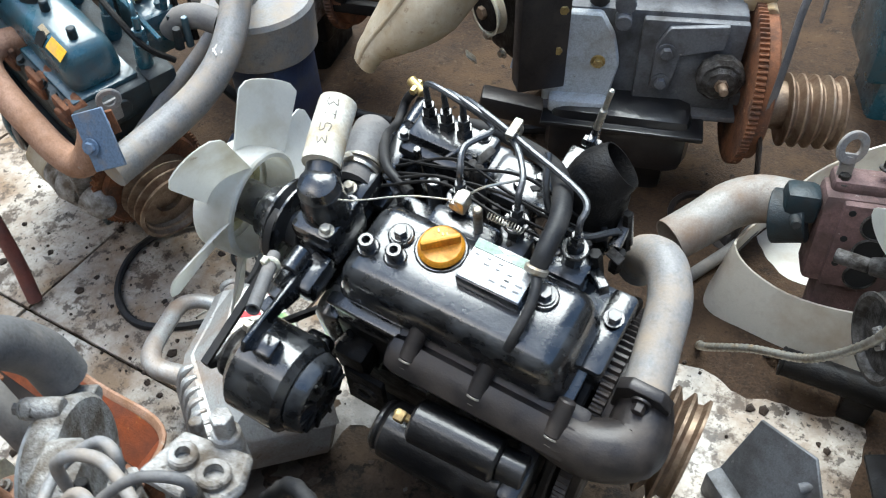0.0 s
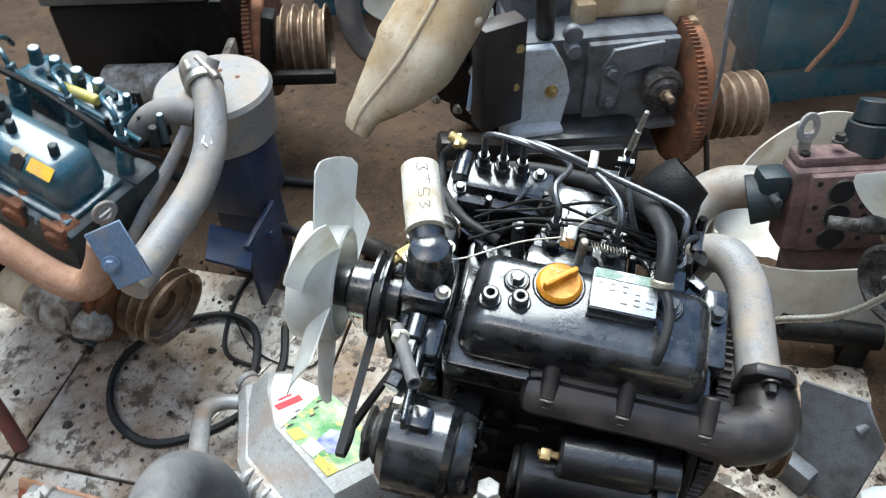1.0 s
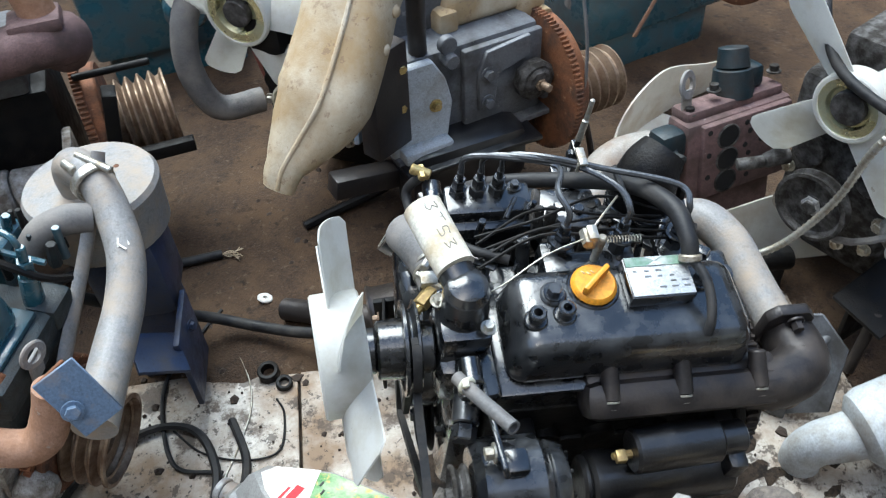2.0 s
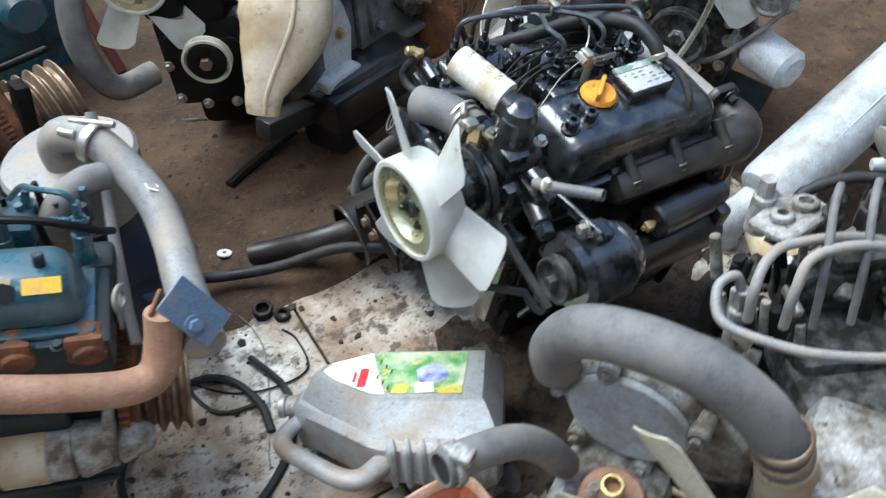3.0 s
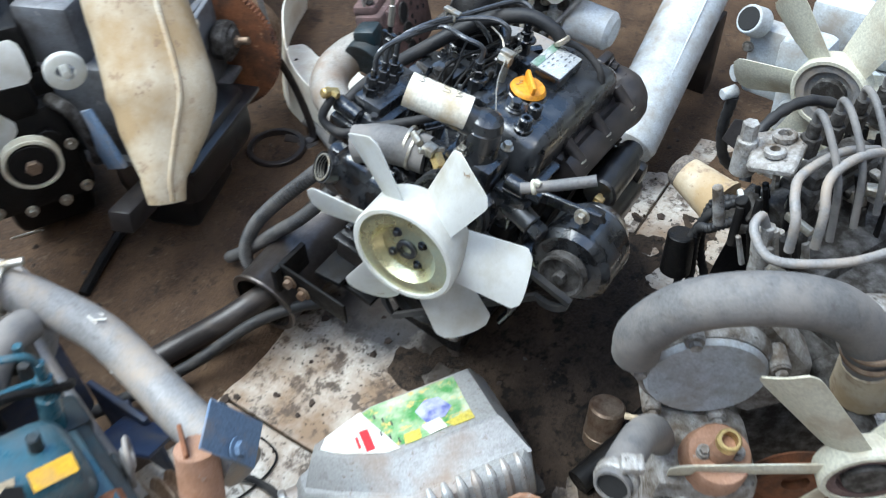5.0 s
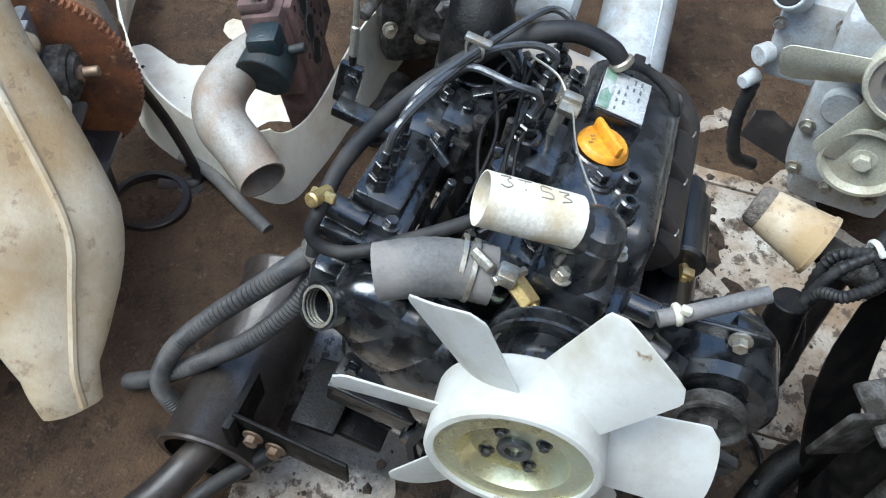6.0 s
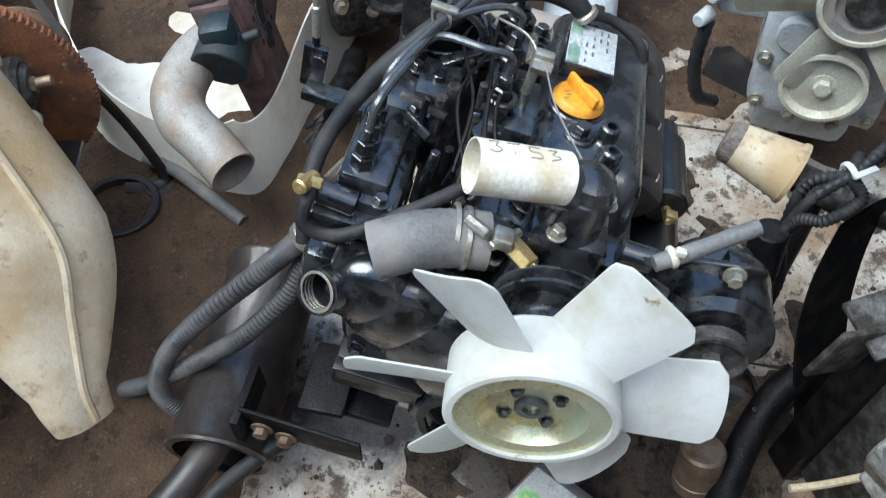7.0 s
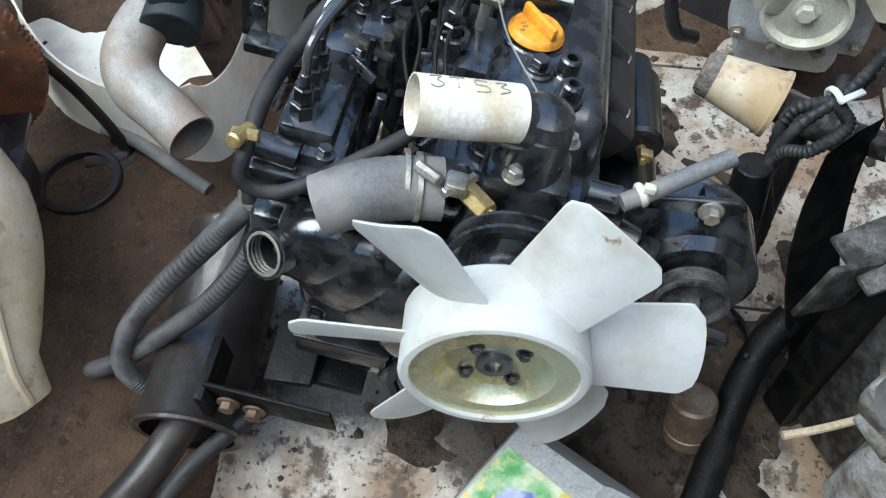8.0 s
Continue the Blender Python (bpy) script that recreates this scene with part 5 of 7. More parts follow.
def grey_engine():
    """Dark grey engine with cream cone and rusty flywheel."""
    m = basis((0.014, 0.845, 0.338), 22, 2, 0)
    e = thing("diesel_engine", "dark grey engine with cream cover and rusty flywheel on soil", "engine", m, "diesel engines")
    part("block", mk((box, (-0.03, 0.115, 0.0), (0.36, 0.22, 0.22), 0.012), (box, (0.05, -0.003, 0.0), (0.20, 0.02, 0.20), 0.006), (box, (-0.08, 0.16, 0.16), (0.24, 0.12, 0.14), 0.012), (box, (-0.03, 0.09, -0.105), (0.40, 0.26, 0.014), 0.004)), GREY_PAINT, e)
    part("face_plate", mk((plate, [(-0.235, -0.10), (-0.10, -0.10), (-0.085, 0.0), (-0.10, 0.06), (-0.13, 0.11), (-0.235, 0.11)], 0.022, Matrix.Translation((0, 0.0, 0)) @ pose(0, 0, 0, 90), 0.004), (box, (-0.16, -0.03, -0.09), (0.12, 0.05, 0.03), 0.008)), GREY_LIGHT, e, "light grey mounting plate")
    bolts(e, ((-0.128, -0.022, 0.005), (-0.205, -0.022, 0.12), (-0.21, -0.022, 0.03)), (0, -1, 0), BRASS, 0.010, 0.010)
    part("boss", mk((cyl, (-0.09, 0.0, 0.10), (-0.09, -0.035, 0.10), 0.016), (cyl, (0.155, 0.0, -0.06), (0.155, -0.03, -0.06), 0.014), (cyl, (-0.09, 0.0, 0.13), (-0.09, -0.02, 0.13), 0.02)), GREY_PAINT, e)
    part("mount_bracket", mk((plate, [(-0.02, -0.05), (0.02, -0.05), (0.03, 0.03), (0.11, 0.05), (0.11, 0.10), (0.0, 0.09), (-0.02, 0.05)], 0.012, Matrix.Translation((0.0, -0.012, 0.0)) @ pose(0, 0, 0, 90)), (bolt, (0.0, -0.025, -0.03), (0, -1, 0), 0.012, 0.012), (bolt, (0.0, -0.025, 0.04), (0, -1, 0), 0.012, 0.012)), GREY_PAINT, e)
    rm = part("rubber_mount", mk((cyl, (0.11, -0.02, 0.0), (0.11, -0.06, 0.0), 0.046, 0.048, 0.008, 10), (cyl, (0.11, -0.06, 0.0), (0.11, -0.068, 0.0), 0.036, 0.03, 0.002, 10)), ALU_DARK, e, "oily octagonal engine mount")
    part("stud", mk((cyl, (0.11, -0.06, 0.0), (0.112, -0.10, 0.004), 0.009), (cyl, (0.11, -0.066, 0.0), (0.11, -0.075, 0.0), 0.014, None, 0.001, 6)), PULLEY, rm)
    part("sump", mk((box, (-0.065, 0.020, -0.155), (0.30, 0.205, 0.15), 0.035, (0, 0, -4)), (box, (-0.06, 0.02, -0.112), (0.33, 0.235, 0.012), 0.004, (0, 0, -4)), (box, (-0.06, 0.05, -0.28), (0.22, 0.14, 0.12), 0.02)), SUMP_PAINT, e, "black pressed oil sump")
    part("chassis_bar", mk((box, (-0.26, 0.02, -0.16), (0.22, 0.05, 0.05), 0.006, (0, 10, 0)), (box, (-0.245, -0.02, 0.06), (0.10, 0.05, 0.24), 0.004, (0, 0, 20))), DARK_IRON, e)
    part("cream_cover", mk((box, (0.07, 0.13, 0.15), (0.25, 0.13, 0.09), 0.025, (0, 0, 0), 0.8, 3), (box, (0.17, 0.09, 0.12), (0.07, 0.08, 0.07), 0.02), (cyl, (0.19, 0.07, 0.10), (0.19, 0.03, 0.10), 0.014), (box, (-0.04, 0.09, 0.12), (0.05, 0.06, 0.07), 0.014)), CREAM, e, "cream painted side cover")
    fly = part("flywheel", mk((gear, (0.162, 0.03, -0.055), (1, 0.0, 0), 0.170, 0.018, 96), (cyl, (0.180, 0.032, -0.055), (0.206, 0.032, -0.055), 0.158, None, 0.004, 56)), RUST, e, "rust-brown flywheel with ring gear")
    part("drive_pulley", mk((cyl, (0.20, 0.02, -0.10), (0.27, 0.02, -0.10), 0.05, None, 0.003, 28), (groove_pulley, (0.262, 0.012, -0.105), (1, 0.0, 0), 0.076, 4, 0.026, 0.035, 0.02)), PULLEY, e, "grooved pulley of worn brown steel")
    part("belt_strap", mk((sweep, [(0.20, -0.02, -0.20), (0.20, -0.10, -0.08), (0.205, -0.10, 0.06), (0.22, -0.05, 0.17), (0.26, 0.03, 0.22), (0.30, 0.10, 0.17), (0.31, 0.11, 0.05)], 0.016, 6, 8, 0, 0, 0.25)), HOSE, e, "loose grey drive belt")
    return e


def cream_cone():
    """The pale tapering shell that hangs over the soil in front of the grey engine."""
    c = thing("cone_shell", "cream painted tapering metal shell with rust stains", "shell", None)
    axis = [Vector(p) for p in ((-0.404, 0.420, 0.470), (-0.388, 0.432, 0.503), (-0.345, 0.460, 0.548), (-0.306, 0.487, 0.592), (-0.262, 0.545, 0.662), (-0.235, 0.585, 0.712), (-0.15, 0.69, 0.83))]
    wid = [0.029, 0.035, 0.066, 0.084, 0.080, 0.078, 0.078]
    dep = [0.016, 0.020, 0.038, 0.055, 0.058, 0.058, 0.058]
    bm = bmesh.new()
    side = Vector((0.82, -0.55, -0.02)).normalized()
    rings = []
    line = smooth_line(axis, 5)
    for i, p in enumerate(line):
        k = i / (len(line) - 1) * (len(axis) - 1)
        w, d = np.interp(k, range(len(wid)), wid), np.interp(k, range(len(dep)), dep)
        t = (line[min(i + 1, len(line) - 1)] - line[max(i - 1, 0)]).normalized()
        s = (side - t * side.dot(t)).normalized()
        u = t.cross(s)
        row = []
        for j in range(20):
            a = j * math.tau / 20
            q = 1.0 + (0.10 if j in (14, 15) else 0.0)
            row.append(bm.verts.new(p + s * w * math.copysign(abs(math.cos(a)) ** 0.8, math.cos(a)) + u * d * q * math.copysign(abs(math.sin(a)) ** 0.8, math.sin(a))))
        rings.append(row)
    for a, b in zip(rings, rings[1:]):
        for j in range(20):
            bm.faces.new((a[j], a[(j + 1) % 20], b[(j + 1) % 20], b[j]))
    bm.faces.new(rings[0][::-1])
    bm.faces.new(rings[-1])
    bmesh.ops.recalc_face_normals(bm, faces=bm.faces[:])
    part("shell", bm, CREAM, c)
    part("weld_seam", mk((sweep, [p + Vector((-0.02, -0.72, 0.45)).normalized() * (q * 1.08 + 0.001) for p, q in zip(axis[:6], dep)], 0.0045, 6, 8)), CREAM, c)
    for p in ((-0.225, 0.475, 0.62), (-0.200, 0.505, 0.655), (-0.175, 0.54, 0.70)):
        part("rivet", mk((lathe, p, (0.75, -0.6, 0.2), [(0.011, 0), (0.010, 0.006), (0.005, 0.010), (0, 0.011)], 12)), CREAM, c)
    part("support_bar", mk((sweep, [(-0.11, 0.72, 0.84), (-0.12, 0.80, 0.55), (-0.12, 0.86, 0.25), (-0.12, 0.88, 0.0)], 0.02, 4, 10)), DARK_IRON, c)
    return c


def rust_engine():
    """Engine behind the air cleaner: pulleys, rusty flywheel, purple-brown manifold."""
    m = basis((-0.845, 0.93, 0.29), 12, 0, 0)
    e = thing("diesel_engine", "dark engine with rusty flywheel and purple-brown manifold on soil", "engine", m, "diesel engines")
    part("block", mk((box, (-0.26, 0.08, -0.02), (0.42, 0.24, 0.34), 0.015), (box, (-0.26, 0.08, -0.24), (0.36, 0.20, 0.14), 0.02)), BLACK_CAST, e)
    part("cylinder_head", mk((box, (-0.28, 0.05, 0.20), (0.40, 0.20, 0.10), 0.012)), GREY_PAINT, e)
    part("flywheel", mk((gear, (-0.01, 0.03, 0.0), (1, 0.05, 0), 0.150, 0.018, 84), (cyl, (0.008, 0.03, 0.0), (0.04, 0.03, 0.0), 0.135, None, 0.004, 48)), RUST, e, "orange rusty flywheel with ring gear")
    part("drive_pulley", mk((cyl, (0.04, 0.03, -0.01), (0.07, 0.03, -0.01), 0.07), (groove_pulley, (0.065, 0.03, -0.01), (1, 0.05, 0), 0.095, 4, 0.026, 0.045, 0.03)), PULLEY, e, "rusty four-groove pulley")
    part("guard_bar", mk((box, (0.05, -0.08, 0.06), (0.03, 0.05, 0.16), 0.004, (0, 12, 0)), (cyl, (0.0, -0.02, 0.15), (0.16, -0.02, 0.15), 0.008), (box, (0.1, -0.09, -0.03), (0.20, 0.025, 0.03), 0.003)), BLACK_CAST, e)
    part("starter_motor", mk((cyl, (-0.35, -0.12, -0.02), (-0.18, -0.12, -0.02), 0.05, None, 0.005, 28), (cyl, (-0.18, -0.12, -0.02), (-0.06, -0.11, -0.02), 0.046, 0.035, 0.01, 24), (box, (-0.05, -0.08, -0.02), (0.02, 0.10, 0.14), 0.005)), ALU, e, "olive and aluminium starter motor")
    part("exhaust_manifold", mk((sweep, [(-0.42, -0.08, 0.26), (-0.28, -0.10, 0.265), (-0.12, -0.10, 0.27), (-0.02, -0.09, 0.275), (0.02, -0.06, 0.26), (0.01, -0.03, 0.22)], [0.04, 0.042, 0.045, 0.05, 0.055, 0.05], 6, 14), (box, (-0.01, -0.08, 0.315), (0.10, 0.08, 0.03), 0.01), (box, (-0.25, -0.06, 0.27), (0.06, 0.08, 0.08), 0.015)), PURPLE, e, "purple-brown cast manifold")
    part("tail_pipe", mk((sweep, [(0.0, -0.07, 0.32), (-0.02, -0.05, 0.40), (-0.08, -0.02, 0.44), (-0.2, 0.02, 0.45), (-0.34, 0.04, 0.44)], 0.035, 6, 16)), RUST_PALE, e)
    part("valve_cover", mk((box, (-0.26, -0.02, 0.34), (0.26, 0.14, 0.10), 0.03, (0, 0, 0), 0.85, 3)), ALU, e)
    return e


def fan_unit(name, label, m, body_mat, fan_mat, count, phase, r, hub_r, dish=True, fan_at=(-0.05, 0, 0.22), pulley_at=(-0.03, -0.02, 0.0), pulley_r=0.06, pulley_mat=None, plate_mat=None, length=0.36, top=0.34):
    """An engine seen fan first: block, head, case, fan and crank pulley; x runs back from the fan."""
    e = thing(name, label, "engine", m, "diesel engines")
    part("block", mk((box, (0.06 + length / 2, 0, 0.03), (length, 0.22, 0.26), 0.015), (box, (0.03, 0, 0.0), (0.06, 0.22, 0.24), 0.025), (cyl, (0.0, 0.06, 0.06), (-0.02, 0.06, 0.06), 0.03), (cyl, (0.0, -0.06, 0.05), (-0.015, -0.06, 0.05), 0.024), (box, (0.02, -0.02, 0.14), (0.05, 0.10, 0.08), 0.02)), body_mat, e)
    part("sump", mk((box, (0.07 + length / 2, 0, -0.17), (length * 0.85, 0.18, 0.16), 0.025)), body_mat, e)
    part("cylinder_head", mk((box, (0.06 + length / 2, 0, 0.21), (length, 0.19, 0.10), 0.012), (box, (0.0, 0.06, 0.18), (0.08, 0.09, 0.09), 0.02)), body_mat, e)
    part("rocker_cover", mk((box, (0.08 + length / 2, 0, top - 0.04), (length * 0.85, 0.14, 0.09), 0.025, (0, 0, 0), 0.86, 3)), body_mat, e)
    part("crank_pulley", mk((groove_pulley, pulley_at, (-1, 0, 0), pulley_r, 1, 0.02, 0.018, 0.008), (bolt, (pulley_at[0] - 0.012, pulley_at[1], pulley_at[2]), (-1, 0, 0), 0.014, 0.012)), pulley_mat or PULLEY, e)
    bolts(e, ((0.0, 0.09, -0.09), (0.0, -0.09, -0.09), (0.0, 0.095, 0.0), (0.0, -0.095, 0.02), (0.0, 0.03, -0.11), (0.0, -0.04, -0.11)), (-1, 0, 0), STEEL, 0.009, 0.010)
    part("coolant_pipe", mk((sweep, [(0.02, -0.09, 0.12), (-0.02, -0.12, 0.10), (-0.015, -0.135, 0.02), (0.03, -0.13, -0.06)], 0.014, 5, 10)), ALU_DARK, e)
    part("spindle", mk((cyl, (0.0, fan_at[1], fan_at[2]), fan_at, 0.03)), ALU_DARK, e)
    fan(e, Matrix.Translation(fan_at) @ FRONT, r, hub_r, fan_mat, count, phase, 34.0, 0.03, 0.04, plate_mat, dish)
    return e


def far_fan_engine():
    e = fan_unit("diesel_engine", "dark engine with white plastic fan among other engines on soil", basis((-0.37, 0.93, 0.29), 62), BLACK_CAST, WHITE, 6, 30.0, 0.185, 0.075, True, (-0.05, 0.10, 0.235), (-0.06, -0.02, 0.055), 0.055, IVORY)
    part("pulley_web", mk((cyl, (-0.078, -0.02, 0.055), (-0.0865, -0.02, 0.055), 0.044, None, 0.001, 28)), BLACK_CAST, e)
    part("pulley_hub", mk((cyl, (-0.086, -0.02, 0.055), (-0.098, -0.02, 0.055), 0.015, None, 0.001, 6)), PULLEY, e)
    part("idler_disc", mk((ring, (-0.03, -0.14, 0.20), (-0.045, -0.14, 0.20), 0.038, 0.018), (cyl, (-0.02, -0.14, 0.20), (-0.055, -0.14, 0.20), 0.009, None, 0.001, 6)), WHITE, e, "pale idler wheel with hub bolts")
    part("lower_hose", mk((sweep, [(0.05, 0.20, 0.25), (-0.02, 0.24, 0.22), (-0.06, 0.25, 0.10), (-0.04, 0.22, -0.02), (0.04, 0.15, -0.04)], 0.03, 6, 14)), HOSE, e)
    part("guard_plate", mk((box, (-0.05, -0.15, 0.04), (0.10, 0.012, 0.13), 0.003, (0, 30, 20))), BLUE_PLATE, e)
    part("loose_tab", mk((box, (-0.08, 0.05, -0.10), (0.06, 0.03, 0.004), 0.001, (40, 20, 60))), STEEL, e)
    return e


def head_block():
    """A bare cylinder head stood on edge: bores and ports on its face, thermostat and elbow pipe at the end."""
    m = basis((0.385, 0.575, 0.245), 15, 0, -10)
    h = thing("cylinder_head", "rusty purple-brown cylinder head standing on end in a cream shroud", "engine part", m)
    part("casting", mk((box, (0.14, 0.040, 0.005), (0.26, 0.075, 0.18), 0.012), (box, (0.14, 0.05, 0.10), (0.24, 0.06, 0.03), 0.010), (box, (0.15, 0.0, 0.005), (0.22, 0.02, 0.17), 0.006), (box, (0.14, 0.04, -0.16), (0.20, 0.06, 0.16), 0.01)), PURPLE, h)
    for k in range(3):
        z = 0.055 - 0.052 * k
        part("bore_ring", mk((ring, (0.10, -0.009, z), (0.10, -0.014, z), 0.028, 0.0245)), ALU_DARK, h)
        # Bores and bolt holes are dark discs on the face, shade by colour.
        part("bore", mk((cyl, (0.10, -0.009, z), (0.10, -0.0115, z), 0.0245)), VOID, h)
        for dx, dz in ((0.045, 0.018), (0.055, -0.004), (0.085, 0.02), (-0.045, 0.02), (0.12, 0.005)):
            part("bolt_hole", mk((cyl, (0.10 + dx, -0.009, z + dz), (0.10 + dx, -0.0115, z + dz), 0.006, None, 0.0005, 12)), VOID, h)
    part("water_outlet", mk((cyl, (0.16, 0.06, 0.10), (0.165, 0.07, 0.16), 0.045, 0.04), (cyl, (0.165, 0.07, 0.16), (0.17, 0.08, 0.20), 0.034, 0.03), (box, (0.20, 0.06, 0.14), (0.04, 0.05, 0.05), 0.012)), TEAL_DARK, h)
    part("thermostat_housing", mk((cyl, (0.0, 0.03, 0.03), (-0.055, 0.045, 0.015), 0.045, 0.05), (box, (-0.02, 0.03, 0.06), (0.06, 0.06, 0.06), 0.014), (cyl, (-0.03, -0.01, 0.05), (-0.03, -0.04, 0.055), 0.009)), TEAL_DARK, h, "chipped teal water outlet")
    part("lifting_eye", mk((ring, (0.035, 0.05, 0.165), (0.038, 0.044, 0.166), 0.030, 0.016), (box, (0.036, 0.047, 0.125), (0.024, 0.006, 0.06), 0.002)), PIPE_GREY, h, "grey steel lifting eye")
    bolts(h, ((0.036, 0.035, 0.105), (0.10, 0.045, 0.135), (0.25, 0.045, 0.135), (0.18, 0.045, 0.135)), (0, 0, 1), ALU_DARK, 0.010, 0.012)
    part("elbow_pipe", mk((sweep, [(0.40, 0.640, 0.250), (0.345, 0.665, 0.238), (0.285, 0.675, 0.218), (0.240, 0.652, 0.201), (0.205, 0.598, 0.187), (0.165, 0.540, 0.172)], [0.041, 0.044, 0.046, 0.046, 0.044, 0.043], 7, 20, 0, 0.09), m=m.inverted()), ELBOW, h, "rust-stained grey elbow pipe")
    for k in range(4):
        part("loose_stud", mk((cyl, (-0.02 + 0.02 * k, -0.02, -0.26 + 0.012 * (k % 2)), (0.0 + 0.02 * k, -0.06 - 0.006 * k, -0.22), 0.006)), ALU_DARK, h)
    return h


def cream_shroud():
    """A thin cream fan shroud lying open side up: a wall bent round one end, with a base."""
    line = [(0.74, 0.50), (0.62, 0.51), (0.50, 0.525), (0.36, 0.535), (0.268, 0.55), (0.245, 0.60), (0.262, 0.72), (0.33, 0.90), (0.47, 1.04), (0.60, 1.12), (0.74, 1.18)]
    pts = smooth_line([(x, y, 0) for x, y in line], 5)
    bm = bmesh.new()
    rows = []
    n = len(pts)
    for i, p in enumerate(pts):
        t = (pts[min(i + 1, n - 1)] - pts[max(i - 1, 0)]).normalized()
        o = Vector((t.y, -t.x, 0))
        hgt = 0.15 + 0.03 * math.sin(i * 0.35)
        rows.append([bm.verts.new(q) for q in (p + o * 0.002 + Vector((0, 0, 0.002)), p + o * 0.03 + Vector((0, 0, hgt)), p + o * 0.026 + Vector((0, 0, hgt)), p - o * 0.002 + Vector((0, 0, 0.002)))])
    for a, b in zip(rows, rows[1:]):
        for k in range(4):
            bm.faces.new((a[k], a[(k + 1) % 4], b[(k + 1) % 4], b[k]))
    bm.faces.new(rows[0])
    bm.faces.new(rows[-1][::-1])
    bmesh.ops.recalc_face_normals(bm, faces=bm.faces[:])
    s = thing("fan_shroud", "cream plastic fan shroud lying open on the soil", "shroud")
    part("wall", bm, CREAM_SHEET, s)
    part("base", mk((plate, [(x, y) for x, y in line], 0.004, pose(0, 0, 0.002), 0)), CREAM_SHEET, s)
    return s


oil_can()
teal_engine()
red_strap()
air_cleaner()
grey_engine()
cream_cone()
rust_engine()
far_fan_engine()
head_block()
cream_shroud()


# ---- engines and parts round the middle one ----
def white_fan_engine():
    m = basis((0.585, 0.375, 0.33), 30)
    e = fan_unit("diesel_engine", "grimy grey engine with white four-blade fan and grey oil filter", m, ALU_DARK, WHITE, 4, 45.0, 0.205, 0.062, False, (-0.065, 0.0, 0.205), (-0.055, 0.0, 0.0), 0.068, ALU_DARK, GOLD, 0.30, 0.30)
    part("pulley_nose", mk((cyl, (-0.02, 0, 0), (-0.075, 0, 0), 0.022, 0.02, 0.002, 6), (ring, (-0.074, 0, 0), (-0.078, 0, 0), 0.014, 0.007)), ALU, e)
    of = part("oil_filter", mk((cyl, (0.0, -0.15, -0.02), (-0.06, -0.255, -0.03), 0.048, 0.046, 0.012, 32)), GREY_LIGHT, e, "pale blue-grey oil filter")
    part("filter_base", mk((cyl, (0.02, -0.12, -0.018), (0.0, -0.15, -0.02), 0.04), (box, (0.06, -0.11, 0.0), (0.10, 0.06, 0.10), 0.015)), ALU, e)
    part("alternator", mk((cyl, (-0.03, -0.17, 0.12), (0.08, -0.17, 0.12), 0.058, None, 0.01, 28), (groove_pulley, (-0.03, -0.17, 0.12), (-1, 0, 0), 0.04, 1, 0.014, 0.01, 0.003)), ALU, e)
    part("fan_belt", mk((sweep, [(-0.045, 0.02, -0.066), (-0.045, -0.08, -0.05), (-0.045, -0.19, 0.075), (-0.045, -0.20, 0.13)], 0.007, 4, 6, 0, 0, 0.6)), HOSE, e)
    part("tensioner", mk((cyl, (-0.01, 0.10, 0.03), (-0.05, 0.12, 0.02), 0.02, 0.014), (cyl, (-0.05, 0.12, 0.02), (-0.09, 0.15, 0.015), 0.012)), ALU_DARK, e)
    part("loom", mk((sweep, [(0.12, 0.16, 0.30), (0.02, 0.13, 0.33), (-0.06, 0.04, 0.27), (-0.08, -0.08, 0.245), (-0.07, -0.16, 0.25), (-0.02, -0.22, 0.20)], 0.009, 6, 10)), RUBBER, e)
    bolts(e, ((-0.004, 0.08, 0.09), (-0.004, -0.08, 0.09), (-0.004, 0.09, -0.08), (-0.004, -0.10, -0.02)), (-1, 0, 0), STEEL, 0.010, 0.012)
    return e


def spiral_conduit():
    return solo("spiral_conduit", mk((sweep, [(0.276, 0.462, 0.004), (0.285, 0.40, 0.09), (0.30, 0.34, 0.165), (0.37, 0.315, 0.235), (0.45, 0.285, 0.30), (0.51, 0.27, 0.40), (0.53, 0.25, 0.52), (0.57, 0.24, 0.60)], 0.0075, 22, 10, 0.0016)), STEEL, "bright spiral-wound steel conduit rising from the floor", "conduit")


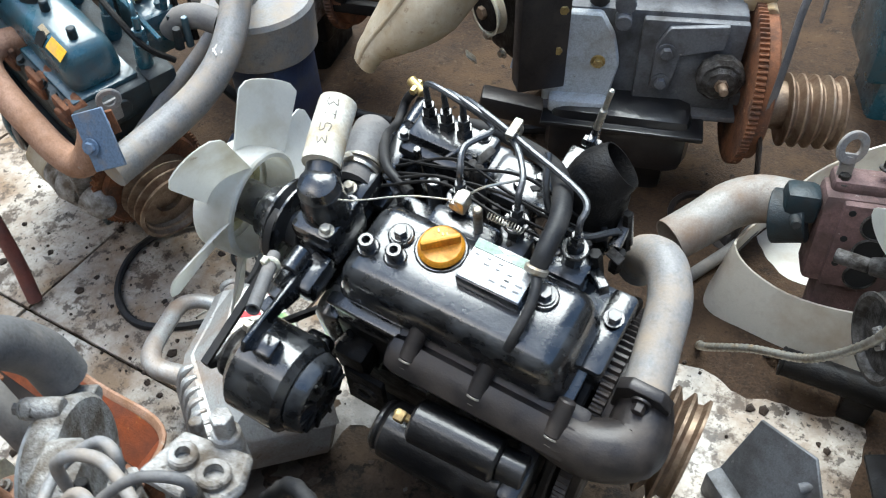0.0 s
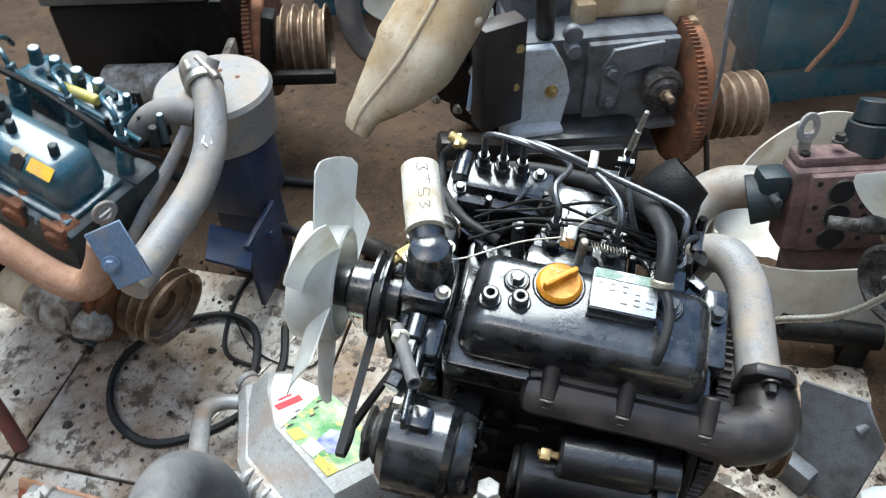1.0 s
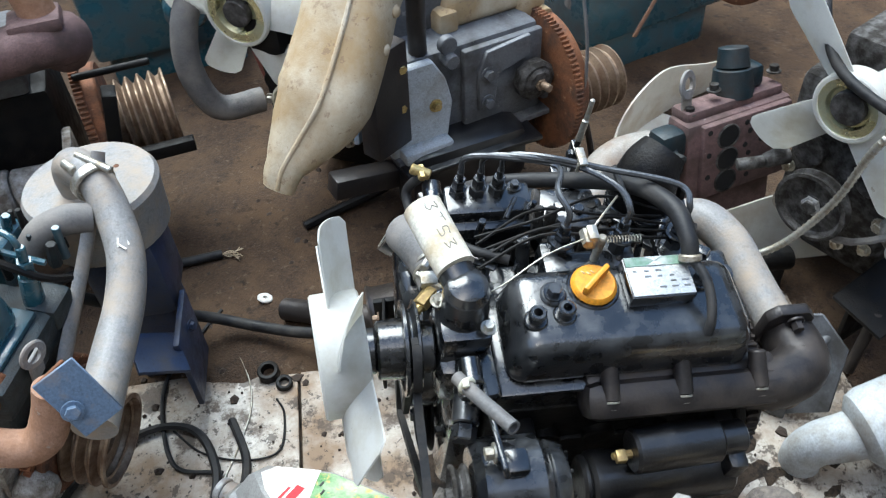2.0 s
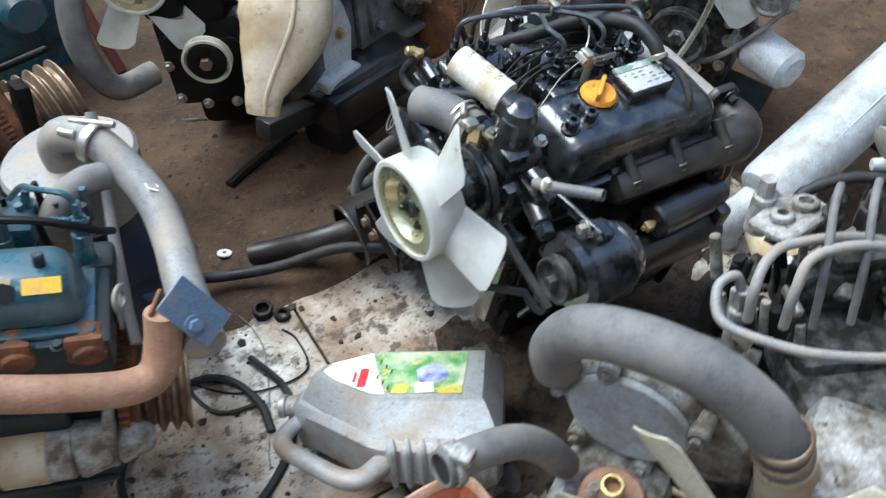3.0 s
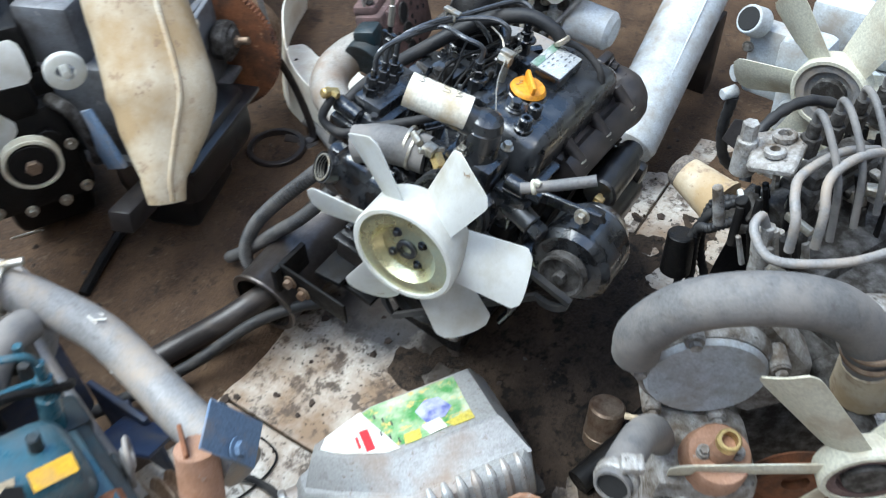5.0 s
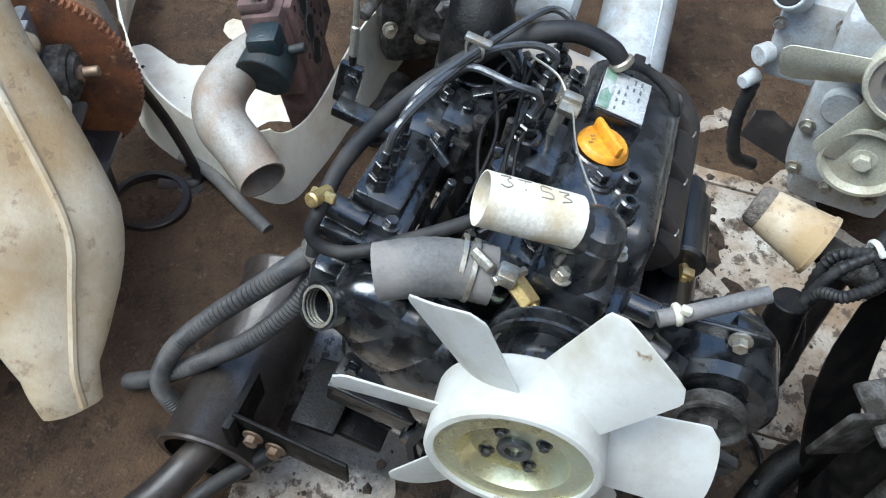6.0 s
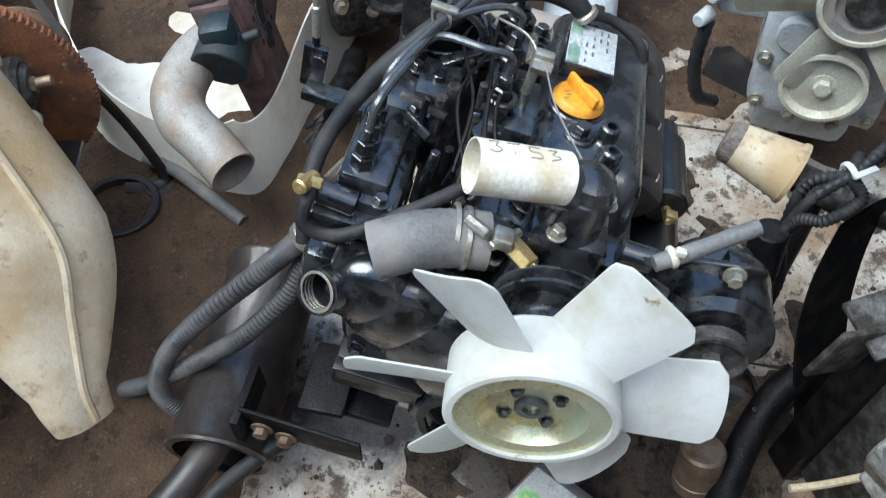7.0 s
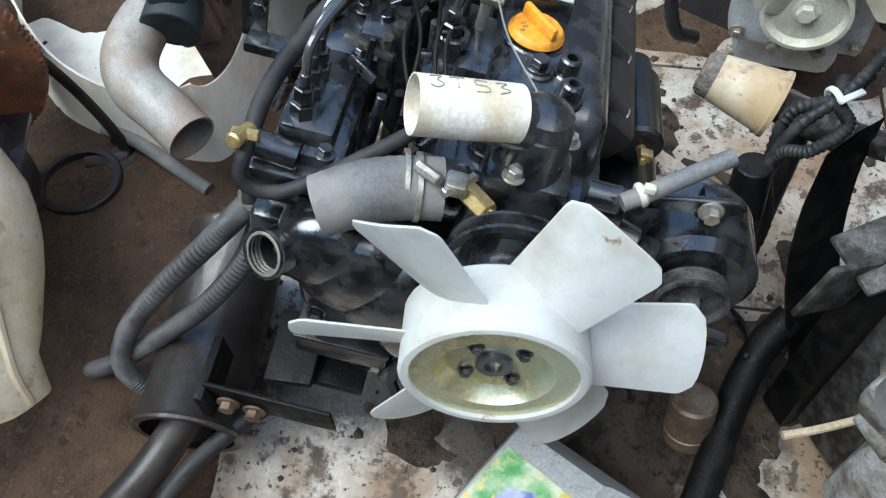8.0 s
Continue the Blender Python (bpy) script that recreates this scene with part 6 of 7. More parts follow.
def ivory_fan_engine():
    m = basis((0.465, -0.39, 0.31), -10, 0, -4)
    e = fan_unit("diesel_engine", "light grey engine with aged ivory fan and dirty pulley", m, GREY_LIGHT, IVORY, 6, 20.0, 0.185, 0.068, False, (-0.07, -0.015, 0.165), (-0.03, 0.0, 0.0), 0.066, IVORY, PIPE_GREY, 0.34, 0.32)
    part("side_cover", mk((box, (0.07, 0.14, 0.11), (0.05, 0.11, 0.15), 0.012), (cyl, (0.05, 0.18, 0.19), (0.02, 0.19, 0.21), 0.03, 0.028), (cyl, (0.05, 0.20, 0.03), (0.02, 0.215, 0.03), 0.014, 0.012), (cyl, (0.05, 0.19, 0.08), (0.03, 0.205, 0.08), 0.018)), GREY_LIGHT, e)
    part("outlet_mouth", mk((cyl, (0.021, 0.1897, 0.2093), (0.0185, 0.1905, 0.211), 0.023)), VOID, e)
    part("drain_hose", mk((sweep, [(0.04, 0.20, 0.02), (0.03, 0.205, -0.06), (0.04, 0.19, -0.14), (0.10, 0.16, -0.20)], 0.013, 8, 10, 0.002)), RUBBER, e)
    part("bent_guard", mk((plate, [(0, 0), (0.14, -0.02), (0.16, 0.02), (0.03, 0.06), (0, 0.05)], 0.004, Matrix.Translation((0.0, 0.19, -0.06)) @ pose(0, 0, 0, 60, 20, -75))), DARK_IRON, e)
    part("bleed_cap", mk((cyl, (0.05, 0.165, 0.26), (0.05, 0.165, 0.285), 0.012)), YELLOW_PRINT, e)
    bolts(e, ((0.043, 0.10, 0.16), (0.043, 0.19, 0.14), (0.043, 0.10, 0.05)), (-1, 0, 0), ALU, 0.008, 0.008)
    return e


def hose_engine():
    """Grimy engine with the big hose arched over its round front cover, next to the can."""
    m = basis((-0.277, -0.634, 0.423), 30)
    e = thing("diesel_engine", "grimy aluminium engine with arched grey hose and ivory fan", "engine", m, "diesel engines")
    part("block", mk((box, (0.24, 0.0, -0.23), (0.16, 0.20, 0.38), 0.02), (box, (0.20, 0.03, -0.03), (0.10, 0.18, 0.06), 0.015)), ALU_DARK, e)
    part("front_cover", mk((cyl, (0.118, 0.185, 0.045), (0.155, 0.185, 0.045), 0.086, 0.09, 0.006, 40), (plate, [(0.08, 0.115), (0.02, 0.12), (-0.06, 0.02), (-0.07, -0.06), (0.0, -0.10), (0.10, -0.06)], 0.05, Matrix.Translation((0.19, 0.10, 0.02)) @ Matrix(((0, 0, -1, 0), (1, 0, 0, 0), (0, 1, 0, 0), (0, 0, 0, 1))), 0.01)), ALU, e, "egg-shaped dull aluminium front cover")
    part("cover_face", mk((cyl, (0.110, 0.185, 0.045), (0.119, 0.185, 0.045), 0.075, 0.078, 0.002, 40)), GREY_LIGHT, e)
    for a in (20, 75, 140, 200, 290):
        part("cover_lug", mk((cyl, (0.105, 0.185 + 0.09 * math.sin(radians(a)), 0.045 + 0.09 * math.cos(radians(a))), (0.15, 0.185 + 0.09 * math.sin(radians(a)), 0.045 + 0.09 * math.cos(radians(a))), 0.013), (bolt, (0.105, 0.185 + 0.09 * math.sin(radians(a)), 0.045 + 0.09 * math.cos(radians(a))), (-1, 0, 0), 0.008, 0.008)), ALU, e)
    hs = part("arched_hose", mk((sweep, [(0.115, 0.280, 0.095), (0.105, 0.280, 0.146), (0.090, 0.245, 0.212), (0.078, 0.180, 0.245), (0.080, 0.105, 0.235), (0.088, 0.050, 0.192), (0.094, 0.020, 0.140), (0.10, 0.005, 0.09)], 0.030, 6, 22)), HOSE, e, "thick dusty grey rubber hose")
    for z in (0.165, 0.145):
        part("hose_clamp", mk((ring, (0.0905, 0.026 - (0.165 - z) * 0.3, z), (0.0915, 0.024 - (0.165 - z) * 0.3, z - 0.008), 0.0335, 0.029)), PULLEY, hs)
    part("hose_neck", mk((cyl, (0.096, 0.012, 0.12), (0.11, -0.01, 0.04), 0.032, 0.038)), CREAM, e)
    nk = part("oil_neck", mk((cyl, (0.045, 0.170, -0.045), (0.034, 0.170, -0.005), 0.045, 0.04), (cyl, (0.034, 0.170, -0.005), (0.028, 0.170, 0.03), 0.016, 0.014)), RUST_PALE, e, "brown oily filler flange")
    part("filler_mouth", mk((ring, (0.028, 0.170, 0.03), (0.025, 0.170, 0.045), 0.015, 0.010)), BRASS, nk)
    for k in range(4):
        a = radians(45 + 90 * k)
        part("bolt", mk((bolt, (0.034 + 0.0 * k, 0.170 + 0.03 * math.sin(a), -0.002 + 0.004 * math.cos(a)), (-0.25, 0, 1), 0.006, 0.006)), ALU, nk)
    part("pump_body", mk((box, (0.07, 0.18, -0.12), (0.13, 0.14, 0.16), 0.025), (cyl, (0.0, 0.20, -0.10), (0.05, 0.20, -0.10), 0.035), (cyl, (0.0, 0.14, -0.16), (0.05, 0.14, -0.16), 0.03), (box, (0.05, 0.20, -0.26), (0.08, 0.10, 0.14), 0.02)), ALU, e)
    bolts(e, ((0.0, 0.235, -0.07), (0.0, 0.235, -0.14), (0.0, 0.17, -0.20), (0.003, 0.12, -0.11), (-0.002, 0.19, -0.13)), (-1, 0, 0), ALU_DARK, 0.010, 0.010)
    el = part("outlet_elbow", mk((sweep, [(0.06, 0.24, -0.02), (0.03, 0.262, 0.05), (0.0, 0.285, 0.088), (-0.045, 0.31, 0.112), (-0.085, 0.33, 0.125)], 0.0205, 6, 18, 0, 0.16)), HOSE, e, "grey elbow pipe with an open mouth")
    part("elbow_clamp", mk((ring, (-0.066, 0.32, 0.118), (-0.078, 0.326, 0.122), 0.0245, 0.0205), (box, (-0.07, 0.31, 0.148), (0.02, 0.025, 0.014), 0.003)), ALU, el)
    part("mouth_inside", mk((cyl, (-0.078, 0.3255, 0.1225), (-0.0835, 0.329, 0.1245), 0.0170, None, 0.0005, 18)), VOID, el)
    part("bottom_hose", mk((sweep, [(0.05, 0.22, -0.25), (-0.01, 0.30, -0.26), (-0.07, 0.36, -0.26)], 0.028, 5, 14)), RUBBER, e)
    fan(e, Matrix.Translation((0.0, 0.0, 0.0)) @ FRONT, 0.235, 0.058, IVORY, 6, 22.0, 22.0, 0.024, 0.035, PURPLE, False)
    part("spindle", mk((cyl, (0.0, 0, 0), (0.17, 0, 0), 0.03)), ALU_DARK, e)
    part("crank_pulley", mk((groove_pulley, (0.10, 0.02, -0.17), (-1, 0, 0), 0.07, 1, 0.018, 0.02, 0.006)), RUST, e)
    part("side_housing", mk((box, (0.15, -0.06, 0.06), (0.14, 0.12, 0.10), 0.025), (cyl, (0.08, -0.05, 0.08), (0.13, -0.05, 0.08), 0.03), (cyl, (0.08, -0.10, 0.04), (0.13, -0.10, 0.04), 0.024)), ALU, e)
    return e


LOOP_PIPE = [(-0.109, -0.411, 0.59), (-0.115, -0.400, 0.618), (-0.140, -0.398, 0.616), (-0.160, -0.418, 0.604), (-0.163, -0.440, 0.60), (-0.147, -0.474, 0.60), (-0.117, -0.515, 0.60), (-0.07, -0.552, 0.598), (0.0, -0.585, 0.585)]


def pump_engine():
    """Engine with exposed injection pump and pipes, beside the hose engine."""
    m = basis((0.040, -0.455, 0.575), -25)
    e = thing("diesel_engine", "oily grey engine with open injection pump and looped pipes", "engine", m, "diesel engines")
    part("block", mk((box, (0.06, -0.10, -0.24), (0.30, 0.13, 0.30), 0.02), (box, (0.05, -0.09, -0.47), (0.26, 0.12, 0.20), 0.02)), ALU_DARK, e)
    part("pump_body", mk((box, (0.04, 0.03, -0.05), (0.15, 0.06, 0.09), 0.012), (box, (0.04, 0.03, 0.0), (0.13, 0.045, 0.03), 0.008), (cyl, (-0.03, 0.03, -0.05), (-0.075, 0.03, -0.05), 0.034, 0.03), (box, (0.13, 0.02, -0.04), (0.04, 0.06, 0.06), 0.010), (box, (0.03, -0.03, -0.12), (0.22, 0.10, 0.10), 0.02)), ALU_DARK, e, "grimy aluminium injection pump")
    for k in range(4):
        x = -0.04 + 0.045 * k
        part("delivery_valve", mk((cyl, (x, 0.03, 0.055), (x, 0.03, 0.085), 0.014, None, 0.001, 6), (cyl, (x, 0.03, 0.085), (x, 0.03, 0.108), 0.009)), ALU_DARK, e)
        part("injector_pipe", mk((sweep, [(x, 0.03, 0.095), (x - 0.004, 0.03, 0.125), (x - 0.028, -0.005, 0.128), (x - 0.045, -0.05, 0.085), (x - 0.045, -0.07, 0.0)], 0.0050, 6, 10)), HOSE, e)
    part("union_nut", mk((cyl, (-0.10, 0.075, 0.02), (-0.10, 0.080, 0.075), 0.017, 0.014), (cyl, (-0.10, 0.08, 0.075), (-0.10, 0.082, 0.10), 0.011, None, 0.001, 6)), ALU, e)
    w = m.inverted()
    part("union_nut", mk((cyl, (-0.105, -0.420, 0.50), (-0.108, -0.413, 0.57), 0.017, 0.014), (cyl, (-0.108, -0.413, 0.57), (-0.109, -0.411, 0.60), 0.010, None, 0.001, 6), m=w), ALU, e)
    part("loop_pipe", mk((sweep, LOOP_PIPE, 0.0062, 7, 12), m=w), PIPE_GREY, e, "bent grey fuel pipe")
    part("feed_pipe", mk((sweep, [(-0.138, -0.445, 0.60), (-0.136, -0.440, 0.645), (-0.108, -0.426, 0.663), (-0.07, -0.424, 0.665), (0.003, -0.453, 0.66), (0.06, -0.49, 0.64)], 0.0062, 7, 12), m=w), PIPE_GREY, e)
    part("return_pipe", mk((sweep, [(-0.105, -0.47, 0.59), (-0.10, -0.465, 0.64), (-0.07, -0.455, 0.672), (-0.01, -0.478, 0.675), (0.06, -0.52, 0.65)], 0.0062, 7, 12), m=w), PIPE_GREY, e)
    part("carrier_flange", mk((plate, [(-0.045, -0.03), (0.04, -0.035), (0.05, 0.0), (0.035, 0.035), (-0.04, 0.03)], 0.014, Matrix.Translation((-0.165, 0.035, 0.05)) @ pose(0, 0, 0, -14, 0, 30), 0.004), (ring, (-0.18, 0.03, 0.064), (-0.18, 0.032, 0.074), 0.014, 0.007), (ring, (-0.145, 0.045, 0.064), (-0.145, 0.047, 0.074), 0.016, 0.009), m=Matrix.Translation((0.083, 0.007, 0.010))), ALU, e)
    rng = random.Random(31)
    for k in range(64):
        x, y = rng.uniform(-0.16, 0.17), rng.uniform(-0.07, 0.06)
        z = rng.uniform(-0.06, 0.02)
        r = rng.uniform(0.004, 0.011)
        if k % 3:
            part("fitting", mk((cyl, (x, y, z - 0.03), (x + rng.uniform(-0.015, 0.015), y + 0.01, z + rng.uniform(0.0, 0.04)), r, r * 0.85, 0.001, rng.choice((6, 12)))), rng.choice((ALU, ALU_DARK, BLACK_CAST, BLACK_CAST)), e)
        else:
            part("lever", mk((box, (x, y, z), (rng.uniform(0.02, 0.05), rng.uniform(0.01, 0.02), rng.uniform(0.01, 0.02)), 0.003, (rng.uniform(-30, 30), rng.uniform(-30, 30), rng.uniform(0, 180)))), rng.choice((ALU, ALU_DARK, STEEL)), e)
    part("breather_cap", mk((cyl, (0.13, 0.03, 0.035), (0.13, 0.03, 0.07), 0.032, 0.03, 0.006, 20), (cyl, (0.13, 0.03, 0.07), (0.13, 0.03, 0.078), 0.022)), ALU, e)
    part("feed_hose", mk((sweep, [(0.14, 0.05, 0.02), (0.06, 0.105, 0.055), (-0.03, 0.11, 0.04), (-0.07, 0.085, -0.02)], 0.009, 8, 10, 0.0015)), RUBBER, e)
    sheet = bmesh.new()
    edge = [Vector(p) for p in smooth_line([(0.055, -0.345, 0.40), (0.022, -0.338, 0.32), (-0.008, -0.355, 0.21), (-0.035, -0.395, 0.09), (-0.05, -0.42, 0.01)], 4)]
    rows = [[sheet.verts.new(p + Vector((0.07 * k, -0.075 * k, 0.03 * k * (1 - k))) + Vector((0, 0, -0.012)) * d) for k, d in ((0, 0), (0.5, 0), (1, 0), (1, 1), (0.5, 1), (0, 1))] for p in edge]
    for a, b in zip(rows, rows[1:]):
        for k in range(6):
            sheet.faces.new((a[k], a[(k + 1) % 6], b[(k + 1) % 6], b[k]))
    sheet.faces.new(rows[0])
    sheet.faces.new(rows[-1][::-1])
    bmesh.ops.recalc_face_normals(sheet, faces=sheet.faces[:])
    bmesh.ops.transform(sheet, matrix=w, verts=sheet.verts)
    part("rubber_cover", sheet, BLACK_CAST, e, "draped black rubber mat")
    part("steel_bracket", mk((box, (-0.120, -0.345, 0.385), (0.075, 0.010, 0.085), 0.006, (0, 14, -62)), m=w), ALU_DARK, e)
    part("bracket_shelf", mk((box, (-0.085, -0.392, 0.415), (0.10, 0.075, 0.010), 0.004, (6, -8, -62)), m=w), ALU_DARK, e)
    part("bracket_foot", mk((box, (-0.09, -0.40, 0.21), (0.03, 0.05, 0.41), 0.006, (0, 0, -62)), m=w), BLACK_CAST, e)
    bolts(e, ((0.10, 0.065, -0.01), (0.0, 0.065, -0.05), (0.06, 0.065, -0.06)), (0, 1, 0.2), STEEL, 0.008, 0.009)
    return e


def harness():
    h = thing("wiring_harness", "black corrugated wiring harness tied with a white cable tie", "cable", None)
    for pts in ([(0.10, -0.335, 0.02), (0.095, -0.335, 0.20), (0.086, -0.300, 0.33), (0.095, -0.300, 0.42), (0.095, -0.345, 0.452), (0.13, -0.38, 0.46)], [(0.075, -0.32, 0.06), (0.07, -0.30, 0.28), (0.06, -0.295, 0.385), (0.038, -0.318, 0.422), (0.058, -0.352, 0.446), (0.088, -0.343, 0.452), (0.12, -0.35, 0.46)], [(0.05, -0.31, 0.08), (0.05, -0.285, 0.30), (0.07, -0.300, 0.41), (0.10, -0.352, 0.456), (0.16, -0.40, 0.47)]):
        part("corrugated_tube", mk((sweep, pts, 0.0085, 16, 10, 0.0018)), RUBBER, h)
    part("cable_tie", mk((ring, (0.092, -0.336, 0.45), (0.096, -0.343, 0.452), 0.016, 0.013), (box, (0.085, -0.352, 0.466), (0.035, 0.008, 0.004), 0.001, (0, 0, -55))), WHITE, h)
    part("plug", mk((cyl, (0.048, -0.278, 0.29), (0.056, -0.272, 0.37), 0.026, 0.023)), BLACK_CAST, h)
    return h


def filter_cup():
    c = thing("filter_canister", "dented cream filter canister with crumbled foam end", "canister", None)
    a, b = Vector((0.185, -0.222, 0.385)), Vector((0.158, -0.300, 0.372))
    part("cup", mk((lathe, a, b - a, [(0, 0), (0.028, 0.0), (0.031, 0.003), (0.042, 0.078), (0.045, 0.081), (0.045, 0.087), (0.039, 0.088), (0, 0.088)], 32)), CREAM, c)
    part("foam_end", mk((lathe, a, a - b, [(0.031, -0.006), (0.030, 0.010), (0.024, 0.017), (0.012, 0.013), (0, 0.017)], 20)), FOAM, c)
    part("stem", mk((cyl, b, b + (b - a).normalized() * 0.10, 0.021, 0.024), (box, (0.13, -0.39, 0.36), (0.03, 0.12, 0.03), 0.008, (0, 0, -20))), ALU_DARK, c)
    part("prop", mk((cyl, (0.155, -0.345, 0.36), (0.16, -0.36, 0.0), 0.014)), DARK_IRON, c)
    return c


def grey_cylinder():
    c = thing("silencer", "long pale grey silencer lying tilted, with an elbow foot", "silencer", None)
    a, b = Vector((0.50, 0.005, 0.105)), Vector((1.15, 0.04, 0.36))
    part("barrel", mk((lathe, a, b - a, [(0, 0), (0.045, 0.002), (0.066, 0.016), (0.072, 0.035), (0.072, 0.66), (0.065, 0.69), (0, 0.70)], 40)), GREY_LIGHT, c)
    part("seam", mk((cyl, a + Vector((0.02, -0.04, 0.065)), b + Vector((-0.04, -0.04, 0.058)), 0.002)), GREY_LIGHT, c)
    part("elbow", mk((sweep, [(0.53, 0.01, 0.105), (0.49, 0.015, 0.085), (0.455, 0.025, 0.06), (0.44, 0.03, 0.025), (0.44, 0.03, 0.0)], [0.045, 0.042, 0.038, 0.036, 0.036], 5, 16)), GREY_LIGHT, c)
    part("prop", mk((box, (0.98, 0.03, 0.115), (0.06, 0.14, 0.23), 0.006)), DARK_IRON, c)
    return c


def black_muffler():
    c = thing("muffler", "oily black steel muffler lying beside the black engine", "muffler", None)
    a, b = Vector((-0.290, 0.412, 0.105)), Vector((0.02, 0.425, 0.125))
    part("barrel", mk((lathe, a, b - a, [(0.060, 0.05), (0.064, 0.0), (0.074, 0.0), (0.076, 0.004), (0.071, 0.012), (0.071, 0.29), (0.078, 0.30), (0.078, 0.306), (0.06, 0.312), (0, 0.314)], 40)), MUFFLER, c)
    part("inner_wall", mk((lathe, a, b - a, [(0.0635, 0.0), (0.0625, 0.06), (0, 0.062)], 32)), BLACK_CAST, c)
    part("tail_pipe", mk((sweep, [(-0.23, 0.415, 0.11), (-0.285, 0.428, 0.105), (-0.35, 0.46, 0.085), (-0.42, 0.52, 0.045), (-0.475, 0.555, 0.028)], 0.025, 6, 16, 0, 0.15)), DARK_IRON, c, "bent outlet pipe")
    br = part("bracket", mk((box, (-0.268, 0.285, 0.195), (0.006, 0.17, 0.05), 0.002, (0, 0, -6)), (box, (-0.235, 0.37, 0.185), (0.09, 0.012, 0.06), 0.002, (0, 0, 0)), (box, (-0.20, 0.26, 0.23), (0.10, 0.06, 0.012), 0.003)), BLACK_CAST, c)
    bolts(br, ((-0.272, 0.335, 0.20), (-0.272, 0.305, 0.185)), (-1, 0, 0), PULLEY, 0.010, 0.010)
    for y in (0.262, 0.226):
        part("bracket_hole", mk((ring, (-0.268, y, 0.195), (-0.2725, y, 0.195), 0.011, 0.007)), ALU_DARK, br)
    return c


def loom_hoses():
    h = thing("corrugated_hose", "pair of dusty corrugated cable hoses beside the muffler", "hose", None)
    part("tube", mk((sweep, [(-0.115, 0.265, 0.47), (-0.123, 0.303, 0.42), (-0.138, 0.357, 0.36), (-0.165, 0.442, 0.27), (-0.189, 0.504, 0.19), (-0.209, 0.532, 0.11), (-0.215, 0.505, 0.055), (-0.20, 0.48, 0.02)], 0.0150, 26, 12, 0.0026)), LOOM, h)
    part("tube", mk((sweep, [(-0.10, 0.262, 0.45), (-0.113, 0.290, 0.40), (-0.145, 0.324, 0.33), (-0.174, 0.382, 0.26), (-0.188, 0.446, 0.20), (-0.193, 0.543, 0.10), (-0.188, 0.62, 0.03)], 0.0140, 26, 12, 0.0026)), LOOM, h)
    part("tie", mk((ring, (-0.115, 0.285, 0.43), (-0.12, 0.292, 0.42), 0.026, 0.02)), STEEL, h)
    return h


def orange_bracket():
    """A rusty orange pressed-steel cradle: a bent channel with an arch coloured dark for shade."""
    c = thing("steel_cradle", "rusty orange pressed-steel cradle on the tiles", "bracket", None)
    apex, left, right = Vector((-0.405, -0.225, 0.155)), Vector((-0.86, -0.19, 0.115)), Vector((-0.33, -0.50, 0.12))
    low_a, low_l, low_r = apex + Vector((-0.035, -0.055, -0.06)), left + Vector((0.01, -0.06, -0.05)), right + Vector((-0.06, 0.015, -0.05))

    def strip(a, b, c0, d0):
        bm = bmesh.new()
        n = 10
        rows = []
        for i in range(n + 1):
            t = i / n
            p, q = a.lerp(b, t), c0.lerp(d0, t)
            nn = (b - a).cross(c0 - a).normalized() * 0.003
            mid = p.lerp(q, 0.5) + nn * 3 * math.sin(t * math.pi)
            rows.append([bm.verts.new(v) for v in (p + nn, mid + nn, q + nn, q - nn, mid - nn, p - nn)])
        for r0, r1 in zip(rows, rows[1:]):
            for k in range(6):
                bm.faces.new((r0[k], r0[(k + 1) % 6], r1[(k + 1) % 6], r1[k]))
        bm.faces.new(rows[0])
        bm.faces.new(rows[-1][::-1])
        bmesh.ops.recalc_face_normals(bm, faces=bm.faces[:])
        return bm
    part("side_web", strip(apex, left, low_a, low_l), ORANGE_RUST, c)
    part("side_web", strip(apex, right, low_a, low_r), ORANGE_RUST, c)
    # Webs below the orange sides take dark iron colour as the hollow's shade.
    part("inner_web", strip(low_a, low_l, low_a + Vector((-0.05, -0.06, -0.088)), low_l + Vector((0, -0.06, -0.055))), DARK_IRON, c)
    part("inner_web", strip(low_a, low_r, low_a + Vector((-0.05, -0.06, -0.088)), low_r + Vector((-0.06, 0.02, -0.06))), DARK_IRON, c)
    part("top_lip", mk((sweep, [left, left.lerp(apex, 0.6), apex + Vector((-0.01, 0, 0.004)), apex.lerp(right, 0.3), right], 0.010, 6, 8, 0, 0, 0.5)), RUST_PALE, c)
    for p, q in ((left, low_l), (apex, low_a), (right, low_r)):
        part("foot", mk((box, (q.x, q.y, q.z / 2), (0.05, 0.03, q.z), 0.003)), RUST, c)
    return c


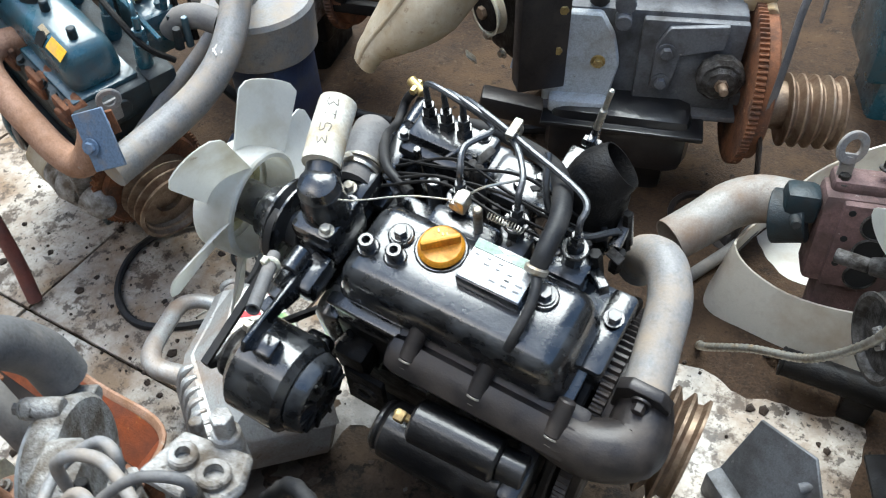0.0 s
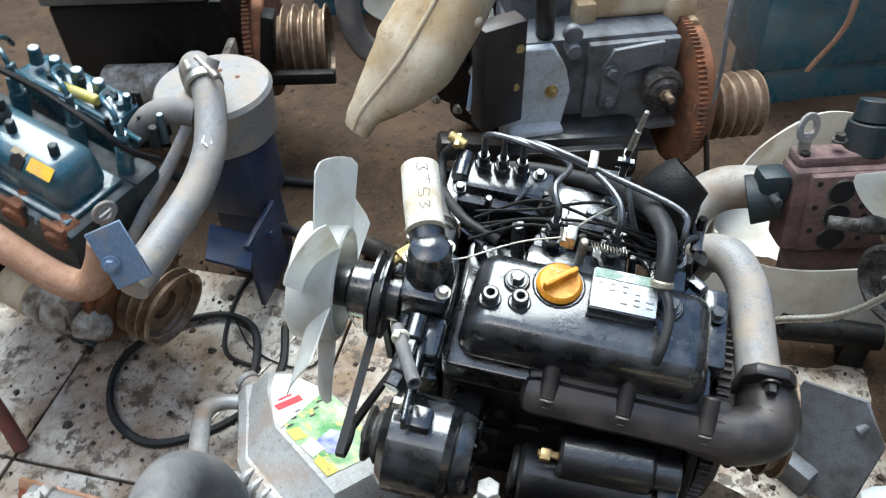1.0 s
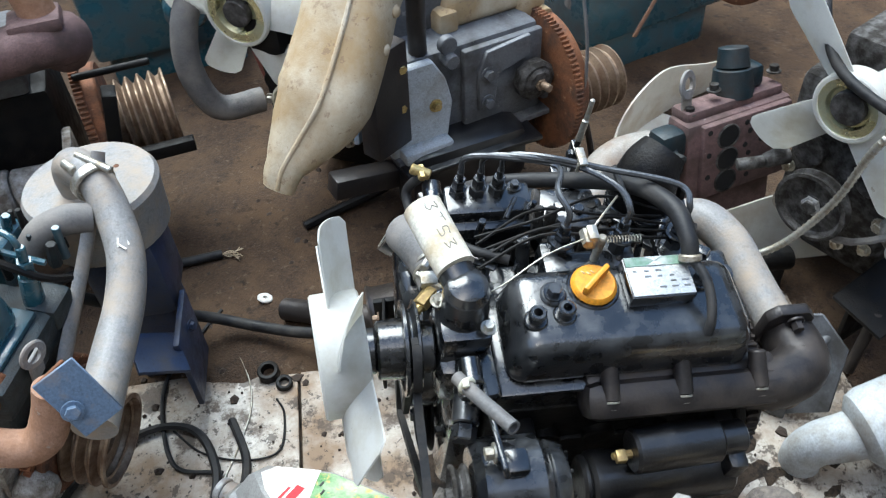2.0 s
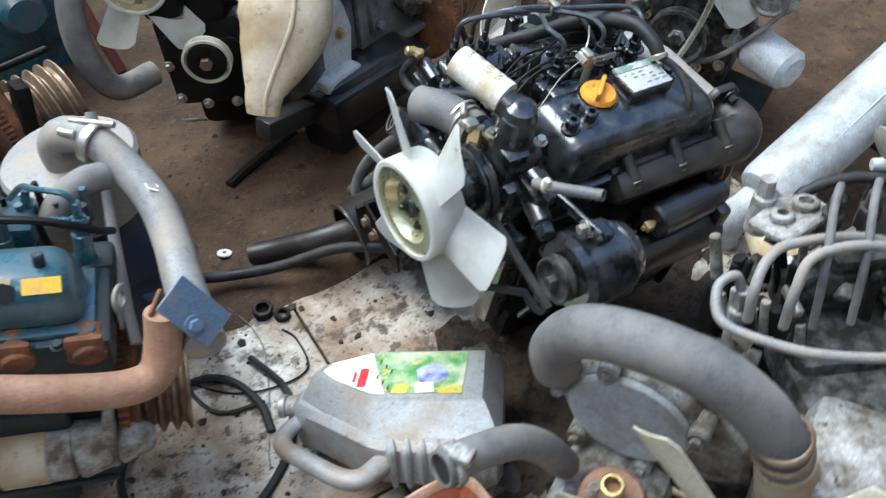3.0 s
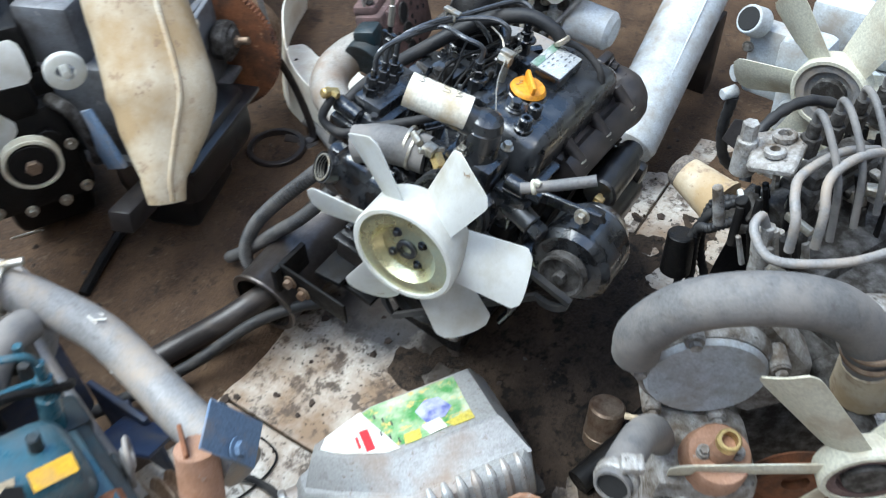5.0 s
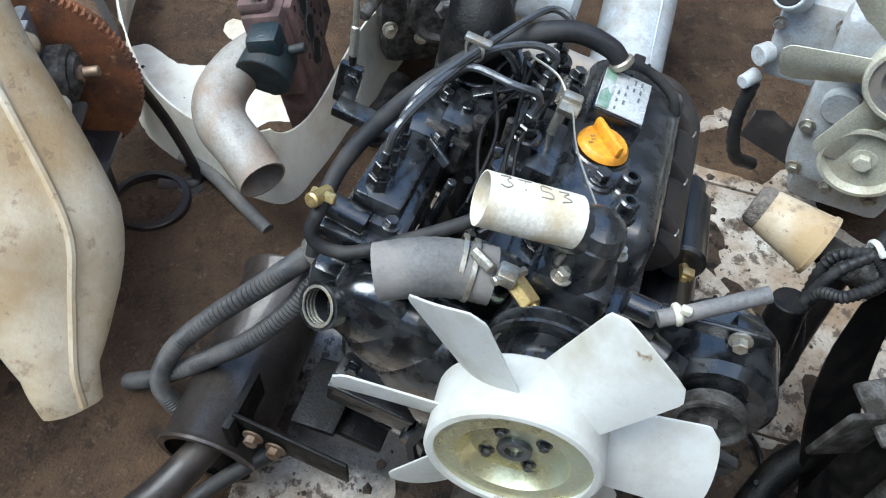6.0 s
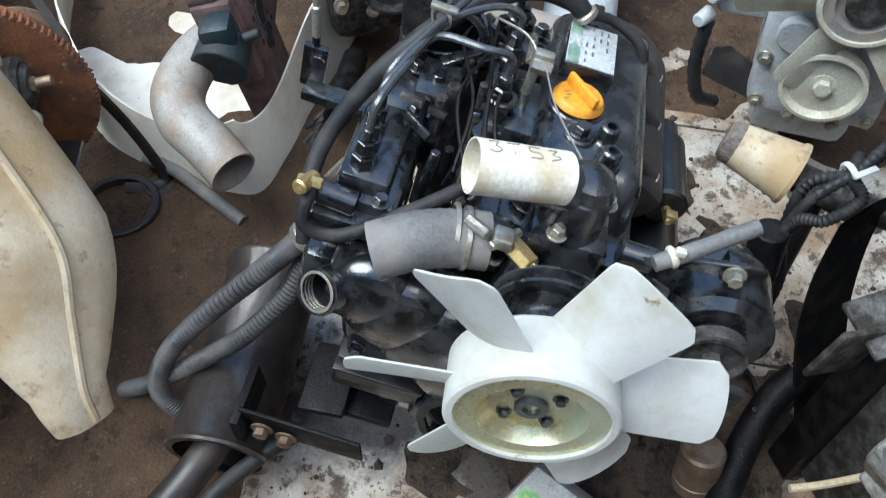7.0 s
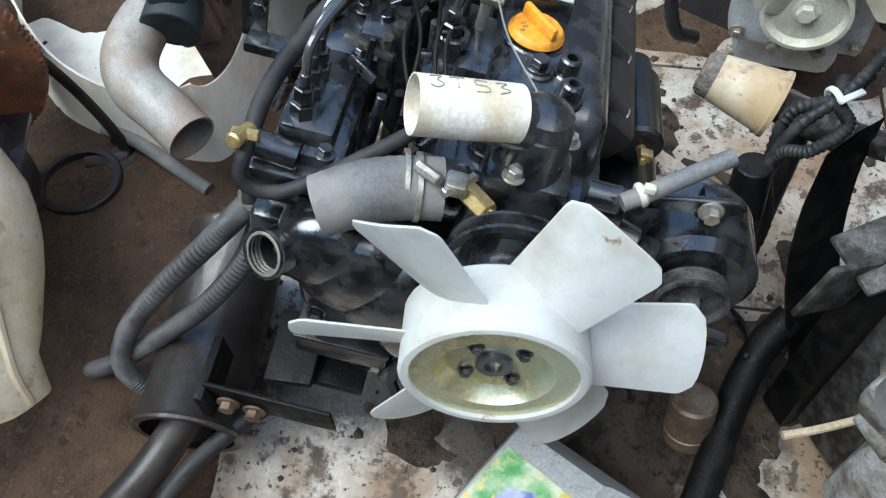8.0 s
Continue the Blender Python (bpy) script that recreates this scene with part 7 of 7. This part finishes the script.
def floor_clutter():
    belt = smooth_line([(-0.585, 0.30, 0.012), (-0.555, 0.20, 0.008), (-0.575, 0.11, 0.006), (-0.64, 0.03, 0.006), (-0.745, -0.02, 0.008), (-0.85, 0.03, 0.008), (-0.895, 0.14, 0.01), (-0.85, 0.24, 0.012), (-0.76, 0.30, 0.012), (-0.69, 0.305, 0.012), (-0.64, 0.27, 0.012), (-0.61, 0.19, 0.008), (-0.615, 0.12, 0.006)], 5)
    solo("v_belt", mk((sweep, [tuple(p) for p in belt], 0.0075, 1, 6, 0, 0, 1.2)), RUBBER, "worn black V-belt lying in a loop on the tiles", "belt")
    solo("wire", mk((sweep, [(-0.50, 0.34, 0.004), (-0.485, 0.30, 0.004), (-0.495, 0.22, 0.004), (-0.56, 0.21, 0.004), (-0.64, 0.24, 0.004), (-0.70, 0.30, 0.004)], 0.0022, 8, 6)), BLACK_CAST, "thin black wire curled on the tiles", "wire")
    solo("wire", mk((sweep, [(-0.62, 0.60, 0.006), (-0.66, 0.54, 0.008), (-0.72, 0.44, 0.006), (-0.725, 0.34, 0.005), (-0.69, 0.22, 0.005), (-0.60, 0.19, 0.005)], 0.0045, 8, 8)), RUBBER, "black rubber tube lying over soil and tiles", "hose")
    solo("wire", mk((sweep, [(-0.62, 0.55, 0.004), (-0.58, 0.47, 0.004), (-0.55, 0.36, 0.004), (-0.57, 0.25, 0.003), (-0.65, 0.05, 0.003)], 0.0016, 8, 6)), STEEL, "thin bent steel wire on the floor", "wire")
    cable = thing("cable", "black cable with a frayed end on the soil", "cable", None)
    part("sheath", mk((sweep, [(-1.0, 0.74, 0.03), (-0.90, 0.745, 0.05), (-0.80, 0.75, 0.035), (-0.72, 0.755, 0.02), (-0.625, 0.772, 0.014)], 0.011, 6, 12)), RUBBER, cable)
    rng = random.Random(7)
    for k in range(9):
        p = Vector((-0.625, 0.772, 0.014))
        part("frayed_strand", mk((sweep, [p, p + Vector((0.02, rng.uniform(-0.012, 0.012), rng.uniform(-0.005, 0.012))), p + Vector((rng.uniform(0.03, 0.05), rng.uniform(-0.03, 0.03), rng.uniform(-0.008, 0.02)))], 0.0012, 3, 5)), STRAW, cable)
    solo("rubber_pipe", mk((sweep, [(-0.86, 0.44, 0.30), (-0.78, 0.46, 0.22), (-0.70, 0.50, 0.13), (-0.62, 0.53, 0.06), (-0.54, 0.51, 0.04), (-0.44, 0.455, 0.06), (-0.34, 0.40, 0.10), (-0.27, 0.34, 0.12), (-0.23, 0.30, 0.12)], 0.012, 6, 12)), RUBBER, "black rubber pipe running between two engines", "hose")
    solo("bent_bar", mk((sweep, [(-0.43, 0.83, 0.012), (-0.36, 0.86, 0.018), (-0.28, 0.885, 0.03), (-0.22, 0.88, 0.06)], 0.012, 4, 8)), BLACK_CAST, "black steel bar lying on the soil", "bar")
    solo("washer", mk((ring, (-0.525, 0.612, 0.008), (-0.523, 0.613, 0.014), 0.017, 0.005)), WHITE_PRINT, "pale flat disc lying on the soil", "washer")
    solo("washer", mk((ring, (0.235, 0.75, 0.004), (0.235, 0.75, 0.010), 0.028, 0.010)), DARK_IRON, "dark steel washer on the soil", "washer")
    solo("plug_cap", mk((ring, (-0.515, 0.405, 0.0), (-0.515, 0.402, 0.022), 0.022, 0.014), (ring, (-0.485, 0.375, 0.0), (-0.483, 0.372, 0.014), 0.017, 0.010)), BLACK_CAST, "two small black rubber caps", "cap")
    solo("split_pipe", mk((sweep, [(0.28, 0.79, 0.03), (0.26, 0.72, 0.03), (0.215, 0.63, 0.022), (0.18, 0.56, 0.014)], 0.013, 5, 10)), HOSE, "old grey pipe lying on the soil", "pipe")
    solo("leaning_belt", mk((sweep, [(0.215, 0.81, 0.010), (0.232, 0.755, 0.011), (0.252, 0.745, 0.03), (0.258, 0.785, 0.15), (0.228, 0.823, 0.30), (0.205, 0.86, 0.40)], 0.011, 6, 8, 0, 0, 0.5)), DARK_IRON, "loose dark drive belt leaning on the grey engine", "belt")
    solo("pulley_ring", mk((ring, (0.17, 0.80, -0.004), (0.17, 0.80, 0.02), 0.075, 0.062)), DARK_IRON, "dark steel ring lying on the soil", "ring")
    solo("black_plate", mk((plate, [(0, 0), (0.10, -0.02), (0.17, 0.02), (0.16, 0.15), (0.10, 0.20), (0, 0.16)], 0.006, Matrix.Translation((0.385, 0.20, 0.02)) @ pose(0, 0, 0, 68, 0, -40), 0.002), (cyl, (0.50, 0.16, 0.16), (0.52, 0.17, 0.17), 0.008), (box, (0.42, 0.16, 0.03), (0.10, 0.03, 0.06), 0.004, (0, 0, -40))), GREY_PAINT, "dark grey steel bracket plate with bolt holes", "bracket")
    solo("tube_stub", mk((sweep, [(0.425, 0.445, 0.075), (0.50, 0.45, 0.075), (0.60, 0.455, 0.07)], 0.026, 3, 16, 0, 0), (ring, (0.425, 0.445, 0.075), (0.418, 0.4445, 0.075), 0.027, 0.018), (box, (0.56, 0.455, 0.03), (0.05, 0.05, 0.06), 0.004)), BLACK_CAST, "short black steel tube on the floor", "pipe")
    stand = thing("angle_bracket", "black steel angle bracket standing on the floor", "bracket", None)
    part("top_plate", mk((box, (0.66, 0.24, 0.165), (0.15, 0.11, 0.010), 0.003, (12, -8, 25))), BLACK_CAST, stand)
    part("side_plate", mk((box, (0.675, 0.285, 0.085), (0.13, 0.010, 0.15), 0.003, (0, 0, 25))), BLACK_CAST, stand)
    part("leg", mk((cyl, (0.62, 0.20, 0.0), (0.635, 0.21, 0.16), 0.011)), DARK_IRON, stand)
    solo("brown_canister", mk((cyl, (-0.150, -0.268, 0.0), (-0.128, -0.262, 0.085), 0.034, 0.033, 0.004, 24), (ring, (-0.145, -0.2667, 0.02), (-0.1434, -0.2662, 0.026), 0.035, 0.032)), PULLEY, "oily brown metal canister on the tiles", "canister")
    solo("black_pipe", mk((sweep, [(-0.26, -0.275, 0.024), (-0.17, -0.305, 0.034), (-0.09, -0.33, 0.055), (-0.03, -0.36, 0.09), (0.0, -0.39, 0.12)], 0.023, 5, 16)), BLACK_CAST, "black rubber pipe lying on the tiles", "pipe")
    solo("wire", mk((sweep, [(0.07, -0.34, 0.005), (0.03, -0.35, 0.03), (-0.02, -0.36, 0.03), (-0.06, -0.33, 0.10)], 0.004, 5, 6)), BLACK_CAST, "stiff black wire on the tiles", "wire")
    solo("dipstick_tube", mk((sweep, [(-0.238, -0.321, 0.25), (-0.222, -0.37, 0.252), (-0.185, -0.46, 0.26), (-0.15, -0.52, 0.26)], 0.005, 3, 8)), STRAW, "yellow-green tube beside the pump engine", "tube")


def crumbs():
    """Soil crumbs, chips and grit strewn over soil and tiles."""
    rng = random.Random(11)
    bm = bmesh.new()
    for k in range(1500):
        x, y = rng.uniform(-1.3, 0.9), rng.uniform(-0.6, 1.3)
        if y < 0.40 and rng.random() < 0.35:
            continue
        r = rng.choice((0.002, 0.0025, 0.003, 0.004, 0.006, 0.009)) * rng.uniform(0.7, 1.3)
        top = [bm.verts.new((x + r * math.cos(a) * rng.uniform(0.7, 1.3), y + r * math.sin(a) * rng.uniform(0.7, 1.3), 0.003)) for a in (0.3, 1.5, 2.8, 4.0, 5.2)]
        low = [bm.verts.new((v.co.x * 1.0, v.co.y, -0.012)) for v in top]
        c = bm.verts.new((x, y, 0.003 + r * rng.uniform(0.5, 1.0)))
        for i in range(5):
            bm.faces.new((top[i], top[(i + 1) % 5], c))
            bm.faces.new((low[i], low[(i + 1) % 5], top[(i + 1) % 5], top[i]))
    solo("soil_crumbs", bm, CLOD, "dark soil crumbs and grit strewn on the floor", "grit", kind="stuff")


def far_engines():
    """Teal engines farther back, seen only in part."""
    e = thing("diesel_engine", "teal engine with rusty hoop pulley standing far back", "engine", basis((0.52, 1.32, 0.30), 20), "diesel engines")
    part("block", mk((box, (0.10, 0.12, 0.0), (0.50, 0.24, 0.36), 0.015), (box, (0.10, 0.12, -0.24), (0.42, 0.20, 0.14), 0.02), *[(cyl, (-0.05 + 0.09 * k, 0.0, 0.08), (-0.05 + 0.09 * k, -0.02, 0.08), 0.02) for k in range(4)]), TEAL, e)
    part("cylinder_head", mk((box, (0.10, 0.12, 0.23), (0.48, 0.20, 0.10), 0.012)), TEAL, e)
    part("hoop_pulley", mk((ring, (0.36, 0.02, -0.02), (0.39, 0.02, -0.02), 0.17, 0.145), (cyl, (0.34, 0.02, -0.02), (0.45, 0.02, -0.02), 0.05)), RUST, e)
    part("guard_hoop", mk((sweep, [(-0.10, -0.05, 0.26), (-0.02, -0.09, 0.18), (0.0, -0.10, 0.02), (-0.06, -0.09, -0.12)], 0.012, 6, 8, 0, 0, 0.4)), RUST_PALE, e)
    f = thing("diesel_engine", "dark teal engine with red hose standing far back", "engine", basis((-0.78, 1.62, 0.28), 10), "diesel engines")
    part("block", mk((box, (0.0, 0.10, 0.0), (0.46, 0.26, 0.36), 0.02), (box, (0.0, 0.10, -0.23), (0.40, 0.2, 0.14), 0.02)), TEAL, f)
    part("oil_filter", mk((cyl, (0.06, -0.04, 0.0), (0.06, -0.17, -0.01), 0.06, 0.058, 0.012, 28)), TEAL, f)
    part("filter_band", mk((cyl, (0.06, -0.035, 0.0), (0.06, -0.065, -0.002), 0.0615, None, 0.002, 28)), YELLOW, f)
    part("red_hose", mk((sweep, [(0.10, -0.05, 0.20), (0.14, -0.10, 0.12), (0.20, -0.14, 0.0), (0.22, -0.16, -0.14), (0.24, -0.17, -0.26)], 0.016, 6, 10)), RED_HOSE, f)
    part("cylinder_head", mk((box, (0.0, 0.10, 0.22), (0.44, 0.22, 0.10), 0.015)), TEAL_DARK, f)


def sky_blocking_walls():
    wall = mat("grey_blocking_wall", (0.22, 0.205, 0.19), 0.9, dirt=(0.16, 0.14, 0.12), amount=0.5, scale=1.5, bump=0.3, grain=40)
    # Unseen walls added to cut off low sky; the south one nearer and higher.
    for name, c, s in (("wall_north", (0, 4.4, 1.6), (9.0, 0.2, 3.4)), ("wall_south", (0, -2.5, 1.9), (9.0, 0.2, 4.0)), ("wall_east", (4.4, 0, 1.6), (0.2, 8.6, 3.4)), ("wall_west", (-4.4, 0, 1.6), (0.2, 8.6, 3.4))):
        tagged(part(name, mk((box, c, s, 0.01)), wall), "unseen plain grey wall added to block low sky light", "wall", kind="structure")


white_fan_engine()
spiral_conduit()
ivory_fan_engine()
hose_engine()
pump_engine()
harness()
filter_cup()
grey_cylinder()
black_muffler()
loom_hoses()
orange_bracket()
far_engines()
sky_blocking_walls()
floor_clutter()
crumbs()
tile_floor()
